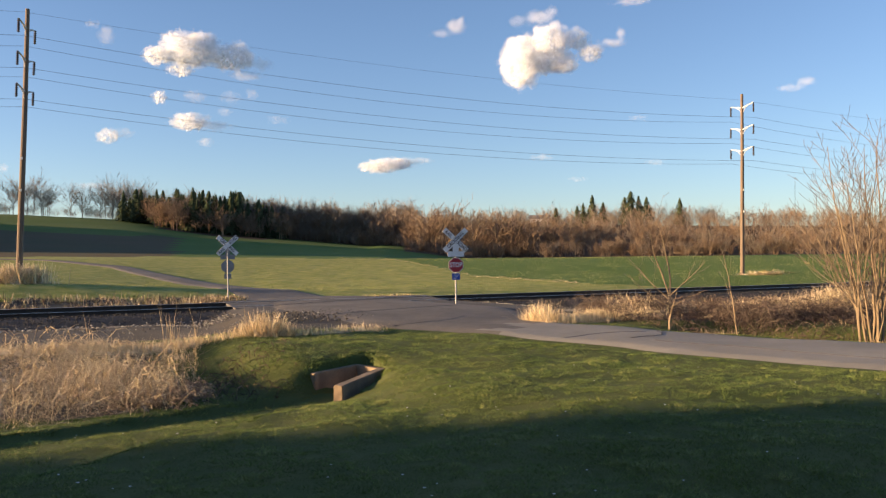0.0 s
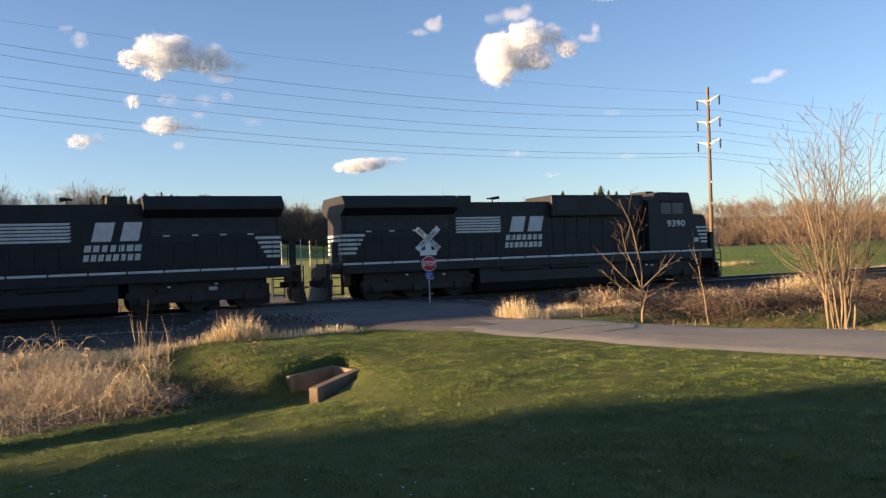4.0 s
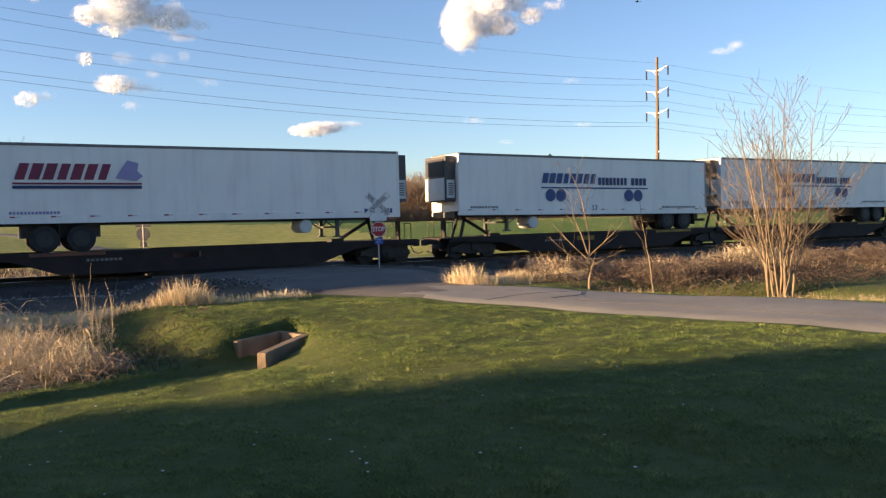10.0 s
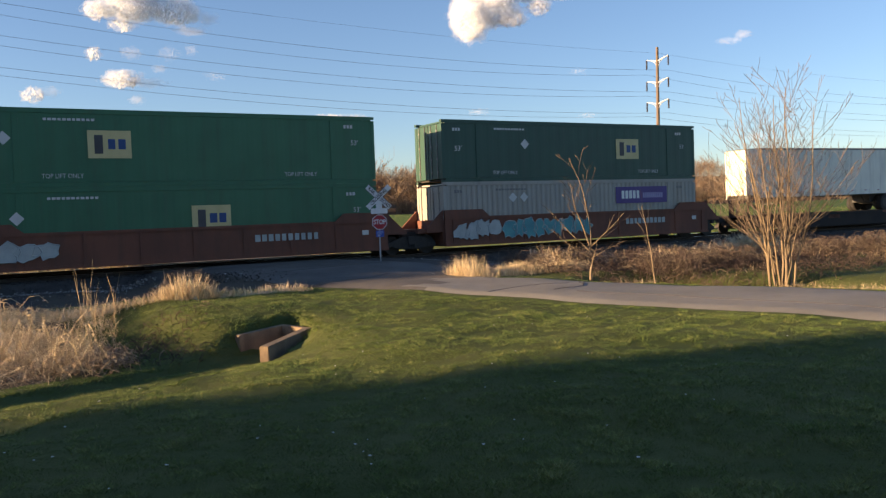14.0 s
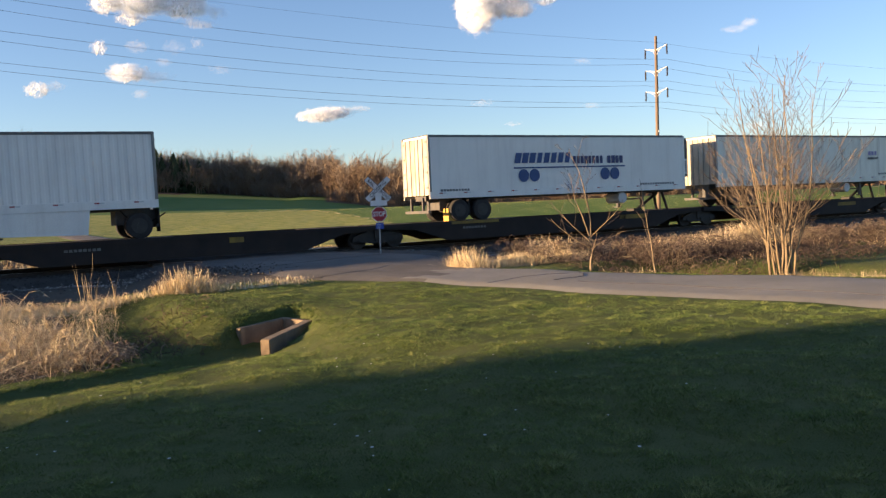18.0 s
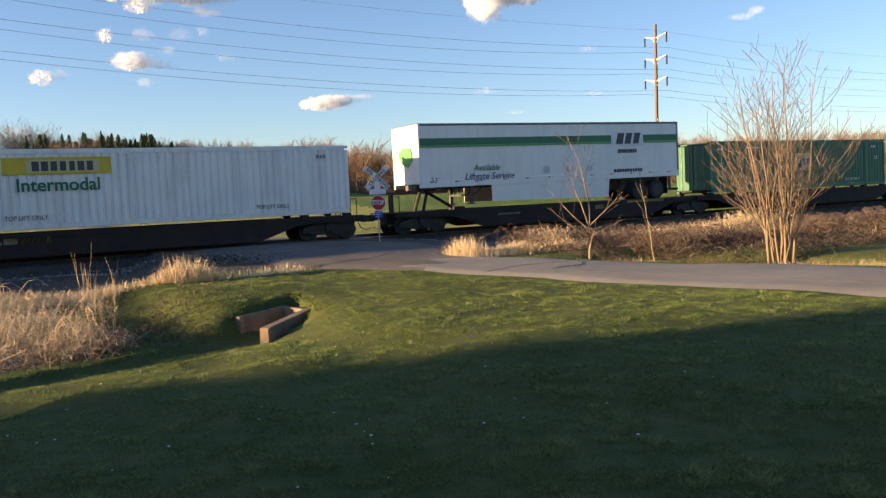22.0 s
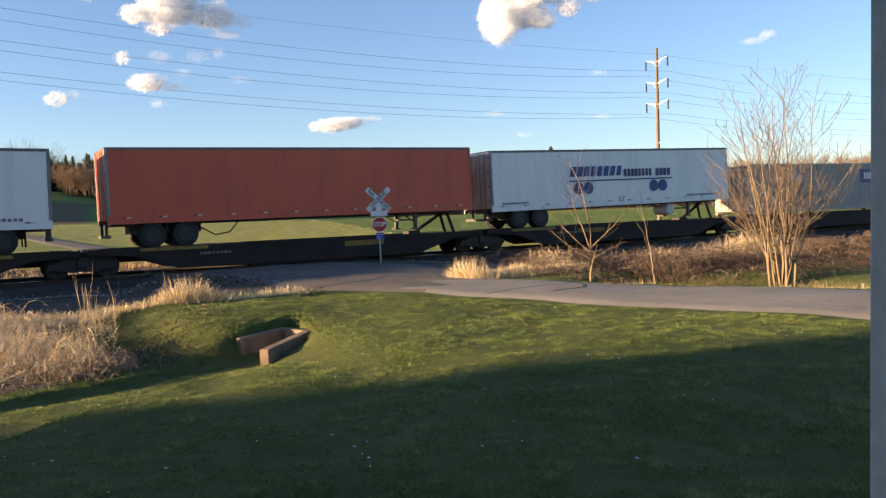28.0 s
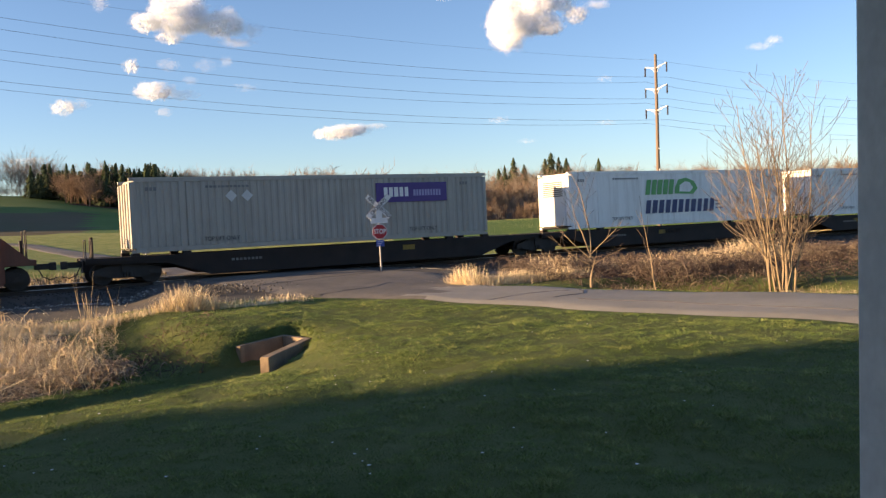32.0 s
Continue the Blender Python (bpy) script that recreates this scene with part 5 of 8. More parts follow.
# ---- the train: local x forward along the track, y to the far side, z up from the rail ----
TRAIN = []   # thing, place along the train, height of its base, pitch
DECK = 1.02
CARBROWN = surf("railcar_brown", (0.015, 0.011, 0.0095), (0.030, 0.019, 0.0145), 1.4, 0.85, bump=0.3, bscale=18, dirt=(0.022, 0.02, 0.018, 0.6))
CARYELLOW = surf("faded_yellow", (0.30, 0.19, 0.03), (0.20, 0.13, 0.035), 1.6, 0.8, dirt=(0.05, 0.04, 0.03, 0.9))
WELLRED = surf("well_car_red_brown", (0.20, 0.072, 0.042), (0.15, 0.058, 0.036), 1.0, 0.8, bump=0.2, dirt=(0.06, 0.04, 0.03, 0.7))
IRON = surf("grimy_iron", (0.020, 0.018, 0.016), (0.038, 0.032, 0.028), 3, 0.75, bump=0.3, bscale=20)
TYRE = surf("tyre_rubber", (0.018, 0.018, 0.018), (0.032, 0.03, 0.028), 6, 0.9, bump=0.3)
RIMW = surf("white_wheel_rim", (0.55, 0.54, 0.52), (0.40, 0.38, 0.35), 5, 0.6)
RIMD = surf("dull_wheel_rim", (0.032, 0.030, 0.028), (0.022, 0.021, 0.020), 5, 0.6)
LOCOBLACK = surf("locomotive_black", (0.018, 0.018, 0.021), (0.026, 0.025, 0.027), 1.2, 0.5, bump=0.05, bscale=8, dirt=(0.030, 0.027, 0.024, 0.4), spec=0.25)
LOCOWHITE = surf("locomotive_white", (0.62, 0.62, 0.60), (0.5, 0.5, 0.48), 3, 0.55, dirt=(0.2, 0.18, 0.15, 0.4))
LOCOGREY = surf("locomotive_grille", (0.022, 0.022, 0.024), (0.035, 0.034, 0.034), 5, 0.7)
CABGLASS = surf("cab_glass", (0.085, 0.10, 0.105), (0.11, 0.125, 0.125), 2, 0.2, spec=0.2)
TWHITE = surf("trailer_white", (0.86, 0.83, 0.77), (0.80, 0.77, 0.72), 0.7, 0.45, dirt=(0.38, 0.35, 0.30, 0.28))
# dirt, plus a tone dimmed and warmed for the sunlit trailer end
TDOOR = surf("dirty_trailer_door", (0.52, 0.48, 0.39), (0.40, 0.36, 0.28), 1.5, 0.6, bump=0.1, dirt=(0.20, 0.15, 0.09, 0.7))
TCREAM = surf("trailer_old_white", (0.85, 0.81, 0.69), (0.78, 0.74, 0.63), 0.8, 0.55, dirt=(0.26, 0.21, 0.15, 0.6))
TORANGE = surf("trailer_orange", (0.68, 0.112, 0.050), (0.60, 0.098, 0.044), 0.7, 0.5, dirt=(0.22, 0.08, 0.05, 0.5))
TRAIL = surf("trailer_rail_metal", (0.29, 0.28, 0.27), (0.20, 0.19, 0.18), 3, 0.5, metal=0.4, dirt=(0.12, 0.10, 0.08, 0.6))
TOPRAIL = surf("dull_top_rail", (0.13, 0.13, 0.13), (0.19, 0.185, 0.18), 3, 0.6, metal=0.3)
TDARK = surf("roof_edge_dark", (0.06, 0.06, 0.06), (0.10, 0.09, 0.08), 3, 0.7)
CGREY = surf("container_grey", (0.375, 0.350, 0.305), (0.325, 0.305, 0.265), 0.7, 0.55, dirt=(0.19, 0.16, 0.12, 0.5))
CWHITE = surf("container_white", (0.85, 0.83, 0.79), (0.78, 0.76, 0.72), 0.7, 0.5, dirt=(0.28, 0.23, 0.17, 0.5))
CGREEN = surf("container_green", (0.028, 0.150, 0.074), (0.023, 0.128, 0.062), 0.7, 0.5, dirt=(0.05, 0.06, 0.04, 0.4))
CDGREEN = surf("container_dark_green", (0.016, 0.078, 0.052), (0.013, 0.064, 0.044), 0.7, 0.5, dirt=(0.04, 0.05, 0.04, 0.4))
PURPLE = surf("decal_purple", (0.055, 0.022, 0.19), (0.05, 0.02, 0.17), 2, 0.45)
PALEP = surf("decal_pale_purple", (0.32, 0.28, 0.48), (0.28, 0.25, 0.44), 2, 0.5)
YELLOW = surf("decal_yellow", (0.68, 0.48, 0.03), (0.6, 0.42, 0.03), 2, 0.5)
CREAMD = surf("decal_cream", (0.62, 0.52, 0.26), (0.55, 0.46, 0.22), 2, 0.5)
NAVY = surf("decal_navy", (0.02, 0.035, 0.13), (0.02, 0.03, 0.11), 2, 0.5)
BLUED = surf("decal_blue", (0.014, 0.065, 0.21), (0.014, 0.055, 0.18), 2, 0.5)
REDD = surf("decal_red", (0.38, 0.025, 0.05), (0.33, 0.02, 0.045), 2, 0.5)
WINE = surf("decal_wine", (0.22, 0.02, 0.06), (0.18, 0.02, 0.05), 2, 0.5)
GREEND = surf("decal_green", (0.015, 0.16, 0.07), (0.012, 0.13, 0.06), 2, 0.5)
LGREEN = surf("decal_leaf_green", (0.10, 0.36, 0.10), (0.09, 0.32, 0.09), 2, 0.5)
ORANGED = surf("decal_orange", (0.62, 0.17, 0.03), (0.55, 0.15, 0.03), 2, 0.5)
DARKD = surf("decal_dark", (0.05, 0.05, 0.055), (0.07, 0.07, 0.075), 2, 0.6)
FAINTD = surf("decal_faint_grey", (0.16, 0.16, 0.16), (0.21, 0.21, 0.205), 2, 0.6)
DIMD = surf("worn_stencil_paint", (0.20, 0.19, 0.17), (0.12, 0.11, 0.10), 3, 0.8)
PALED = surf("decal_pale", (0.62, 0.62, 0.60), (0.55, 0.55, 0.53), 2, 0.6)
REFLRED = surf("reflector_red", (0.35, 0.03, 0.03), (0.3, 0.03, 0.03), 2, 0.4)
TEAL = surf("spray_teal", (0.10, 0.34, 0.34), (0.07, 0.25, 0.28), 1.5, 0.7)
SPRAYW = surf("spray_pale", (0.45, 0.48, 0.46), (0.35, 0.37, 0.36), 2, 0.7)
HOSE = surf("rubber_hose", (0.02, 0.02, 0.02), (0.03, 0.03, 0.03), 4, 0.7)
BUNK = surf("bogie_orange", (0.62, 0.34, 0.05), (0.5, 0.28, 0.05), 2, 0.6)
MESH_CACHE = {}


def cached(key, maker, mat):
    """One mesh for all alike pieces."""
    if key not in MESH_CACHE:
        bm = maker()
        bmesh.ops.recalc_face_normals(bm, faces=bm.faces)
        me = bpy.data.meshes.new(key)
        bm.to_mesh(me)
        bm.free()
        me.materials.append(mat)
        MESH_CACHE[key] = me
    return MESH_CACHE[key]


def round_x(bm, cx, cz, profile, sides=20):
    """A body of revolution about a line along y: profile of (y, radius)."""
    rings = [[bm.verts.new((cx + r * math.cos(2 * math.pi * k / sides), y, cz + r * math.sin(2 * math.pi * k / sides))) for k in range(sides)] for y, r in profile]
    for a, b in zip(rings, rings[1:]):
        for k in range(sides):
            bm.faces.new((a[k], a[(k + 1) % sides], b[(k + 1) % sides], b[k]))
    bm.faces.new(rings[0])
    bm.faces.new(rings[-1])
    return bm


def decal(parent, name, x0, x1, z0, z1, mat, y=-1.302, label="", skew=0.0):
    bm = bmesh.new()
    prism(bm, [(x0, z0), (x1, z0), (x1 + skew, z1), (x0 + skew, z1)], y - 0.004, y)
    return part(name, bm, mat, parent, label)


def diamond(parent, x, z, r, mat, y=-1.302):
    return part("placard", prism(bmesh.new(), [(x - r, z), (x, z - r), (x + r, z), (x, z + r)], y - 0.004, y), mat, parent)


def spot(parent, x, z, r, mat, y=-1.302, name="logo_dot"):
    return part(name, disc(bmesh.new(), x, z, r, y - 0.004, y, 24), mat, parent)


def wordmark(parent, name, x0, x1, z0, z1, letters, mat, y=-1.302, skew=0.0, label="", cap=0):
    """A name as a row of plain blocks in its colour; the first `cap` blocks stand higher."""
    w = (x1 - x0) / letters
    rng = random.Random(letters * 7 + int(x0 * 10))
    for k in range(letters):
        top = z1 if k < cap or cap == 0 else z0 + (z1 - z0) * 0.74
        mid = x0 + (k + 0.5) * w
        half = w * rng.uniform(0.31, 0.41)
        sk = skew * (top - z0) / (z1 - z0)
        bm = prism(bmesh.new(), [(mid - half, z0), (mid + half, z0), (mid + half + sk, top), (mid - half + sk, top)], y - 0.004, y)
        part(name, bm, mat, parent, label)


def word(parent, text, x, z, size, mat, y=-1.302, bold=0.0, squeeze=1.0, shear=0.0):
    key = f"{text}_{size}_{mat.name}_{bold}_{squeeze}"
    if key not in MESH_CACHE:
        MESH_CACHE[key] = text_mesh(text, size, mat, 0.003, "CENTER", bold, shear, squeeze)
    return part("lettering", MESH_CACHE[key], mat, parent, m=pose(x, y - 0.004, z))


# ---- running gear ----
def freight_truck(parent, x):
    """A two-axle bogie with cast side frames."""
    def frame_bm():
        bm = bmesh.new()
        for sy in (-1, 1):
            prism(bm, [(-1.25, 0.36), (-1.2, 0.56), (-0.5, 0.80), (0.5, 0.80), (1.2, 0.56), (1.25, 0.36), (0.95, 0.34), (0.45, 0.25), (-0.45, 0.25), (-0.95, 0.34)], sy * 1.0 - 0.09, sy * 1.0 + 0.09)
        box(bm, -0.2, 0.2, -1.15, 1.15, 0.45, 0.82)
        return bm
    def wheel_bm():
        return round_x(bmesh.new(), 0, 0, [(-0.07, 0.20), (-0.065, 0.40), (-0.06, 0.42), (0.05, 0.42), (0.06, 0.45), (0.085, 0.45), (0.085, 0.18)], 22)
    def axle_bm():
        return round_x(bmesh.new(), 0, 0, [(-1.12, 0.09), (-0.95, 0.09), (-0.94, 0.075), (0.94, 0.075), (0.95, 0.09), (1.12, 0.09)], 10)
    def spring_bm():
        bm = bmesh.new()
        for k in (-0.12, 0.0, 0.12):
            tube(bm, [(k, 0, 0.3), (k, 0, 0.5)], 0.05, 8)
        return bm
    t = part("truck", cached("truck_frame", frame_bm, IRON), IRON, parent, m=pose(x, 0, 0))
    for ax in (-0.89, 0.89):
        part("axle", cached("axle", axle_bm, IRON), IRON, t, m=pose(ax, 0, 0.43))
        for sy in (-1, 1):
            part("wheel", cached("rail_wheel", wheel_bm, IRON), IRON, t, m=pose(ax, sy * 0.78, 0.43, 0, 0, 0 if sy < 0 else 180))
    for sy in (-1.0, 1.0):
        part("spring", cached("spring", spring_bm, IRON), IRON, t, m=pose(0, sy * 1.11, 0.0))
    return t


def coupler(parent, x, way):
    bm = boxes((min(x, x + way * 0.62), max(x, x + way * 0.62), -0.10, 0.10, 0.72, 0.94), bevel=0.02)
    box(bm, min(x + way * 0.5, x + way * 0.75), max(x + way * 0.5, x + way * 0.75), -0.16, 0.12, 0.68, 0.98, bevel=0.03)
    part("coupler", bm, IRON, parent)
    bm = bmesh.new()
    tube(bm, [(x + way * 0.1, -0.45, 0.75), (x + way * 0.25, -0.45, 0.45), (x + way * 0.5, -0.45, 0.34), (x + way * 0.75, -0.45, 0.42)], 0.022, 6)
    part("brake_hose", bm, HOSE, parent)


def end_rails(parent, x, way, high=1.75):
    bm = bmesh.new()
    for y in (-1.2, -0.55, 0.6, 1.2):
        tube(bm, [(x - way * 0.25, y, DECK - 0.1), (x - way * 0.25, y, high)], 0.02, 5)
    tube(bm, [(x - way * 0.25, -1.2, high), (x - way * 0.25, -0.55, high)], 0.02, 5)
    tube(bm, [(x - way * 0.25, 0.6, high), (x - way * 0.25, 1.2, high)], 0.02, 5)
    part("handrail", bm, IRON, parent)
    bm = boxes((x - way * 0.42, x - way * 0.32, -0.30, 0.05, DECK - 0.1, 1.85), bevel=0.02)
    part("brake_stand", bm, CARBROWN, parent)


def hitch(parent, x, nose):
    """The folding stand that holds a trailer's nose."""
    bm = bmesh.new()
    for y in (-0.42, 0.42):
        tube(bm, [(x + nose * 0.32, y, DECK - 0.02), (x, y * 0.8, 2.02)], 0.075, 6)
    box(bm, x - 0.35, x + 0.35, -0.55, 0.55, 1.97, 2.05, bevel=0.02)
    tube(bm, [(x - nose * 1.75, 0, DECK - 0.02), (x - nose * 0.05, 0, 1.95)], 0.08, 6)
    box(bm, x - nose * 1.75 - 0.3, x - nose * 1.75 + 0.3, -0.3, 0.3, DECK - 0.05, DECK + 0.14, bevel=0.03)
    part("hitch_stand", bm, IRON, parent)


def flat_car(joints, loads, label, sill, accent):
    """An articulated low flat car: units between joints, shared bogies between them. loads: (kind, centre, nose) by unit."""
    mid = (joints[0] + joints[-1]) / 2
    t = thing("flat_car", label, "flat car", "train cars")
    TRAIN.append((t, mid, 0.0, 0.0))
    js = [j - mid for j in joints]
    for k in range(len(js) - 1):
        hi, lo = js[k], js[k + 1]
        ra = 3.3 if k == 0 else 1.75
        rb = 3.3 if k == len(js) - 2 else 1.75
        a, b = lo + (0.35 if k == len(js) - 2 else 0.12), hi - (0.35 if k == 0 else 0.12)
        for sy in (-1, 1):
            bm = bmesh.new()
            prism(bm, [(a, 0.82), (lo + rb, 0.74), (lo + rb + 1.7, 0.17), (hi - ra - 1.7, 0.17), (hi - ra, 0.74), (b, 0.82), (b, DECK), (a, DECK)], sy * 1.28 - 0.05, sy * 1.28 + 0.05)
            part("side_sill", bm, sill, t)
            bm = bmesh.new()
            box(bm, a, b, sy * 1.30 - 0.07, sy * 1.30 + 0.07, DECK - 0.14, DECK + 0.02)
            part("sill_flange", bm, sill, t)
        bm = boxes((a, b, -0.35, 0.35, 0.5, DECK - 0.02))
        part("centre_beam", bm, CARBROWN, t)
        kind, c, nose = loads[k]
        c -= mid
        if kind == "trailer":
            wx = c - nose * 5.6
            part("deck_plate", boxes((wx - 2.6, wx + 3.2, -1.23, 1.23, DECK - 0.06, DECK)), CARBROWN, t)
            part("deck_plate", boxes((a + 0.05, a + 2.9, -1.23, 1.23, DECK - 0.06, DECK)), CARBROWN, t)
            part("deck_plate", boxes((b - 2.9, b - 0.05, -1.23, 1.23, DECK - 0.06, DECK)), CARBROWN, t)
            hitch(t, c + nose * (7.2 if kind == "trailer" else 7.2), nose)
            part("sill_mark", boxes((wx - 1.4, wx + 1.2, -1.378, -1.372, DECK - 0.13, DECK)), accent, t)
        elif kind == "pup":
            part("deck_plate", boxes((c - 5, c + 5, -1.23, 1.23, DECK - 0.06, DECK)), CARBROWN, t)
            part("deck_plate", boxes((a + 0.05, a + 2.9, -1.23, 1.23, DECK - 0.06, DECK)), CARBROWN, t)
            part("deck_plate", boxes((b - 2.9, b - 0.05, -1.23, 1.23, DECK - 0.06, DECK)), CARBROWN, t)
            hitch(t, c + nose * 3.3, nose)
        else:
            part("deck_plate", boxes((a + 0.05, a + 3.6, -1.23, 1.23, DECK - 0.06, DECK)), CARBROWN, t)
            part("deck_plate", boxes((b - 3.6, b - 0.05, -1.23, 1.23, DECK - 0.06, DECK)), CARBROWN, t)
            for px in (-7.95, -6.0, 6.0, 7.95):
                for sy in (-1, 1):
                    part("pedestal", boxes((c + px - 0.16, c + px + 0.16, sy * 1.14 - 0.14, sy * 1.14 + 0.14, DECK, 1.154), bevel=0.015), CARBROWN, t)
        # cross bearers and piping
        for j in range(5):
            xx = a + 3.2 + (b - a - 6.4) * j / 4
            part("cross_bearer", boxes((xx - 0.08, xx + 0.08, -1.23, 1.23, 0.72, DECK - 0.07)), CARBROWN, t)
        bm = bmesh.new()
        tube(bm, [(a + 2, -1.0, 0.7), ((a + b) / 2, -1.0, 0.62), (b - 2, -1.0, 0.7)], 0.03, 5)
        part("brake_pipe", bm, IRON, t)
        # worn plates, ladders and stencilled bars on the near sill
        rng = random.Random(int(c * 10))
        for j in range(3):
            xx = rng.uniform(a + 4.5, b - 5.5)
            ln = rng.uniform(0.5, 2.0)
            part("sill_patch", boxes((xx, xx + ln, -1.336, -1.331, 0.66, 0.88)), accent if j == 0 else CARBROWN, t)
        xx = lo + rb + 2.5
        wordmark(t, "stencil", xx, xx + 1.3, 0.66, 0.76, 8, DIMD, y=-1.338)
    freight_truck(t, js[0] - 1.85)
    freight_truck(t, js[-1] + 1.85)
    for j in js[1:-1]:
        freight_truck(t, j)
        part("joint_beam", boxes((j - 0.7, j + 0.7, -0.9, 0.9, 0.78, 0.97), bevel=0.03), CARBROWN, t)
    coupler(t, js[0] - 0.35, 1)
    coupler(t, js[-1] + 0.35, -1)
    end_rails(t, js[0] - 0.35, 1)
    end_rails(t, js[-1] + 0.35, -1)
    return t


def well_car(joints, label, paint, writing):
    """An articulated well car with deep side walls."""
    mid = (joints[0] + joints[-1]) / 2
    t = thing("well_car", label, "well car", "train cars")
    TRAIN.append((t, mid, 0.0, 0.0))
    js = [j - mid for j in joints]
    for k in range(len(js) - 1):
        hi, lo = js[k], js[k + 1]
        c = (hi + lo) / 2
        for sy in (-1, 1):
            bm = bmesh.new()
            prism(bm, [(c - 8.45, 0.28), (c + 8.45, 0.28), (c + 8.45, 1.95), (c + 6.4, 1.95), (c + 6.0, 1.62), (c - 6.0, 1.62), (c - 6.4, 1.95), (c - 8.45, 1.95)], sy * 1.44 - 0.05, sy * 1.44 + 0.05)
            part("side_wall", bm, paint, t)
            for z in (0.33, 1.56):
                part("side_rail", boxes((c - 8.45, c + 8.45, sy * 1.48 - 0.06, sy * 1.48 + 0.06, z - 0.06, z + 0.06)), paint, t)
            for j in range(9):
                xx = c - 8.0 + 2.0 * j
                part("side_rib", boxes((xx - 0.05, xx + 0.05, sy * 1.505 - 0.025, sy * 1.505 + 0.025, 0.4, 1.5)), paint, t)
        part("well_floor", boxes((c - 8.45, c + 8.45, -1.39, 1.39, 0.28, 0.345)), IRON, t)
        for way, j in ((1, hi), (-1, lo)):
            e0, e1 = c + way * 8.45, j - way * 0.3
            bm = boxes((min(e0, e1), max(e0, e1), -1.2, 1.2, 0.92, 1.12))
            prism(bm, [(e0, 0.95), (e0, 1.95), (e0 + way * 0.9, 1.12), (e0 + way * 0.9, 0.95)], -1.35, -1.25)
            prism(bm, [(e0, 0.95), (e0, 1.95), (e0 + way * 0.9, 1.12), (e0 + way * 0.9, 0.95)], 1.25, 1.35)
            part("end_platform", bm, paint, t)
            part("bulkhead", boxes((e0 - 0.05, e0 + 0.05, -1.39, 1.39, 0.345, 1.5)), paint, t)
        wordmark(t, "stencil", c + 2.4, c + 5.2, 0.92, 1.20, 10, writing, y=-1.54)
        part("marker", boxes((c + 7.2, c + 7.5, -1.545, -1.54, 1.0, 1.2)), PALED, t)
    freight_truck(t, js[0] - 1.85)
    freight_truck(t, js[-1] + 1.85)
    for j in js[1:-1]:
        freight_truck(t, j)
        part("joint_beam", boxes((j - 0.6, j + 0.6, -0.9, 0.9, 0.80, 1.0)), CARBROWN, t)
    coupler(t, js[0] - 0.3, 1)
    coupler(t, js[-1] + 0.3, -1)
    end_rails(t, js[0] - 0.35, 1, 2.2)
    end_rails(t, js[-1] + 0.35, -1, 2.2)
    return t, js


def scrawl(parent, x0, x1, z0, z1, mat, seed, y=-1.542):
    """Spray-painted bubble shapes with no meaning."""
    rng = random.Random(seed)
    n = max(3, int((x1 - x0) / 0.55))
    for k in range(n):
        cx = x0 + (k + 0.5) * (x1 - x0) / n
        cz = (z0 + z1) / 2 + rng.uniform(-0.08, 0.08)
        rx, rz = (x1 - x0) / n * 0.62, (z1 - z0) / 2 * rng.uniform(0.75, 1.0)
        pts = []
        for a in range(14):
            w = 2 * math.pi * a / 14
            r = 1 + 0.28 * math.sin(3 * w + rng.uniform(0, 6)) + rng.uniform(-0.12, 0.12)
            pts.append((cx + rx * r * math.cos(w), cz + rz * r * math.sin(w)))
        part("spray_shape", prism(bmesh.new(), pts, y - 0.003 - 0.001 * (k % 3), y), mat, parent)
        bm = bmesh.new()
        tube(bm, [(p[0], y - 0.006, p[1]) for p in pts] + [(pts[0][0], y - 0.006, pts[0][1])], 0.022, 4)
        part("spray_line", bm, SPRAYW, parent)


# ---- containers ----
CL, CW, CH = 16.15, 2.59, 2.896


def corrugated(length, height, pitch=0.285, depth=0.036):
    """A ribbed wall panel in the x, z plane, ribs towards -y."""
    xs = []
    n = int(length / pitch)
    p = length / n
    for k in range(n):
        x = -length / 2 + k * p
        xs += [(x, 0), (x + 0.32 * p, 0), (x + 0.5 * p, depth), (x + 0.82 * p, depth)]
    xs.append((length / 2, 0))
    bm = bmesh.new()
    lo = [bm.verts.new((x, y, 0)) for x, y in xs]
    hi = [bm.verts.new((x, y, height)) for x, y in xs]
    bk = [bm.verts.new((x, 0.07, 0)) for x in (-length / 2, length / 2)] + [bm.verts.new((x, 0.07, height)) for x in (-length / 2, length / 2)]
    for k in range(len(xs) - 1):
        bm.faces.new((lo[k], lo[k + 1], hi[k + 1], hi[k]))
    bm.faces.new((bk[0], bk[2], bk[3], bk[1]))
    bm.faces.new([*lo, bk[1], bk[0]])
    bm.faces.new([*hi[::-1], bk[2], bk[3]])
    bm.faces.new((lo[0], hi[0], bk[2], bk[0]))
    bm.faces.new((lo[-1], bk[1], bk[3], hi[-1]))
    return bm


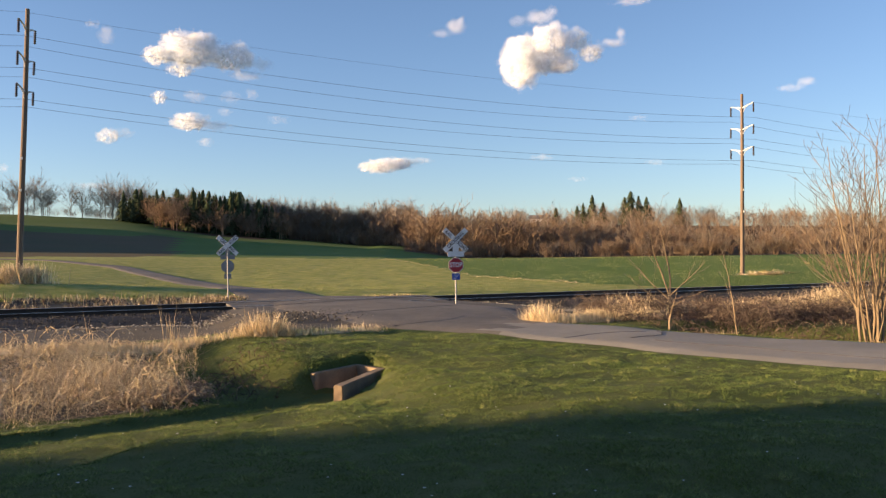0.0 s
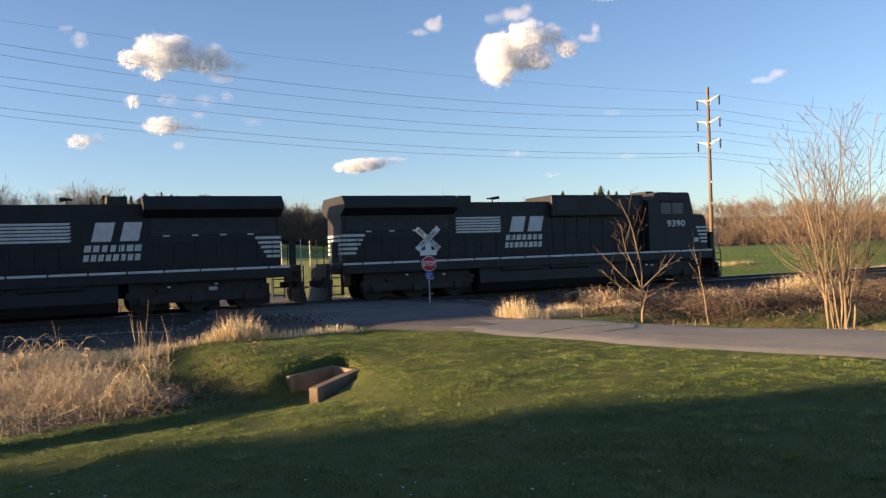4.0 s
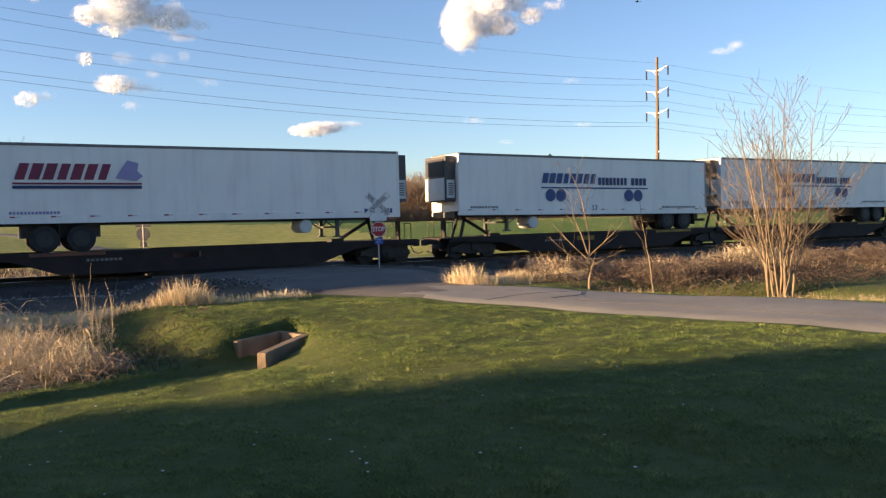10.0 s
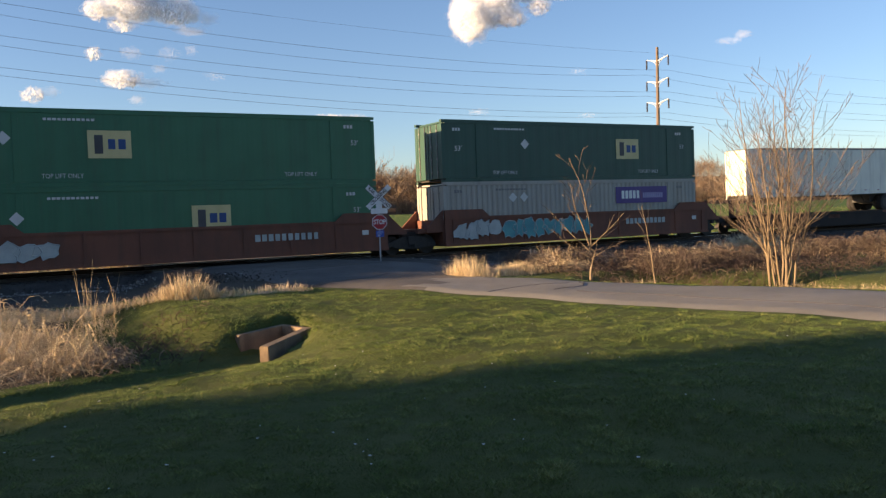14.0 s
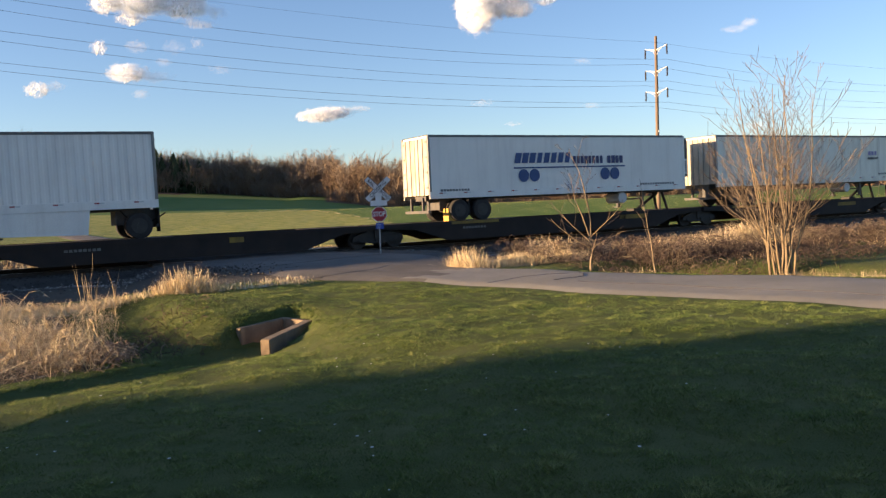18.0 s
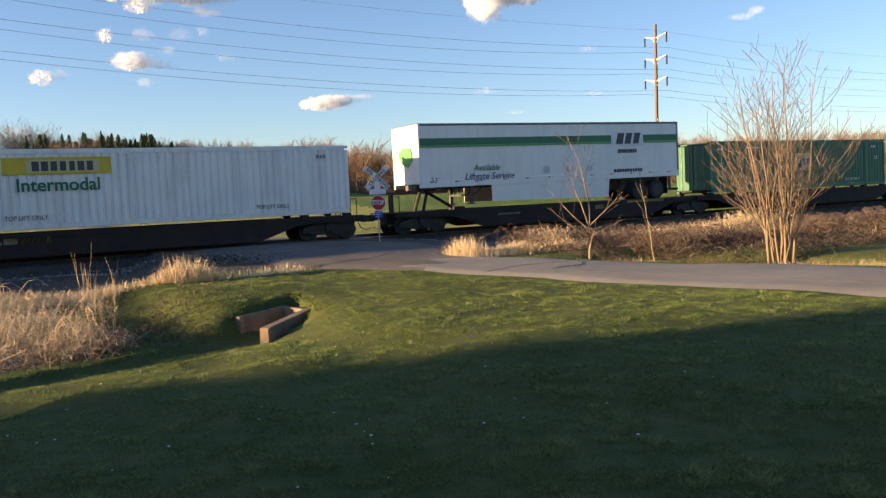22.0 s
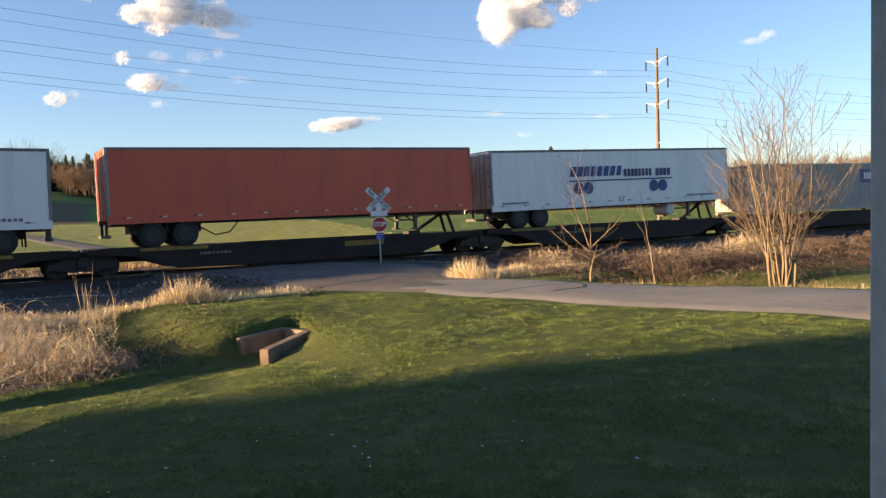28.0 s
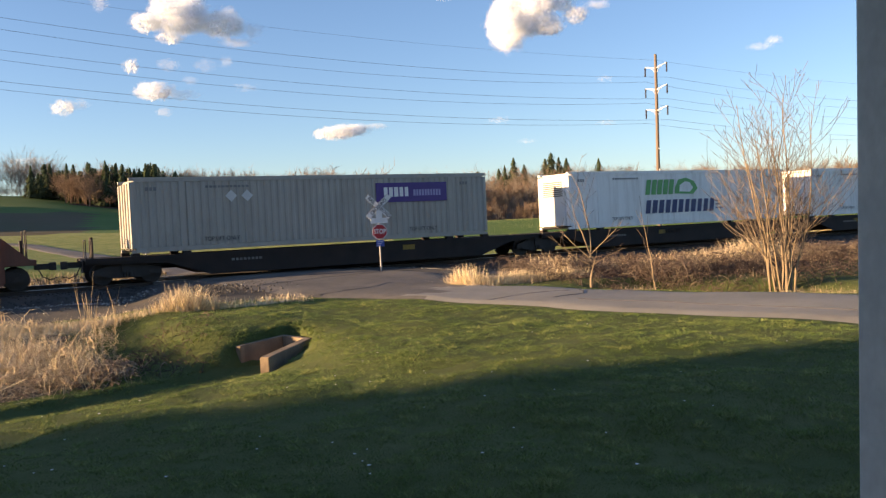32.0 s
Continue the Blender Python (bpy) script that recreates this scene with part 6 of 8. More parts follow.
def container(q, z, paint, label, left_end="door", smooth_side=False, group="containers on the train"):
    t = thing("shipping_container", label, "container", group)
    TRAIN.append((t, q, z, 0.0))
    key = paint.name
    pit = 0.285 if not smooth_side else 0.6
    dep = 0.036 if not smooth_side else 0.006
    panel = cached(f"side_{key}_{pit}", lambda: corrugated(CL - 0.3, CH - 0.36, pit, dep), paint)
    part("side_panel", panel, paint, t, m=pose(0, -1.275, 0.2))
    part("side_panel", panel, paint, t, m=pose(0, 1.275, 0.2, 0, 0, 180))
    post = cached(f"post_{key}", lambda: boxes((-0.08, 0.08, -0.09, 0.09, 0.17, CH - 0.17), bevel=0.015), paint)
    for x in (-CL / 2 + 0.08, CL / 2 - 0.08):
        for y in (-1.2, 1.2):
            part("corner_post", post, paint, t, m=pose(x, y, 0))
    rail = cached(f"rail_{key}", lambda: boxes((-CL / 2 + 0.17, CL / 2 - 0.17, -0.05, 0.05, -0.09, 0.09), bevel=0.01), paint)
    for y in (-1.245, 1.245):
        part("bottom_rail", rail, paint, t, m=pose(0, y, 0.10))
        part("top_rail", rail, paint, t, m=pose(0, y, CH - 0.08))
    mp = cached(f"midpost_{key}", lambda: boxes((-0.11, 0.11, -0.02, 0.02, 0.19, CH - 0.17), bevel=0.006), paint)
    for x in (-6.1, 6.1):
        for y in (-1.278, 1.278):
            part("lift_post", mp, paint, t, m=pose(x, y, 0))
    cast = cached(f"cast_{key}", lambda: boxes((-0.09, 0.09, -0.082, 0.082, -0.06, 0.06), bevel=0.012), paint)
    for x in (-CL / 2 + 0.09, CL / 2 - 0.09, -6.1, 6.1):
        for y in (-1.213, 1.213):
            for zz in (0.06, CH - 0.055):
                part("corner_casting", cast, paint, t, m=pose(x, y, zz))
    part("roof", cached(f"roof_{key}", lambda: boxes((-CL / 2 + 0.18, CL / 2 - 0.18, -1.19, 1.19, CH - 0.13, CH - 0.05)), paint), paint, t)
    part("floor", cached(f"floor_{key}", lambda: boxes((-CL / 2 + 0.17, CL / 2 - 0.17, -1.19, 1.19, 0.08, 0.16)), IRON), IRON, t)
    for way, kind in ((-1, left_end), (1, "front" if left_end == "door" else "door")):
        x = way * (CL / 2 - 0.05)
        if kind == "door":
            for y in (-0.57, 0.57):
                leaf = part("door", boxes((x - 0.03, x + 0.03, y - 0.54, y + 0.54, 0.18, CH - 0.18), bevel=0.01), paint, t)
                for yy in (y - 0.28, y + 0.28):
                    bm = bmesh.new()
                    tube(bm, [(x + way * 0.05, yy, 0.2), (x + way * 0.05, yy, CH - 0.2)], 0.02, 6)
                    for zz in (0.5, 1.1, 1.7, 2.4):
                        box(bm, min(x, x + way * 0.07), max(x, x + way * 0.07), yy - 0.05, yy + 0.05, zz - 0.04, zz + 0.04)
                    part("lock_rod", bm, TRAIL, leaf)
        else:
            part("end_panel", boxes((x - 0.02, x + 0.02, -1.1, 1.1, 0.18, CH - 0.18)), paint, t)
            for k in range(9):
                zz = 0.38 + 0.26 * k
                part("end_rib", boxes((min(x, x + way * 0.045), max(x, x + way * 0.045), -1.08, 1.08, zz - 0.06, zz + 0.06), bevel=0.02), paint, t)
    return t


def grey_decals(t, px, dx, tl_left=True):
    """Purple panel at px, a pair of pale diamonds at dx, small dark lines."""
    decal(t, "logo_panel", px, px + 3.6, 1.66, 2.52, PURPLE, y=-1.30)
    wordmark(t, "logo", px + 0.35, px + 1.65, 1.90, 2.32, 5, WHITE, y=-1.306)
    wordmark(t, "logo", px + 1.85, px + 3.3, 1.92, 2.2, 10, PALEP, y=-1.306)
    if dx is not None:
        diamond(t, dx, 2.12, 0.24, PALED, y=-1.295)
        diamond(t, dx + 0.66, 2.12, 0.24, PALED, y=-1.295)
    common_marks(t, DARKD)


def common_marks(t, mat):
    for x in (-4.6, 4.6):
        word(t, "TOP LIFT ONLY", x, 0.42, 0.24, mat, y=-1.30, squeeze=0.85)
    faint = FAINTD if mat is DARKD else mat
    wordmark(t, "stencil", -7.5, -7.05, 2.38, 2.52, 3, faint, y=-1.298)
    wordmark(t, "stencil", 6.6, 7.05, 2.38, 2.52, 3, faint, y=-1.298)
    wordmark(t, "stencil", -5.2, -3.4, 2.46, 2.55, 11, faint, y=-1.298)


def yellow_decals(t, px):
    decal(t, "logo_panel", px, px + 3.7, 1.98, 2.60, YELLOW, y=-1.30)
    decal(t, "logo_panel", px + 0.8, px + 3.3, 2.06, 2.5, CREAMD, y=-1.306)
    wordmark(t, "logo", px + 0.95, px + 3.1, 2.1, 2.45, 7, DARKD, y=-1.311)
    word(t, "Intermodal", px + 1.85, 1.58, 0.66, GREEND, y=-1.30, bold=0.012, squeeze=0.98)
    common_marks(t, DARKD)


def cream_decals(t, px, mat=PALED, dia=-4.5):
    decal(t, "logo_panel", px, px + 1.55, 1.08, 2.12, CREAMD, y=-1.30)
    wordmark(t, "logo", px + 0.15, px + 0.62, 1.25, 1.95, 1, DARKD, y=-1.306)
    wordmark(t, "logo", px + 0.66, px + 1.4, 1.42, 1.8, 2, BLUED, y=-1.306)
    diamond(t, dia, 1.8, 0.25, mat, y=-1.298)
    word(t, "53'", -7.2, 1.55, 0.34, mat, y=-1.30)
    word(t, "53'", 7.1, 1.75, 0.30, mat, y=-1.30)
    common_marks(t, mat)


# ---- trailers ----
def trailer(q, length, nose, paint, label, zl=5.0, zr=5.0, reefer=False, skirt=None, tank=False, ribs=0.0, rim=None, wheels=(5.2, 6.45), door=None, skirt_paint=None):
    """A road trailer on the deck. nose: +1 with its front towards the head of the train."""
    t = thing("semi_trailer", label, "trailer", "trailers on the train")
    TRAIN.append((t, q, DECK, 0.0))
    h2 = length / 2
    pitch = -math.degrees(math.atan2(zr - zl, length))
    top = (zl + zr) / 2 - DECK
    key = f"{paint.name}_{length}_{ribs}"
    body = part("body", boxes((-h2 + 0.05, h2 - 0.05, -1.26, 1.26, top - 2.72, top - 0.02)), paint, t, m=pose(0, 0, 0, 0, pitch, 0))
    side = cached(f"tside_{key}", lambda: corrugated(length - 0.16, 2.52, ribs or 1.22, 0.022 if ribs else 0.003), paint)
    part("side_panel", side, paint, body, m=pose(0, -1.288, top - 2.62))
    part("side_panel", side, paint, body, m=pose(0, 1.288, top - 2.62, 0, 0, 180))
    for sy in (-1, 1):
        part("top_rail", boxes((-h2, h2, sy * 1.27 - 0.035, sy * 1.27 + 0.035, top - 0.10, top), bevel=0.01), TOPRAIL, body)
        part("bottom_rail", boxes((-h2, h2, sy * 1.28 - 0.035, sy * 1.28 + 0.035, top - 2.92, top - 2.60), bevel=0.01), paint, body)
    n = int(length / 1.25)
    for k in range(n):
        xx = -h2 + 0.5 + k * (length - 1.4) / (n - 1)
        part("reflector", boxes((xx, xx + 0.17, -1.324, -1.316, top - 2.70, top - 2.65)), REFLRED, body)
        part("reflector", boxes((xx + 0.18, xx + 0.35, -1.324, -1.316, top - 2.70, top - 2.65)), PALED, body)
    part("roof", boxes((-h2 + 0.04, h2 - 0.04, -1.23, 1.23, top - 0.02, top + 0.015)), TDARK, body)
    for way in (-1, 1):
        part("corner_post", boxes((min(way * h2, way * (h2 - 0.11)), max(way * h2, way * (h2 - 0.11)), -1.312, -1.2, top - 2.9, top), bevel=0.012), paint if way == nose else TRAIL, body)
        part("corner_post", boxes((min(way * h2, way * (h2 - 0.11)), max(way * h2, way * (h2 - 0.11)), 1.2, 1.312, top - 2.9, top), bevel=0.012), paint if way == nose else TRAIL, body)
    # rear doors
    xr = -nose * (h2 - 0.03)
    for y in (-0.61, 0.61):
        leaf = part("rear_door", boxes((xr - 0.03, xr + 0.03, y - 0.58, y + 0.58, top - 2.75, top - 0.12), bevel=0.01), door or (TDOOR if paint is not TORANGE else paint), body)
        bm = bmesh.new()
        for yy in (y - 0.2, y + 0.25):
            tube(bm, [(xr - nose * 0.05, yy, top - 2.75), (xr - nose * 0.05, yy, top - 0.12)], 0.018, 6)
        part("lock_rod", bm, TRAIL, leaf)
        bm = bmesh.new()
        for k in range(4):
            zz = top - 2.4 + 0.7 * k
            yo = y + (0.5 if y > 0 else -0.5)
            box(bm, min(xr, xr - nose * 0.06), max(xr, xr - nose * 0.06), yo - 0.1, yo + 0.1, zz - 0.05, zz + 0.05)
        part("hinge", bm, TRAIL, leaf)
    # underride guard
    bm = boxes((xr - 0.06, xr + 0.06, -1.15, 1.15, 0.42, 0.55), (xr - 0.05, xr + 0.05, -0.62, -0.52, 0.5, top - 2.85), (xr - 0.05, xr + 0.05, 0.52, 0.62, 0.5, top - 2.85))
    part("rear_guard", bm, TDARK, t)
    # floor frame, landing gear
    part("floor_frame", boxes((-h2 + 0.2, h2 - 0.2, -0.55, 0.55, top - 3.0, top - 2.74)), TDARK, body)
    lx = nose * (h2 - 2.9)
    for y in (-0.95, 0.95):
        bm = boxes((lx - 0.07, lx + 0.07, y - 0.07, y + 0.07, 0.28, top - 2.75), (lx - 0.16, lx + 0.16, y - 0.13, y + 0.13, 0.22, 0.28))
        tube(bm, [(lx - nose * 0.9, y, top - 2.8), (lx, y, 0.55)], 0.03, 5)
        tube(bm, [(lx + nose * 0.5, y, top - 2.8), (lx, y, 0.6)], 0.025, 5)
        part("landing_leg", bm, TDARK, t)
    part("leg_brace", boxes((lx - 0.05, lx + 0.05, -0.95, 0.95, 0.62, 0.7)), TDARK, t)
    # bogie
    def tyre_bm():
        return round_x(bmesh.new(), 0, 0, [(-0.28, 0.36), (-0.27, 0.48), (-0.23, 0.505), (-0.04, 0.505), (0.0, 0.47), (0.04, 0.505), (0.23, 0.505), (0.27, 0.48), (0.28, 0.36)], 24)
    def rim_bm():
        return round_x(bmesh.new(), 0, 0, [(-0.285, 0.30), (-0.27, 0.30), (-0.20, 0.27), (-0.20, 0.12), (-0.31, 0.11), (-0.31, 0.0)], 20)
    scale = length / 16.15
    wx = [-nose * h2 * w / 8.075 for w in wheels] if length > 10 else [-nose * (h2 - 0.75)]
    part("bogie_frame", boxes((min(wx) - 0.75, max(wx) + 0.75, -0.62, 0.62, 0.55, top - 2.95)), TDARK, t)
    for x in wx:
        part("axle", round_x(bmesh.new(), x, 0.505, [(-0.8, 0.07), (0.8, 0.07)], 8), TDARK, t)
        for sy in (-1, 1):
            w = part("wheel", cached("tyre", tyre_bm, TYRE), TYRE, t, m=pose(x, sy * 0.97, 0.505, 0, 0, 0 if sy < 0 else 180))
            rm = rim or RIMD
            part("rim", cached(f"rim_{rm.name}", rim_bm, rm), rm, w)
    mx = wx[0] - nose * 0.75 if nose > 0 else max(wx) + 0.75
    for y in (-0.95, 0.95):
        part("mud_flap", boxes((mx - 0.015, mx + 0.015, y - 0.3, y + 0.3, 0.25, top - 2.92)), TYRE, t)
    if skirt:
        part("side_skirt", prism(bmesh.new(), [(skirt[0], 0.12 + 0.2), (skirt[1] - 0.1, 0.05 + 0.2), (skirt[1], top - 2.9), (skirt[0], top - 2.9)], -1.29, -1.27), skirt_paint or TWHITE, t)
        part("side_skirt", prism(bmesh.new(), [(skirt[0], 0.32), (skirt[1] - 0.1, 0.25), (skirt[1], top - 2.9), (skirt[0], top - 2.9)], 1.27, 1.29), skirt_paint or TWHITE, t)
    if tank:
        tx = nose * (h2 - 4.4)
        bm = bmesh.new()
        round_x(bm, tx, top - 3.25, [(-1.15, 0.22), (-1.12, 0.29), (-0.1, 0.29), (-0.07, 0.22)], 18)
        part("fuel_tank", bm, PALED, t)
        part("tank_strap", boxes((tx - 0.31, tx + 0.31, -0.9, -0.84, top - 3.0, top - 2.88)), TDARK, t)
    else:
        bm = bmesh.new()
        tube(bm, [(-nose * 2.9, -0.7, top - 2.95), (-nose * 3.3, -0.7, top - 3.4), (-nose * 3.9, -0.7, top - 3.5), (-nose * 4.6, -0.7, top - 3.1)], 0.03, 5)
        part("air_hose", bm, HOSE, t)
    xn = nose * h2
    if reefer:
        r0, r1 = xn, xn + nose * 0.52
        unit = part("cooling_unit", boxes((min(r0, r1), max(r0, r1), -1.0, 1.0, top - 2.25, top - 0.12), bevel=0.05), TDARK, body, "dark front-mounted cooling unit")
        part("unit_cover", boxes((min(r1, r1 + nose * 0.05), max(r1, r1 + nose * 0.05), -0.9, 0.9, top - 2.2, top - 1.15), bevel=0.02), PALED, unit)
        part("unit_side", boxes((min(r0, r1) + 0.05, max(r0, r1) - 0.05, -1.012, -1.002, top - 2.1, top - 1.25)), PALED, unit)
        for k in range(6):
            zz = top - 1.95 + 0.1 * k
            part("louvre", boxes((min(r0, r1) + 0.14, max(r0, r1) - 0.12, -1.02, -1.013, zz, zz + 0.05)), TDARK, unit)
        part("grille", boxes((min(r1, r1 + nose * 0.04), max(r1, r1 + nose * 0.04), -0.85, 0.85, top - 1.05, top - 0.25), bevel=0.02), LOCOGREY, unit)
    return t, body, top


def shipper_decals(body, top):
    """Blue name with an underline, two pairs of dots, small lines."""
    z = top - DECK * 0 - 5.0 + DECK
    b = top - 3.98
    wordmark(body, "logo", -3.35, 0.1, b + 2.62, b + 3.12, 8, BLUED, y=-1.318, skew=0.12)
    wordmark(body, "logo", 0.25, 2.25, b + 2.56, b + 2.94, 8, NAVY, y=-1.318)
    wordmark(body, "logo", 2.5, 3.6, b + 2.56, b + 2.94, 4, NAVY, y=-1.318)
    decal(body, "logo_line", -3.35, 3.7, b + 2.36, b + 2.43, BLUED, y=-1.318)
    for x in (-2.78, -2.13, 2.35, 3.0):
        spot(body, x, b + 2.02, 0.31, BLUED, y=-1.318)
    word(body, "53'", 0.05, b + 1.38, 0.36, NAVY, y=-1.318)
    wordmark(body, "writing_bar", 4.7, 7.2, b + 1.36, b + 1.47, 14, FAINTD, y=-1.318)
    wordmark(body, "writing_bar", -7.5, -5.9, b + 1.38, b + 1.48, 10, FAINTD, y=-1.318)


# ---- locomotives ----
def locomotive(q, f, number, label):
    """A six-axle road diesel; f: +1 with its cab leading."""
    t = thing("locomotive", label, "locomotive", "locomotives")
    TRAIN.append((t, q, 0.0, 0.0))

    def bx(x0, x1, y0, y1, z0, z1, bevel=0.0):
        return boxes((min(f * x0, f * x1), max(f * x0, f * x1), y0, y1, z0, z1), bevel=bevel)

    def pr(poly, y0, y1):
        return prism(bmesh.new(), [(f * x, z) for x, z in poly], y0, y1)
    part("underframe", bx(-10.3, 10.3, -1.5, 1.5, 1.22, 1.70, 0.02), LOCOBLACK, t)
    part("frame_web", bx(-9.6, 9.6, -0.4, 0.4, 0.7, 1.25), LOCOBLACK, t)
    part("sill_stripe", bx(-10.3, 10.3, -1.506, -1.501, 1.60, 1.69), LOCOWHITE, t, "thin white sill stripe")
    for k in range(-7, 9):
        part("stripe_gap", bx(k * 1.35, k * 1.35 + 0.06, -1.51, -1.507, 1.58, 1.70), LOCOBLACK, t)
    # long hood
    part("long_hood", bx(-10.1, 6.05, -0.92, 0.92, 1.70, 4.28, 0.04), LOCOBLACK, t)
    rad = bmesh.new()
    prism(rad, [(-1.5, 4.02), (-1.5, 4.22), (-1.2, 4.56), (1.2, 4.56), (1.5, 4.22), (1.5, 4.02), (0.92, 3.72), (-0.92, 3.72)], f * -10.15, f * -4.7, "x")
    part("radiator", rad, LOCOBLACK, t, "overhanging radiator housing")
    part("radiator_grille", bx(-9.9, -5.0, -0.95, -0.925, 3.05, 3.7), LOCOGREY, t)
    part("exhaust_stack", bx(-4.25, -3.5, -0.45, 0.45, 4.26, 4.62, 0.03), IRON, t)
    horn = bmesh.new()
    tube(horn, [(f * -2.1, 0, 4.26), (f * -2.1, 0, 4.5)], 0.03, 6)
    for y in (-0.2, 0.0, 0.2):
        tube(horn, [(f * -2.3, y, 4.52), (f * -1.85, y, 4.54)], [0.03, 0.075], 8)
    part("horn", horn, IRON, t)
    part("blower_housing", bx(0.5, 6.05, -1.2, 1.2, 3.55, 4.58, 0.05), LOCOBLACK, t)
    for x0, x1 in ((0.75, 1.95), (4.3, 4.9), (5.1, 5.75)):
        part("intake_grille", bx(x0, x1, -1.215, -1.2, 3.85, 4.42), LOCOGREY, t)
    # hood doors
    for k in range(13):
        x0 = -9.9 + k * 0.82
        part("hood_door", bx(x0, x0 + 0.76, -0.945, -0.92, 1.85, 2.95, 0.008), LOCOBLACK, t)
        part("latch", bx(x0 + 0.66, x0 + 0.71, -0.965, -0.945, 2.35, 2.45), IRON, t)
    for k in range(7):
        x0 = 0.6 + k * 0.76
        part("hood_door", bx(x0, x0 + 0.70, -0.945, -0.92, 1.85, 3.45, 0.008), LOCOBLACK, t)
    for k in range(6):
        part("builder_plate", bx(-9.0 + 1.1 * k, -8.75 + 1.1 * k, -0.95, -0.925, 3.0, 3.06), PALED, t)
    # cab and nose
    cab = bmesh.new()
    prism(cab, [(f * 6.1, 1.70), (f * 6.1, 4.30), (f * 6.5, 4.42), (f * 6.6, 4.66), (f * 8.80, 4.68), (f * 8.88, 4.60), (f * 9.12, 3.58), (f * 9.12, 1.70)], -1.5, 1.5)
    bmesh.ops.bevel(cab, geom=cab.edges[:], offset=0.03, segments=2, affect="EDGES")
    cabo = part("cab", cab, LOCOBLACK, t)
    for x0, x1 in ((6.95, 7.6), (7.68, 8.4)):
        w = part("side_window", bx(x0, x1, -1.512, -1.5, 3.56, 4.14, 0.01), CABGLASS, cabo)
        w2 = part("side_window", bx(x0, x1, 1.5, 1.512, 3.56, 4.14, 0.01), CABGLASS, cabo)
    part("awning", bx(6.9, 8.5, -1.62, -1.5, 4.2, 4.24), LOCOBLACK, cabo)
    for y in (-1.05, -0.38, 0.38, 1.05):
        bm = bmesh.new()
        prism(bm, [(f * 8.935, 4.40), (f * 9.102, 3.69), (f * 9.122, 3.69), (f * 8.955, 4.40)], y - 0.28, y + 0.28)
        part("windscreen", bm, CABGLASS, cabo)
    part("roof_unit", bx(6.75, 7.3, -0.6, 0.6, 4.66, 4.80, 0.03), LOCOBLACK, cabo)
    part("roof_unit", bx(7.75, 8.6, -0.5, 0.5, 4.66, 4.78, 0.03), LOCOBLACK, cabo)
    for x in (6.5, 8.3):
        bm = bmesh.new()
        tube(bm, [(f * x, 0.3, 4.7), (f * x, 0.3, 4.95)], 0.015, 5)
        part("aerial", bm, IRON, cabo)
    nose = bmesh.new()
    prism(nose, [(f * 9.10, 1.70), (f * 9.10, 3.60), (f * 10.12, 3.52), (f * 10.27, 3.22), (f * 10.32, 1.70)], -1.2, 1.2)
    bmesh.ops.bevel(nose, geom=nose.edges[:], offset=0.05, segments=2, affect="EDGES")
    noseo = part("nose", nose, LOCOBLACK, t)
    for k in range(5):
        z = 2.05 + 0.19 * k
        part("nose_stripe", bx(10.3 if k < 4 else 10.29, 10.335, -0.9, 0.9, z, z + 0.1), LOCOWHITE, noseo)
        part("nose_stripe", bx(9.82 - 0.075 * k - (0.25 if f < 0 else 0), 10.26, -1.21, -1.202, z, z + 0.1), LOCOWHITE, noseo)
        x0 = -10.12
        part("hood_stripe", bx(x0, x0 + 0.62 + 0.11 * k, -0.955, -0.947, z, z + 0.11), LOCOWHITE, t)
        part("hood_stripe", bx(-10.13, -10.105, -0.85, 0.85, z, z + 0.11), LOCOWHITE, t)
    part("nose_badge", bx(9.2, 9.66, -1.21, -1.202, 2.1, 2.32), LOCOWHITE, noseo)
    part("headlight", bx(10.3, 10.36, -0.25, 0.25, 3.02, 3.16, 0.02), PALED, noseo)
    # lettering
    word(cabo, number, f * 7.9, 3.06, 0.44, LOCOWHITE, y=-1.503, bold=0.010, squeeze=1.40)
    cx = -2.2
    for k in range(6):
        z = 2.86 + 0.128 * k
        decal(t, "logo_stripe", min(f * (cx - 2.45), f * (cx + 0.05)) if f > 0 else f * (cx - 0.05) - 2.5, (min(f * (cx - 2.45), f * (cx + 0.05)) if f > 0 else f * (cx - 0.05) - 2.5) + 2.35 - 0.12 * (5 - k) * 0 - 0.09 * k * 0, z, z + 0.085, LOCOWHITE, y=-0.948, skew=0.09)
    x0 = cx + 0.3 if f > 0 else f * (cx - 0.5)
    wordmark(t, "logo", x0, x0 + 2.0, 2.86, 3.58, 2, LOCOWHITE, y=-0.948, skew=0.18)
    wordmark(t, "logo", x0 - 0.15, x0 + 1.95, 2.47, 2.72, 7, LOCOWHITE, y=-0.948, skew=0.05)
    wordmark(t, "logo", x0 - 0.2, x0 + 1.9, 2.12, 2.37, 8, LOCOWHITE, y=-0.948, skew=0.05)
    # below the frame
    tank = bmesh.new()
    prism(tank, [(-1.35, 1.3), (-1.40, 0.55), (-1.15, 0.17), (1.15, 0.17), (1.40, 0.55), (1.40, 1.3)], f * -3.7, f * 3.7, "x")
    part("fuel_tank", tank, LOCOBLACK, t)
    for x0 in (-2.6, 0.1):
        part("air_reservoir", bx(x0, x0 + 2.3, -1.45, -1.2, 1.02, 1.32, 0.1), LOCOBLACK, t)
    for x0, z0 in ((5.0, 1.02), (5.9, 0.98), (6.25, 0.95), (8.0, 1.1), (8.9, 1.16), (9.3, 1.14), (-5.6, 1.0), (-7.4, 1.05)):
        part("pale_fitting", bx(x0, x0 + 0.12, -1.42, -1.33, z0, z0 + 0.07, 0.01), PALED, t)
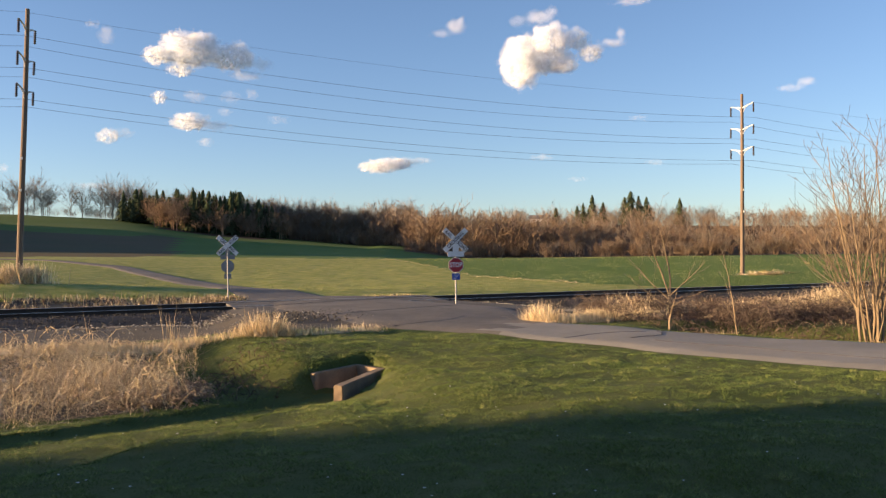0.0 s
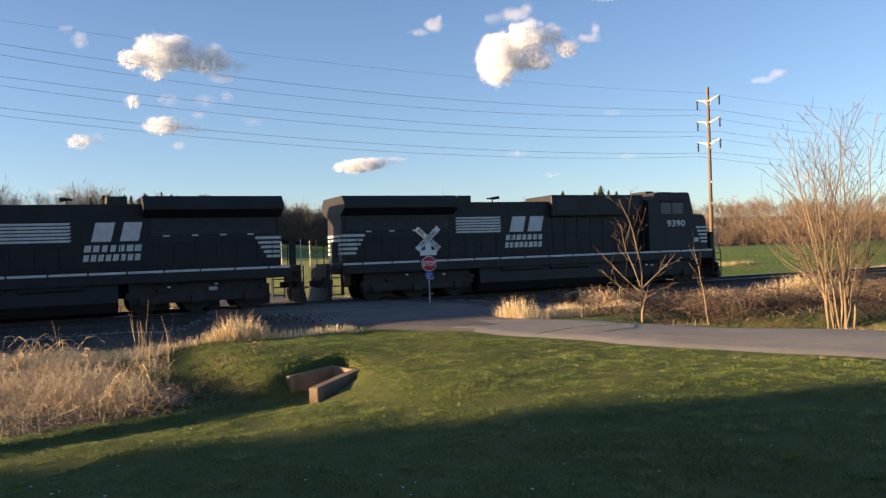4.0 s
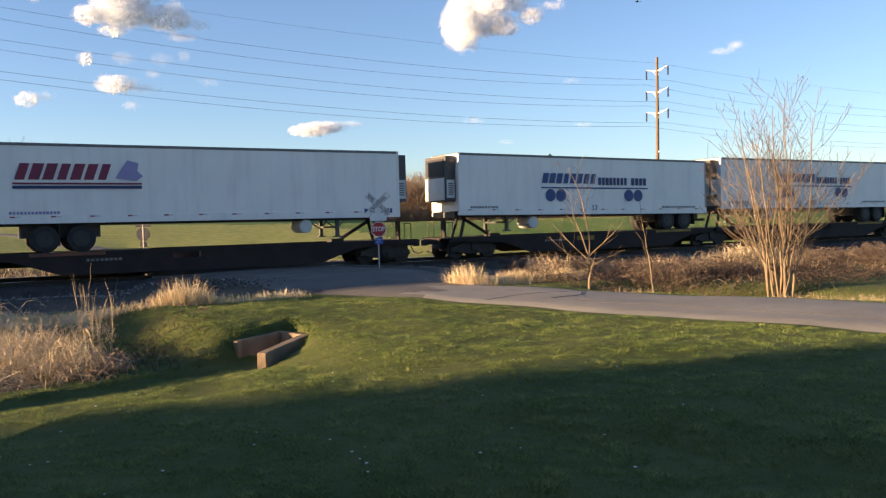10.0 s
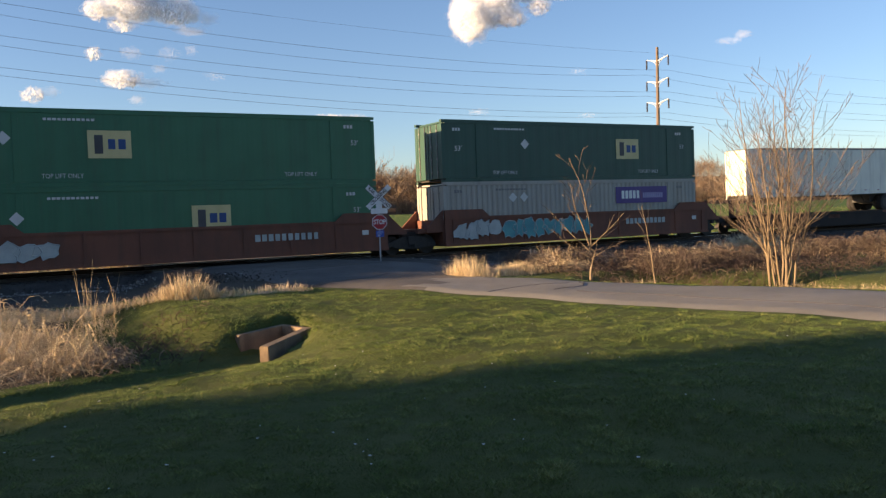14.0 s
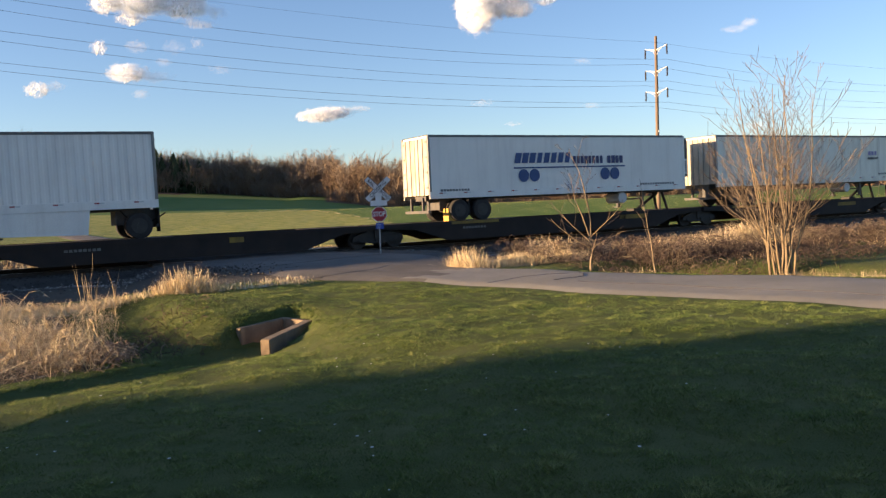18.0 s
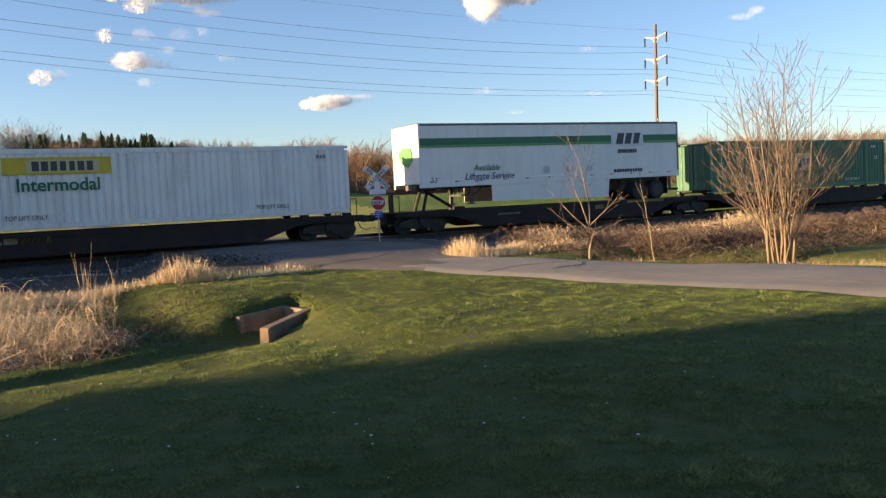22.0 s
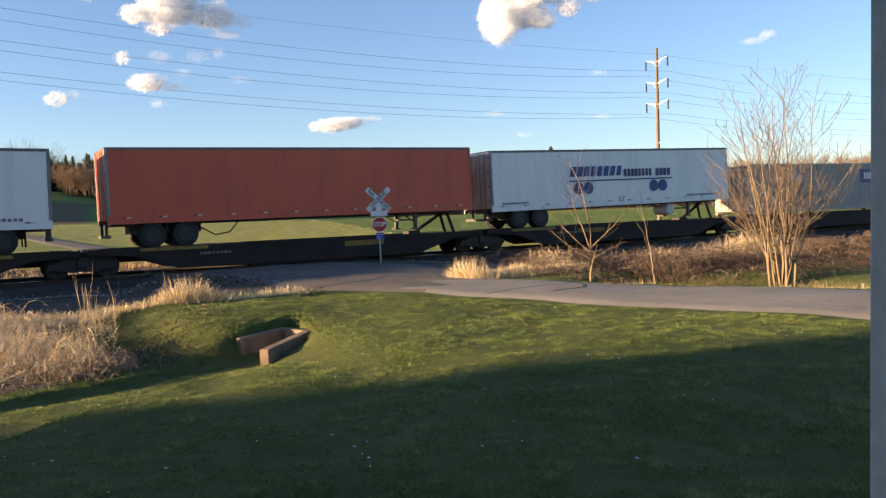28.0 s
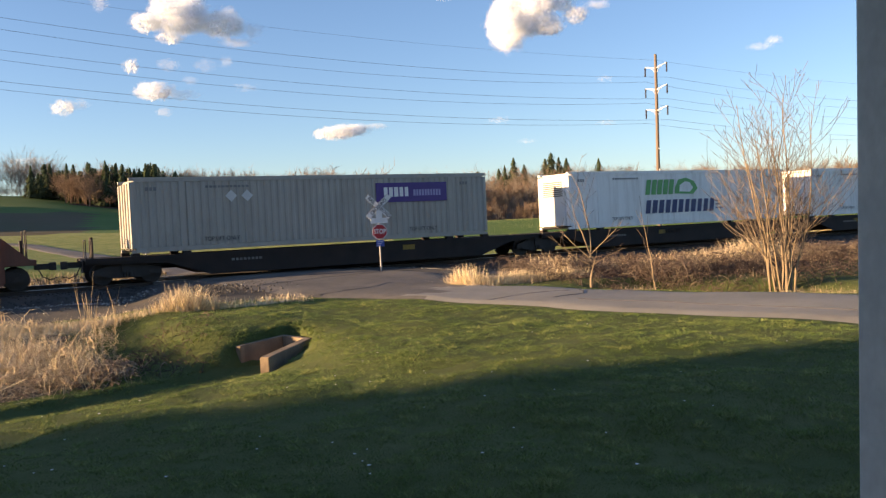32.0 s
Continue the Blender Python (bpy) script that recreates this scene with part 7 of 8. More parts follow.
    for c in (-6.7, 6.7):
        bm = bmesh.new()
        for sy in (-1, 1):
            prism(bm, [(f * c - 2.75, 0.62), (f * c - 2.7, 0.86), (f * c - 1.6, 1.05), (f * c + 1.6, 1.05), (f * c + 2.7, 0.86), (f * c + 2.75, 0.62), (f * c + 1.3, 0.5), (f * c - 1.3, 0.5)], sy * 1.12 - 0.1, sy * 1.12 + 0.1)
        box(bm, f * c - 2.0, f * c + 2.0, -1.0, 1.0, 0.8, 1.2)
        tr = part("truck", bm, IRON, t)
        # boxes added between the wheels to stop light from behind
        for ax in (-2.05, -0.1, 1.95):
            part("traction_motor", boxes((f * c + ax + 0.1, f * c + ax + 1.0, -0.68, 0.68, 0.16, 1.0), bevel=0.05), IRON, tr)
        # dark sheet added on the near side for the shade under the frame
        part("truck_apron", boxes((f * c - 2.6, f * c + 2.6, -1.19, -1.13, 0.42, 1.25)), IRON, tr)
        for k, ax in enumerate((-2.05, -0.1, 1.95)):
            for sy in (-1, 1):
                def wbm():
                    return round_x(bmesh.new(), 0, 0, [(-0.07, 0.25), (-0.06, 0.51), (0.05, 0.52), (0.06, 0.55), (0.085, 0.55), (0.085, 0.2)], 24)
                part("wheel", cached("loco_wheel", wbm, IRON), IRON, tr, m=pose(f * c + ax, sy * 0.78, 0.53, 0, 0, 0 if sy < 0 else 180))
            part("axle_box", boxes((f * c + ax - 0.2, f * c + ax + 0.2, -1.3, -1.2, 0.38, 0.72), bevel=0.03), IRON, tr)
            part("brake_cylinder", boxes((f * c + ax + 0.45, f * c + ax + 0.8, -1.32, -1.2, 0.82, 0.98), bevel=0.03), STEEL if k == 1 else IRON, tr)
    # ends: steps, plough, rails, coupler
    for way in (-1, 1):
        x = f * way * 10.3
        bm = bmesh.new()
        sgn = 1 if x > 0 else -1
        for y in (-1.35, 1.35):
            for k in range(4):
                box(bm, min(x, x + sgn * 0.55), max(x, x + sgn * 0.55), y - 0.16, y + 0.16, 0.36 + 0.36 * k, 0.40 + 0.36 * k)
            box(bm, min(x, x + sgn * 0.03), max(x, x + sgn * 0.03), y - 0.16, y + 0.16, 0.34, 1.6)
            box(bm, x + sgn * 0.55 - 0.02, x + sgn * 0.55 + 0.02, y - 0.18, y - 0.14, 0.3, 1.66)
        part("end_steps", bm, LOCOBLACK, t)
        part("end_plate", boxes((min(x + sgn * 0.45, x + sgn * 0.6), max(x + sgn * 0.45, x + sgn * 0.6), -1.1, 1.1, 0.95, 1.7), bevel=0.02), LOCOBLACK, t)
        part("plough", prism(bmesh.new(), [(x + sgn * 0.5, 0.15), (x + sgn * 0.75, 0.15), (x + sgn * 0.58, 0.95), (x + sgn * 0.5, 0.95)], -1.3, 1.3), LOCOBLACK, t)
        part("coupler", boxes((min(x, x + sgn * 1.0), max(x, x + sgn * 1.0), -0.14, 0.14, 0.75, 1.0), bevel=0.03), IRON, t)
        for y in (-1.42, 1.42, -0.5, 0.5):
            bm = bmesh.new()
            tube(bm, [(x + sgn * 0.5, y, 1.6), (x + sgn * 0.5, y, 2.75)], 0.022, 6)
            part("handrail_post", bm, LOCOWHITE if abs(y) > 1 else LOCOBLACK, t)
        bm = bmesh.new()
        tube(bm, [(x + sgn * 0.5, -1.42, 2.72), (x + sgn * 0.5, -0.5, 2.72)], 0.018, 5)
        part("end_rail", bm, LOCOBLACK, t)
        part("end_box", boxes((min(x + sgn * 0.1, x + sgn * 0.35), max(x + sgn * 0.1, x + sgn * 0.35), -1.25, -1.05, 1.7, 2.6), bevel=0.02), LOCOBLACK, t)
        bm = bmesh.new()
        for y in (-0.7, -0.55, 0.6):
            tube(bm, [(x + sgn * 0.6, y, 1.1), (x + sgn * 0.85, y, 0.7), (x + sgn * 1.05, y, 0.75)], 0.025, 5)
        part("air_hose", bm, HOSE, t)
    for sy in (-1, 1):
        for k in range(9):
            x = -9.6 + k * 1.92
            if x > 5.9:
                continue
            bm = bmesh.new()
            tube(bm, [(f * x, sy * 1.46, 1.6), (f * x, sy * 1.46, 2.72)], 0.016, 5)
            part("handrail_post", bm, LOCOBLACK, t)
        bm = bmesh.new()
        tube(bm, [(f * -10.2, sy * 1.46, 2.72), (f * 6.0, sy * 1.46, 2.72)], 0.016, 5)
        part("side_handrail", bm, LOCOBLACK, t)
    return t


locomotive(259.5, 1, "9390", "black diesel locomotive with white stripes leading the train")
locomotive(236.6, -1, "8366", "black diesel locomotive running cab to the rear")
flat_car([225.75, 208.1, 190.4, 172.95, 155.6, 137.9], [("trailer", 217.12, 1), ("trailer", 199.1, -1), ("trailer", 181.7, -1), ("trailer", 164.3, -1), ("trailer", 146.9, -1)], "long low dark flat car with five joined platforms and yellow marks", CARBROWN, CARYELLOW)
flat_car([136.9, 118.3, 98.2, 78.6], [("trailer", 127.65, 1), ("trailer", 108.97, 1), ("trailer", 87.83, -1)], "low rusty brown flat car with three joined platforms", CARBROWN, WELLRED)
WELL, WJ = well_car([77.4, 57.4, 37.7, 17.7], "red-brown double-stack well car covered in graffiti", WELLRED, SPRAYW)
flat_car([16.6, -3.1, -23.0, -41.7], [("trailer", 6.3, 1), ("trailer", -12.35, 1), ("pup", -36.65, -1)], "low dark flat car with three platforms under white trailers", CARBROWN, CARYELLOW)
flat_car([-42.7, -62.3, -82.0, -101.0], [("box", -51.9, 1), ("box", -72.7, 1), ("trailer", -91.25, -1)], "low dark flat car under two containers and a trailer", CARBROWN, CARYELLOW)
flat_car([-101.9, -121.4, -141.1, -159.6], [("box", -110.9, 1), ("box", -131.75, 1), ("box", -150.5, 1)], "low dark flat car under three containers", CARBROWN, CARYELLOW)
flat_car([-160.6, -178.1, -195.8, -213.2, -230.9, -249.0], [("box", -169.4, 1), ("box", -186.8, 1), ("trailer", -204.65, 1), ("trailer", -221.9, 1), ("trailer", -240.05, -1)], "long low flat car with five joined platforms", CARBROWN, CARYELLOW)
flat_car([-249.9, -268.4, -287.7, -308.9], [("box", -259.0, 1), ("box", -277.7, 1), ("box", -298.8, 1)], "low dark flat car under white and grey containers", CARBROWN, CARYELLOW)
well_car([-309.9, -329.6], "brown well car at the end of the view", WELLRED, SPRAYW)
for k, (a, b, mt) in enumerate(((-7.6, -5.2, SPRAYW), (-4.9, 0.4, TEAL))):
    scrawl(WELL, 67.1 - 47.55 + a, 67.1 - 47.55 + b, 0.5, 1.45, mt, 3 + k)
scrawl(WELL, 47.55 - 47.55 - 7.0, -47.55 + 47.55 - 5.0, 0.55, 1.35, SPRAYW, 9)
scrawl(WELL, 27.9 - 47.55 + 0.9, 27.9 - 47.55 + 4.0, 0.55, 1.4, SPRAYW, 12)

# loads in order from the head of the train
t, b, top = trailer(217.12, 16.12, 1, TWHITE, "white box trailer with red stripes and a red and blue nameplate", 5.0, 5.03, rim=RIMW)
z = top - 3.98
for k in range(8):
    decal(b, "stripe", -7.85, -4.25 - (0.1 if 1 < k < 6 else 0), z + 2.05 + 0.155 * k, z + 2.11 + 0.155 * k, REDD, y=-1.318)
decal(b, "nameplate", -4.1, -1.4, z + 2.38, z + 2.98, BLUED, y=-1.318)
decal(b, "nameplate", -4.02, -1.48, z + 2.45, z + 2.91, WHITE, y=-1.324)
wordmark(b, "logo", -3.9, -1.6, z + 2.53, z + 2.83, 9, REDD, y=-1.33)
for zz in (2.2, 3.06):
    wordmark(b, "logo", -3.9, -3.2, z + zz - 0.08, z + zz + 0.18, 2, NAVY, y=-1.318)
    decal(b, "logo", -3.0, -2.85, z + zz - 0.08, z + zz + 0.18, NAVY, y=-1.318, skew=0.3)
    decal(b, "logo_line", -4.1, -2.2, z + zz + (0.2 if zz > 3 else -0.14), z + zz + (0.25 if zz > 3 else -0.09), NAVY, y=-1.318)
wordmark(b, "writing_bar", -1.15, 0.95, z + 2.2, z + 2.45, 12, DARKD, y=-1.318)
wordmark(b, "writing_bar", 0.95, 3.0, z + 1.68, z + 1.92, 11, NAVY, y=-1.318)
wordmark(b, "writing_bar", 3.5, 5.1, z + 1.66, z + 1.90, 9, NAVY, y=-1.318)
decal(b, "stripe", -1.6, 7.95, z + 2.08, z + 2.13, REDD, y=-1.318)
wordmark(b, "writing_bar", 7.3, 7.7, z + 1.5, z + 1.68, 2, DARKD, y=-1.318)
part("wheel_chock", boxes((-7.15, -6.75, -1.1, -0.6, 0.0, 0.62), bevel=0.03), BUNK, t, "orange support block behind the wheels")
trailer(199.1, 16.12, -1, TORANGE, "plain orange box trailer with grey rails", 5.0, 4.97, rim=RIMD)
for q, zl, zr in ((181.7, 5.02, 4.85), (164.3, 5.0, 4.88), (146.9, 4.98, 4.78)):
    t, b, top = trailer(q, 16.2, -1, TWHITE, "white refrigerated trailer with a blue name and four dots", zl, zr, reefer=True, tank=True, rim=RIMD)
    shipper_decals(b, top)
t, b, top = trailer(127.65, 16.13, 1, TWHITE, "white refrigerated trailer with a wine-red name and ship emblem", 5.03, 4.97, reefer=True, tank=True)
z = top - 3.98
wordmark(b, "logo", -7.45, -4.2, z + 2.66, z + 3.25, 7, WINE, y=-1.318, skew=0.2)
part("ship_emblem", prism(bmesh.new(), [(-3.95, z + 2.72), (-3.2, z + 2.62), (-2.95, z + 2.8), (-3.15, z + 3.0), (-3.1, z + 3.3), (-3.5, z + 3.4), (-3.75, z + 3.05)], -1.322, -1.318), PALEP, b)
decal(b, "logo_line", -7.45, -3.0, z + 2.48, z + 2.55, WINE, y=-1.318)
decal(b, "logo_line", -7.45, -3.0, z + 2.33, z + 2.44, NAVY, y=-1.318)
wordmark(b, "writing_bar", 6.3, 7.7, z + 1.25, z + 1.45, 8, BLUED, y=-1.318)
wordmark(b, "writing_bar", -7.6, -5.9, z + 1.4, z + 1.5, 14, PALEP, y=-1.318)
t, b, top = trailer(108.97, 16.05, 1, TWHITE, "white trailer with a blue name and a rising blue band", 5.02, 4.97, reefer=True, rim=RIMW, skirt=(-3.1, 4.2), skirt_paint=TDARK)
z = top - 3.98
wordmark(b, "logo", -6.6, -3.1, z + 2.2, z + 2.98, 6, BLUED, y=-1.318, skew=0.2)
word(b, "INTERMODAL", -4.75, z + 1.86, 0.42, NAVY, y=-1.324, squeeze=1.1)
decal(b, "band", -7.95, -6.3, z + 1.72, z + 1.98, BLUED, y=-1.318)
decal(b, "band", -3.2, 3.0, z + 1.72, z + 1.98, BLUED, y=-1.318)
part("band", prism(bmesh.new(), [(3.0, z + 1.72), (3.6, z + 1.78), (6.5, z + 2.98), (6.3, z + 3.25), (3.4, z + 2.06), (3.0, z + 1.98)], -1.322, -1.318), BLUED, b)
part("emblem", prism(bmesh.new(), [(5.6, z + 3.1), (6.1, z + 3.15), (6.5, z + 3.5), (6.55, z + 3.25), (7.1, z + 3.35), (6.7, z + 3.05), (6.6, z + 2.7), (6.35, z + 2.95)], -1.326, -1.322), NAVY, b)
diamond(b, -0.8, z + 1.4, 0.2, PALED, y=-1.318)
diamond(b, -0.2, z + 1.4, 0.2, PALED, y=-1.318)
word(b, "53", 7.5, z + 1.42, 0.26, NAVY, y=-1.318)
trailer(87.83, 14.65, -1, TCREAM, "old cream-white box trailer with stained seams", 4.97, 5.05)
t = container(67.1, 0.345, CGREY, "ribbed grey container in a well car with a purple panel")
grey_decals(t, 2.3, -4.2)
t = container(67.1, 0.345 + CH, CDGREEN, "dark green container stacked on a grey one", smooth_side=True)
cream_decals(t, 2.4, dia=-3.4)
t = container(47.55, 0.345, CGREEN, "green container in a well car under another", smooth_side=True)
cream_decals(t, 0.0, dia=-6.2)
t = container(47.55, 0.345 + CH, CGREEN, "green container with pale marks stacked on top", smooth_side=True)
cream_decals(t, -3.7, dia=-6.5)
t = container(27.9, 0.345, CWHITE, "ribbed white container in a well car with a yellow panel")
yellow_decals(t, 1.7)
t = container(27.9, 0.345 + CH, CGREY, "ribbed grey container with a purple panel stacked on top", "front")
grey_decals(t, -5.8, 4.9)
t, b, top = trailer(6.3, 16.3, 1, TCREAM, "weathered white refrigerated trailer without a large name", 5.05, 5.03, reefer=True, tank=True, ribs=0.62)
wordmark(b, "logo", 5.65, 6.6, top - 1.25, top - 1.0, 3, PALEP, y=-1.335)
wordmark(b, "writing_bar", 5.6, 6.7, top - 1.5, top - 1.38, 9, DARKD, y=-1.335)
wordmark(b, "writing_bar", 6.7, 7.6, top - 2.5, top - 2.4, 8, DARKD, y=-1.335)
t, b, top = trailer(-12.35, 16.1, 1, TWHITE, "white refrigerated trailer with a blue name and four dots", 5.02, 5.02, reefer=True, tank=True)
shipper_decals(b, top)
part("wheel_chock", boxes((-7.0, -6.6, -1.1, -0.6, 0.0, 0.62), bevel=0.03), BUNK, t, "orange support block behind the wheels")
t, b, top = trailer(-36.65, 8.5, -1, TWHITE, "short white ribbed trailer with a blue name and orange wedge", 5.06, 5.12, ribs=0.3, skirt=(-1.6, 1.75))
z = top - 4.05
wordmark(b, "logo", -3.35, -1.3, z + 2.85, z + 3.62, 3, NAVY, y=-1.318, skew=0.08)
part("wedge", prism(bmesh.new(), [(-3.35, z + 2.08), (-1.3, z + 2.72), (-3.1, z + 2.66)], -1.326, -1.318), ORANGED, b)
wordmark(b, "logo", -2.35, -1.2, z + 2.08, z + 2.30, 7, NAVY, y=-1.318)
decal(b, "logo_panel", -4.26, -4.255, z + 2.6, z + 3.2, NAVY, y=-0.3)
t = container(-51.9, 1.154, CGREY, "ribbed grey container with a purple panel", "front")
grey_decals(t, -5.75, None)
t = container(-72.7, 1.154, CGREEN, "bright green ribbed container with a cream panel", smooth_side=False)
cream_decals(t, -0.85, dia=-4.5)
t, b, top = trailer(-91.25, 16.14, -1, TWHITE, "white trailer with a green band and a green emblem", 5.0, 5.14, skirt=(-4.2, 3.1))
z = top - 4.05
decal(b, "band", -8.0, 8.0, z + 3.05, z + 3.38, GREEND, y=-1.318)
decal(b, "band", -8.0, 8.0, z + 2.95, z + 3.04, LGREEN, y=-1.318)
decal(b, "emblem_panel", 3.3, 5.5, z + 2.85, z + 3.55, WHITE, y=-1.324)
wordmark(b, "logo", 3.55, 5.25, z + 2.92, z + 3.48, 3, DARKD, y=-1.33, skew=0.15)
wordmark(b, "writing_bar", 3.75, 5.05, z + 2.45, z + 2.65, 8, DARKD, y=-1.318)
word(b, "Available", -4.45, z + 1.95, 0.42, GREEND, y=-1.318, shear=0.3)
word(b, "Liftgate Service", -4.3, z + 1.55, 0.46, NAVY, y=-1.318, shear=0.3)
word(b, "53'", -7.3, z + 1.45, 0.34, DARKD, y=-1.318)
wordmark(b, "writing_bar", 3.4, 5.4, z + 1.45, z + 1.62, 11, DARKD, y=-1.318)
for x in (-0.9, 0.5, 1.8):
    spot(b, x, z + 1.75, 0.2, PALED, y=-1.318, name="faint_mark")
bm = bmesh.new()
prism(bm, [(-0.7, z + 2.45), (-0.2, z + 2.1), (0.4, z + 2.3), (0.75, z + 2.75), (0.3, z + 3.05), (-0.5, z + 3.0)], -8.076, -8.07, "x")
part("emblem", bm, LGREEN, b, "green leaf-like emblem on the front")
t = container(-110.9, 1.154, CWHITE, "ribbed white container with a yellow panel", "front")
yellow_decals(t, -5.3)
for q in (-131.75, -150.5, -169.4, -186.8):
    t = container(q, 1.154, CGREY, "ribbed grey container with a purple panel and pale diamonds")
    grey_decals(t, 2.25, -4.3 if q != -150.5 else -5.6)
t, b, top = trailer(-204.65, 16.1, 1, TWHITE, "white trailer with a blue name and four round dots", 4.78, 5.0, tank=True)
shipper_decals(b, top)
trailer(-221.9, 16.15, 1, TORANGE, "plain orange-red box trailer with dirty rails", 4.88, 4.94)
t, b, top = trailer(-240.05, 16.3, -1, TWHITE, "white refrigerated trailer with a blue name and four dots", 5.02, 4.82, reefer=True, tank=True)
shipper_decals(b, top)
t = container(-259.0, 1.154, CWHITE, "ribbed white container with a yellow panel and yellow end")
yellow_decals(t, 1.6)
t = container(-277.7, 1.154, CWHITE, "smooth white refrigerated container with a green and blue name", "front", smooth_side=True)
wordmark(t, "logo", -3.0, -0.9, 1.62, 2.42, 5, LGREEN, y=-1.30, skew=0.15)
part("emblem", prism(bmesh.new(), [(-0.8, 1.65), (0.6, 1.6), (0.95, 1.9), (0.7, 2.3), (0.1, 2.5), (-0.5, 2.4), (-0.75, 2.0)], -1.304, -1.3), LGREEN, t)
part("emblem", prism(bmesh.new(), [(-0.45, 1.75), (0.35, 1.72), (0.6, 1.95), (0.35, 2.25), (0.0, 2.3), (-0.4, 2.1)], -1.308, -1.304), CWHITE, t)
wordmark(t, "logo", -3.05, 2.2, 0.62, 1.32, 11, NAVY, y=-1.30, skew=0.12)
for k in range(3):
    decal(t, "logo_line", 2.3, 2.9 - 0.12 * k, 0.75 + 0.2 * k, 0.82 + 0.2 * k, NAVY, y=-1.30)
common_marks(t, DARKD)
unit = part("cooling_unit", boxes((-CL / 2 - 0.02, -CL / 2 + 0.55, -1.0, 1.0, 0.2, 2.6), bevel=0.04), PALED, t, "pale built-in cooling unit")
for k in range(8):
    part("louvre", boxes((-CL / 2 - 0.06, -CL / 2 - 0.02, -0.8, 0.8, 1.7 + 0.1 * k, 1.75 + 0.1 * k)), TDARK, unit)
t = container(-298.8, 1.154, CGREY, "ribbed grey container with a purple panel near its end")
grey_decals(t, 2.3, -4.15)


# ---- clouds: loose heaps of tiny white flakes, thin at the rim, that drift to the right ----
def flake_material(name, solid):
    """Near-white droplets, tinted blue against the warm sun: light is scattered both back and through."""
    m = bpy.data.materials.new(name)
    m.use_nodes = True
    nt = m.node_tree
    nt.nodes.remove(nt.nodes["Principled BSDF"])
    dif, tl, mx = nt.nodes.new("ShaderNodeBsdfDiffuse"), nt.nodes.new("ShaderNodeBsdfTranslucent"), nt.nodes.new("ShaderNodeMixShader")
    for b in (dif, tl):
        # base colour leans blue to offset the reddened sunlight on the clouds
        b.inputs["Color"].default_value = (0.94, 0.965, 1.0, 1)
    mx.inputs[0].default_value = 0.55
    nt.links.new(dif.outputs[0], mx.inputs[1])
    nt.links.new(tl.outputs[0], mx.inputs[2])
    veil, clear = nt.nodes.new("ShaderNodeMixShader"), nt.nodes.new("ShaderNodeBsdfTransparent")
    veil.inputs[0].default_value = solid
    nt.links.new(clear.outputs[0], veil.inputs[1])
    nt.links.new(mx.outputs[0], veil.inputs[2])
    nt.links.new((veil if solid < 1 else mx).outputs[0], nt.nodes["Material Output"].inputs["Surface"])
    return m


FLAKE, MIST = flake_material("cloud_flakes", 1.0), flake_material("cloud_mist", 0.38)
CLOUD_H = 320.0
DRIFT = CLOUD_H * math.tan(radians(24.0)) / 32.0 * 0.81
CLOUDS = []


def cloud(label, *lobes):
    """lobes: azimuth, elevation, half width and half height in degrees, and how dense, one second after the start."""
    az0, el0 = lobes[0][:2]
    dist = CLOUD_H / math.sin(radians(max(el0, 3.5)))
    k = dist * math.pi / 180
    centre = Vector((math.sin(radians(az0)) * math.cos(radians(el0)), math.cos(radians(az0)) * math.cos(radians(el0)), math.sin(radians(el0)))) * dist
    right, ahead = np.array((math.cos(radians(az0)), -math.sin(radians(az0)), 0)), np.array((math.sin(radians(az0)), math.cos(radians(az0)), 0))
    rng = np.random.default_rng(int(1000 + az0 * 10))
    grain = 0.038 * k    # the small flakes' size
    V, I = [], []
    plate = (SUN_DIR - centre.normalized()).normalized()   # flakes turned between sun and eye, which evens out their shading
    plate = np.array((np.dot(plate, right), np.dot(plate, ahead), plate.z))
    for az, el, w, h, dense in lobes:
        a, b, c = w * k, 0.75 * (w + h) / 2 * k, h * k
        mid = np.array([(az - az0) * math.cos(radians(el0)) * k, 0.15 * a * math.sin(az * 9), (el - el0) * k])
        thin = dense < 0.55
        for r0, r1, size, free in ((0.0, 0.0 if thin else 0.76, 3.2 * grain, 10.0 * grain), (0.0 if thin else 0.66, 1.38, (0.60 if thin else 0.75) * grain, 3.2 * grain / dense ** 1.2)):
            n = int(4.19 * a * b * c * (r1 ** 3 - r0 ** 3) / (free * 0.5 * 1.15 * size * size))
            u = rng.normal(0, 1, (n, 3))
            u /= np.linalg.norm(u, axis=1, keepdims=True)
            r = (r0 ** 3 + (r1 ** 3 - r0 ** 3) * rng.random(n)) ** (1 / 3)
            q = u * r[:, None] * (a, b, c) + mid
            step = 1 / (0.62 * min(a, c) + 4 * grain)
            nz = np.array([noise.fractal(Vector(v) * step, 0.75, 2.1, 4) for v in q + 31 * az0])
            edge = r + 0.30 * nz + 0.08 * np.where(u[:, 2] < 0, -u[:, 2], 0)
            keep = rng.random(n) < 1 - smooth(0.25 if thin else 0.68, 1.15, edge)
            q = q[keep]
            spread = rng.normal(0, 0.72, (len(q), 3, 3)) * size
            spread -= 0.7 * (spread @ plate)[..., None] * plate
            V.append(q[:, None, :] + spread)
            I.append(np.full(len(q), int(size < grain)))
    v = np.concatenate(V).reshape(-1, 3)
    v = v[:, :1] * right + v[:, 1:2] * ahead + v[:, 2:] * np.array((0, 0, 1))
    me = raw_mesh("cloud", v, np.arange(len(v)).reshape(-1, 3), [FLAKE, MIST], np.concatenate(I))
    CLOUDS.append((tagged(new("cloud", me), label, "cloud", "drifting clouds"), centre))


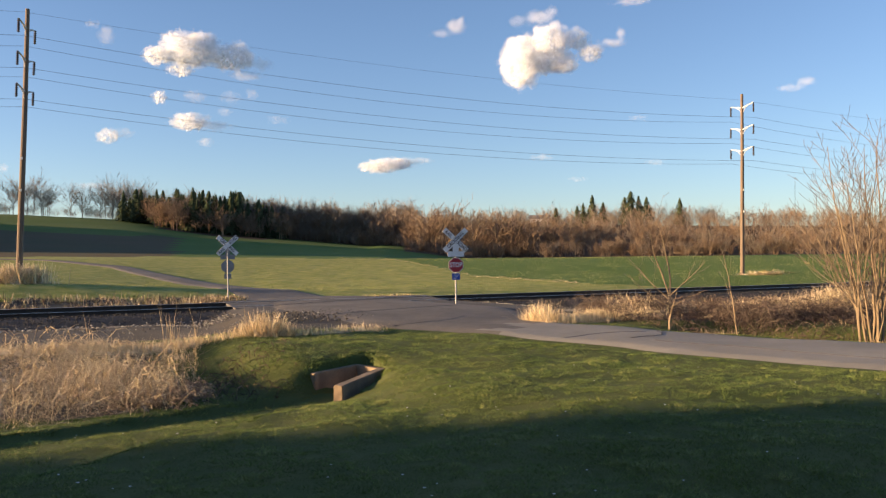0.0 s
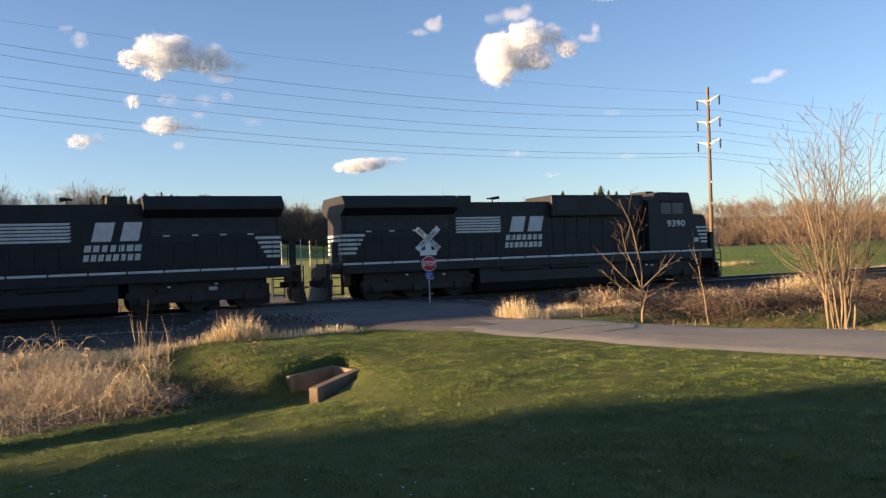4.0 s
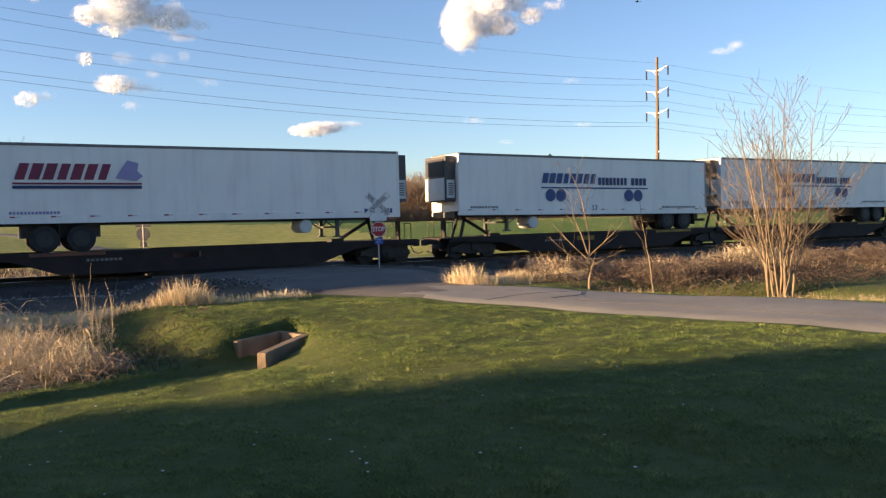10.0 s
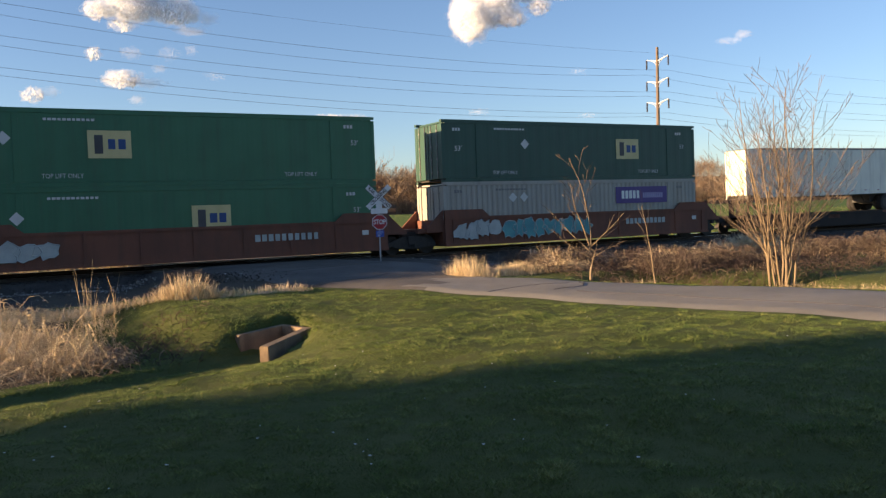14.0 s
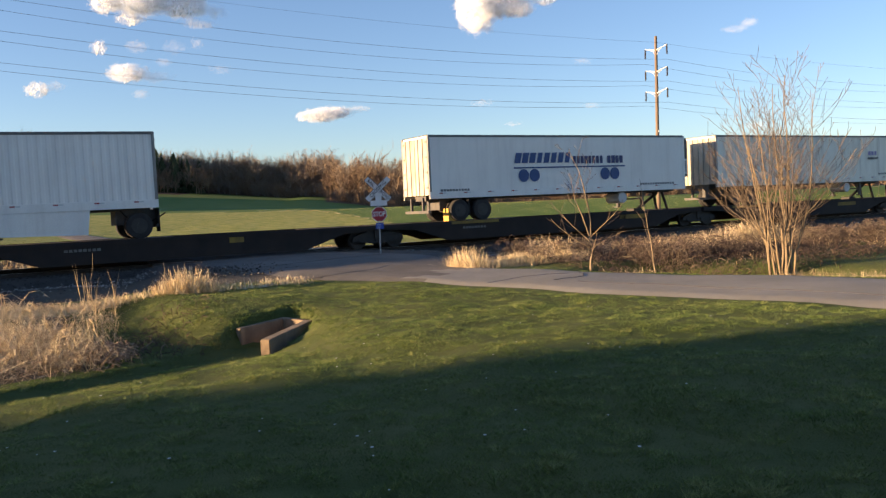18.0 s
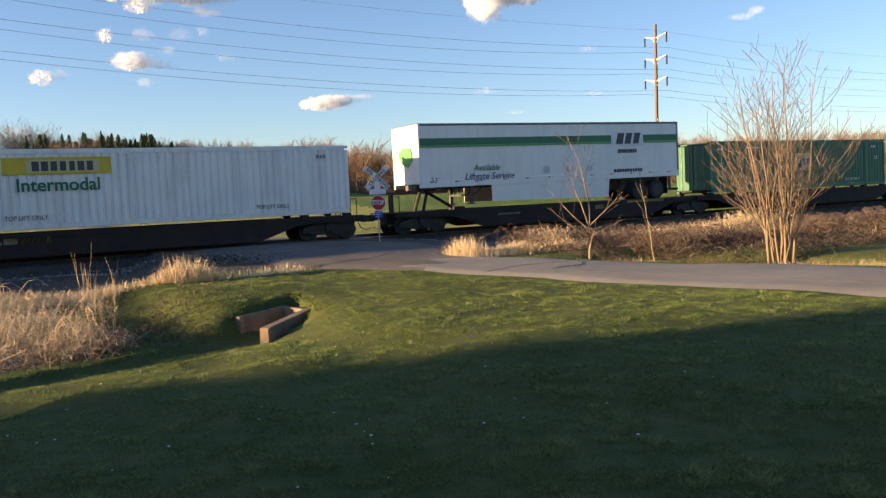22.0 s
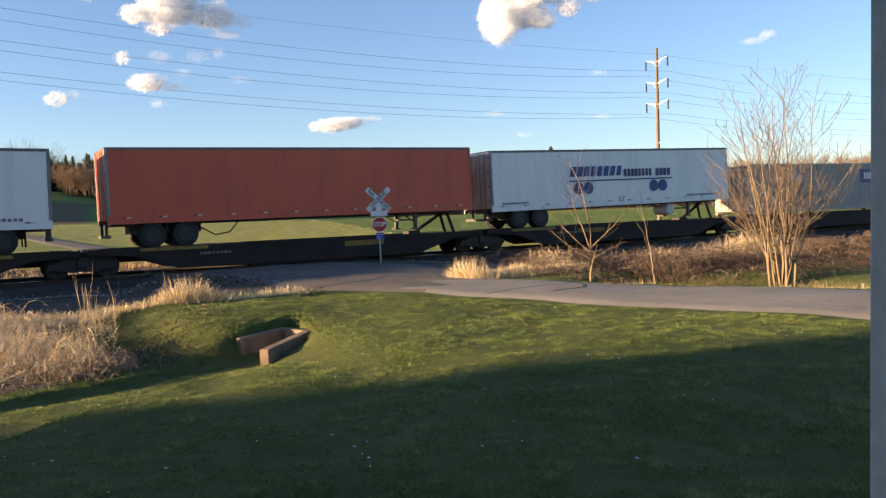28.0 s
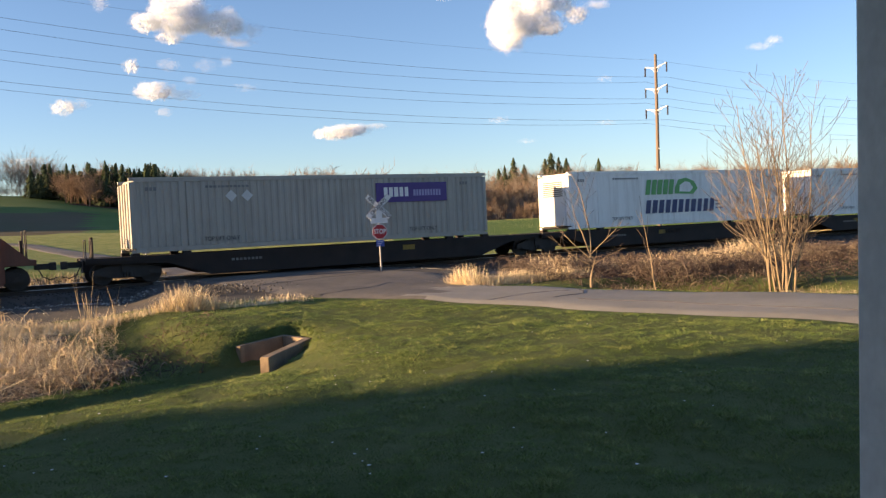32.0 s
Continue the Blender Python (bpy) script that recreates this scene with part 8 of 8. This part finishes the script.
cloud("broad white cumulus cloud with a grey shaded end", (-16.38, 13.64, 1.75, 1.14, 1), (-18.3, 13.22, 0.92, 0.59, 1), (-17.37, 14.47, 0.48, 0.44, 0.9), (-15.53, 14.24, 1.07, 0.63, 1), (-13.67, 13.42, 1.47, 0.92, 0.8), (-11.85, 13.08, 0.96, 0.52, 0.5), (-12.74, 12.25, 1.11, 0.33, 0.5), (-16.91, 12.4, 0.83, 0.37, 0.8))
cloud("large white cumulus cloud with a ragged top", (5.56, 12.83, 1.33, 1.57, 1), (5.79, 14.22, 1.14, 0.83, 1), (7.54, 14.4, 1.38, 1.11, 1), (7.23, 13.28, 1.66, 0.92, 0.9), (9.27, 14.56, 0.88, 0.74, 0.9), (8.31, 12.79, 1.11, 0.55, 0.7), (10.15, 13.56, 0.92, 0.63, 0.6), (11.61, 14.16, 0.92, 0.33, 0.5), (12.2, 14.77, 0.33, 0.52, 0.5), (6.85, 15.95, 1.11, 0.55, 0.35), (7.69, 16.42, 0.44, 0.44, 0.35), (5.37, 15.79, 0.65, 0.41, 0.25))
cloud("small wispy white cloud in blue sky", (-22.1, 14.91, 0.52, 0.29, 0.3), (-21.33, 14.25, 0.55, 0.63, 0.35))
cloud("small bright cloud shred in blue sky", (-18.19, 10.71, 0.55, 0.48, 0.6))
cloud("scattered pale cloud shreds in blue sky", (-15.99, 10.84, 0.74, 0.44, 0.32), (-12.42, 11.14, 0.44, 0.44, 0.3), (-13.81, 10.85, 0.83, 0.55, 0.15))
cloud("low ragged white cloud", (-16.31, 9.23, 1.25, 0.59, 0.7), (-14.87, 9.0, 1.29, 0.37, 0.4), (-14.17, 9.92, 0.48, 0.29, 0.4))
cloud("tiny pale cloud puff", (-15.41, 7.95, 0.52, 0.33, 0.45))
cloud("small flat white cloud", (-21.37, 8.19, 0.7, 0.48, 0.8), (-20.3, 8.36, 0.63, 0.37, 0.4))
cloud("faint thin cloud in the blue sky", (-10.78, 9.5, 0.77, 0.33, 0.16))
cloud("long flat white cloud low in the sky", (-3.64, 6.47, 1.29, 0.48, 0.9), (-4.56, 6.42, 0.9, 0.40, 0.9), (-2.9, 6.59, 1.29, 0.41, 0.7), (-1.43, 6.8, 1.01, 0.26, 0.4))
cloud("small white cloud high in the sky", (1.3, 15.5, 0.7, 0.52, 0.45), (0.27, 15.09, 0.74, 0.29, 0.3), (1.68, 15.92, 0.26, 0.33, 0.5))
cloud("thin cloud high in the sky", (13.02, 16.51, 1.29, 0.26, 0.3))
cloud("faint thin cloud in the blue sky", (6.77, 6.87, 0.92, 0.26, 0.2))
cloud("faint thin cloud in the blue sky", (13.16, 9.21, 0.63, 0.26, 0.18))
cloud("faint thin cloud in the blue sky", (14.13, 6.31, 0.74, 0.22, 0.18))
cloud("faint thin cloud over the ridge", (9.19, 5.38, 0.63, 0.18, 0.22))
cloud("faint pinkish cloud streak", (23.38, 10.78, 0.66, 0.29, 0.4), (22.54, 10.47, 0.88, 0.26, 0.25))
cloud("small pale cloud low in the sky", (-27.29, 5.97, 0.45, 0.3, 0.5))
cloud("faint low cloud over the hill", (-22.29, 5.05, 1.1, 0.25, 0.3))
cloud("faint cloud low in the sky", (24.87, 4.3, 0.75, 0.25, 0.25))


# ---- a bird crossing the sky ----
BIRDDARK = surf("dark_feathers", (0.012, 0.012, 0.014), (0.02, 0.02, 0.022), 8, 0.7)
BIRD = thing("bird", "small black bird flying across the sky", "bird")
_b = bmesh.new()
tube(_b, [(-0.16, 0, 0), (-0.08, 0, 0), (0.06, 0, 0.01), (0.15, 0, 0.02), (0.2, 0, 0.01)], [0.01, 0.035, 0.045, 0.032, 0.008], 8)
part("body", _b, BIRDDARK, BIRD)
part("tail", prism(bmesh.new(), [(-0.15, -0.02), (-0.3, -0.06), (-0.3, 0.06), (-0.15, 0.02)], -0.006, 0.006, "z"), BIRDDARK, BIRD)
for _sy in (-1, 1):
    _b = bmesh.new()
    prism(_b, [(0.06, 0), (0.07, 0.12), (0.0, 0.27), (-0.04, 0.14), (-0.05, 0)], -0.006, 0.006, "z")
    part("wing", _b, BIRDDARK, BIRD, m=Matrix.Rotation(radians(18 * _sy), 4, "X") @ Matrix.Diagonal((1, _sy, 1, 1)))


# ---- what moves ----
def train_s(t):
    k = t - 16
    return 19.6806 * k - 0.0067465 * k * k - 0.0001058 * k ** 3


def motions():
    rows = (0, 2, 4, 6, 8, 10, 12, 14, 16, 18, 20, 22, 24, 26, 28, 30, 32)
    for ob, q, z, pitch in TRAIN:
        walk(ob, [(t, Matrix.Translation(at_track(q + train_s(t), 0, z)) @ Matrix.Rotation(TH, 4, "Z") @ pose(0, 0, 0, 0, pitch, 0)) for t in rows])
    way = ((0, 62, 50, 9), (4, 41, 57, 12), (5.5, 34, 60.2, 12.5), (6, 31.9, 61.3, 12.9), (6.5, 30.1, 62.1, 13.7), (7, 28, 62.9, 14.2), (7.6, 26.2, 63.6, 14.5), (8, 25.7, 63.7, 15.1), (9, 25.2, 63.6, 16.6), (9.6, 23.4, 64.5, 17.6), (12, 10, 66, 25), (20, -40, 70, 42), (32, -120, 70, 60))
    walk(BIRD, [(t, pose(x, y, z, 0, 0, 165)) for t, x, y, z in way])
    for ob, centre in CLOUDS:
        walk(ob, [(t, Matrix.Translation(centre + Vector((DRIFT * (t - 1), 0.08 * DRIFT * (t - 1), 0)))) for t in (0, 16, 32)])


motions()
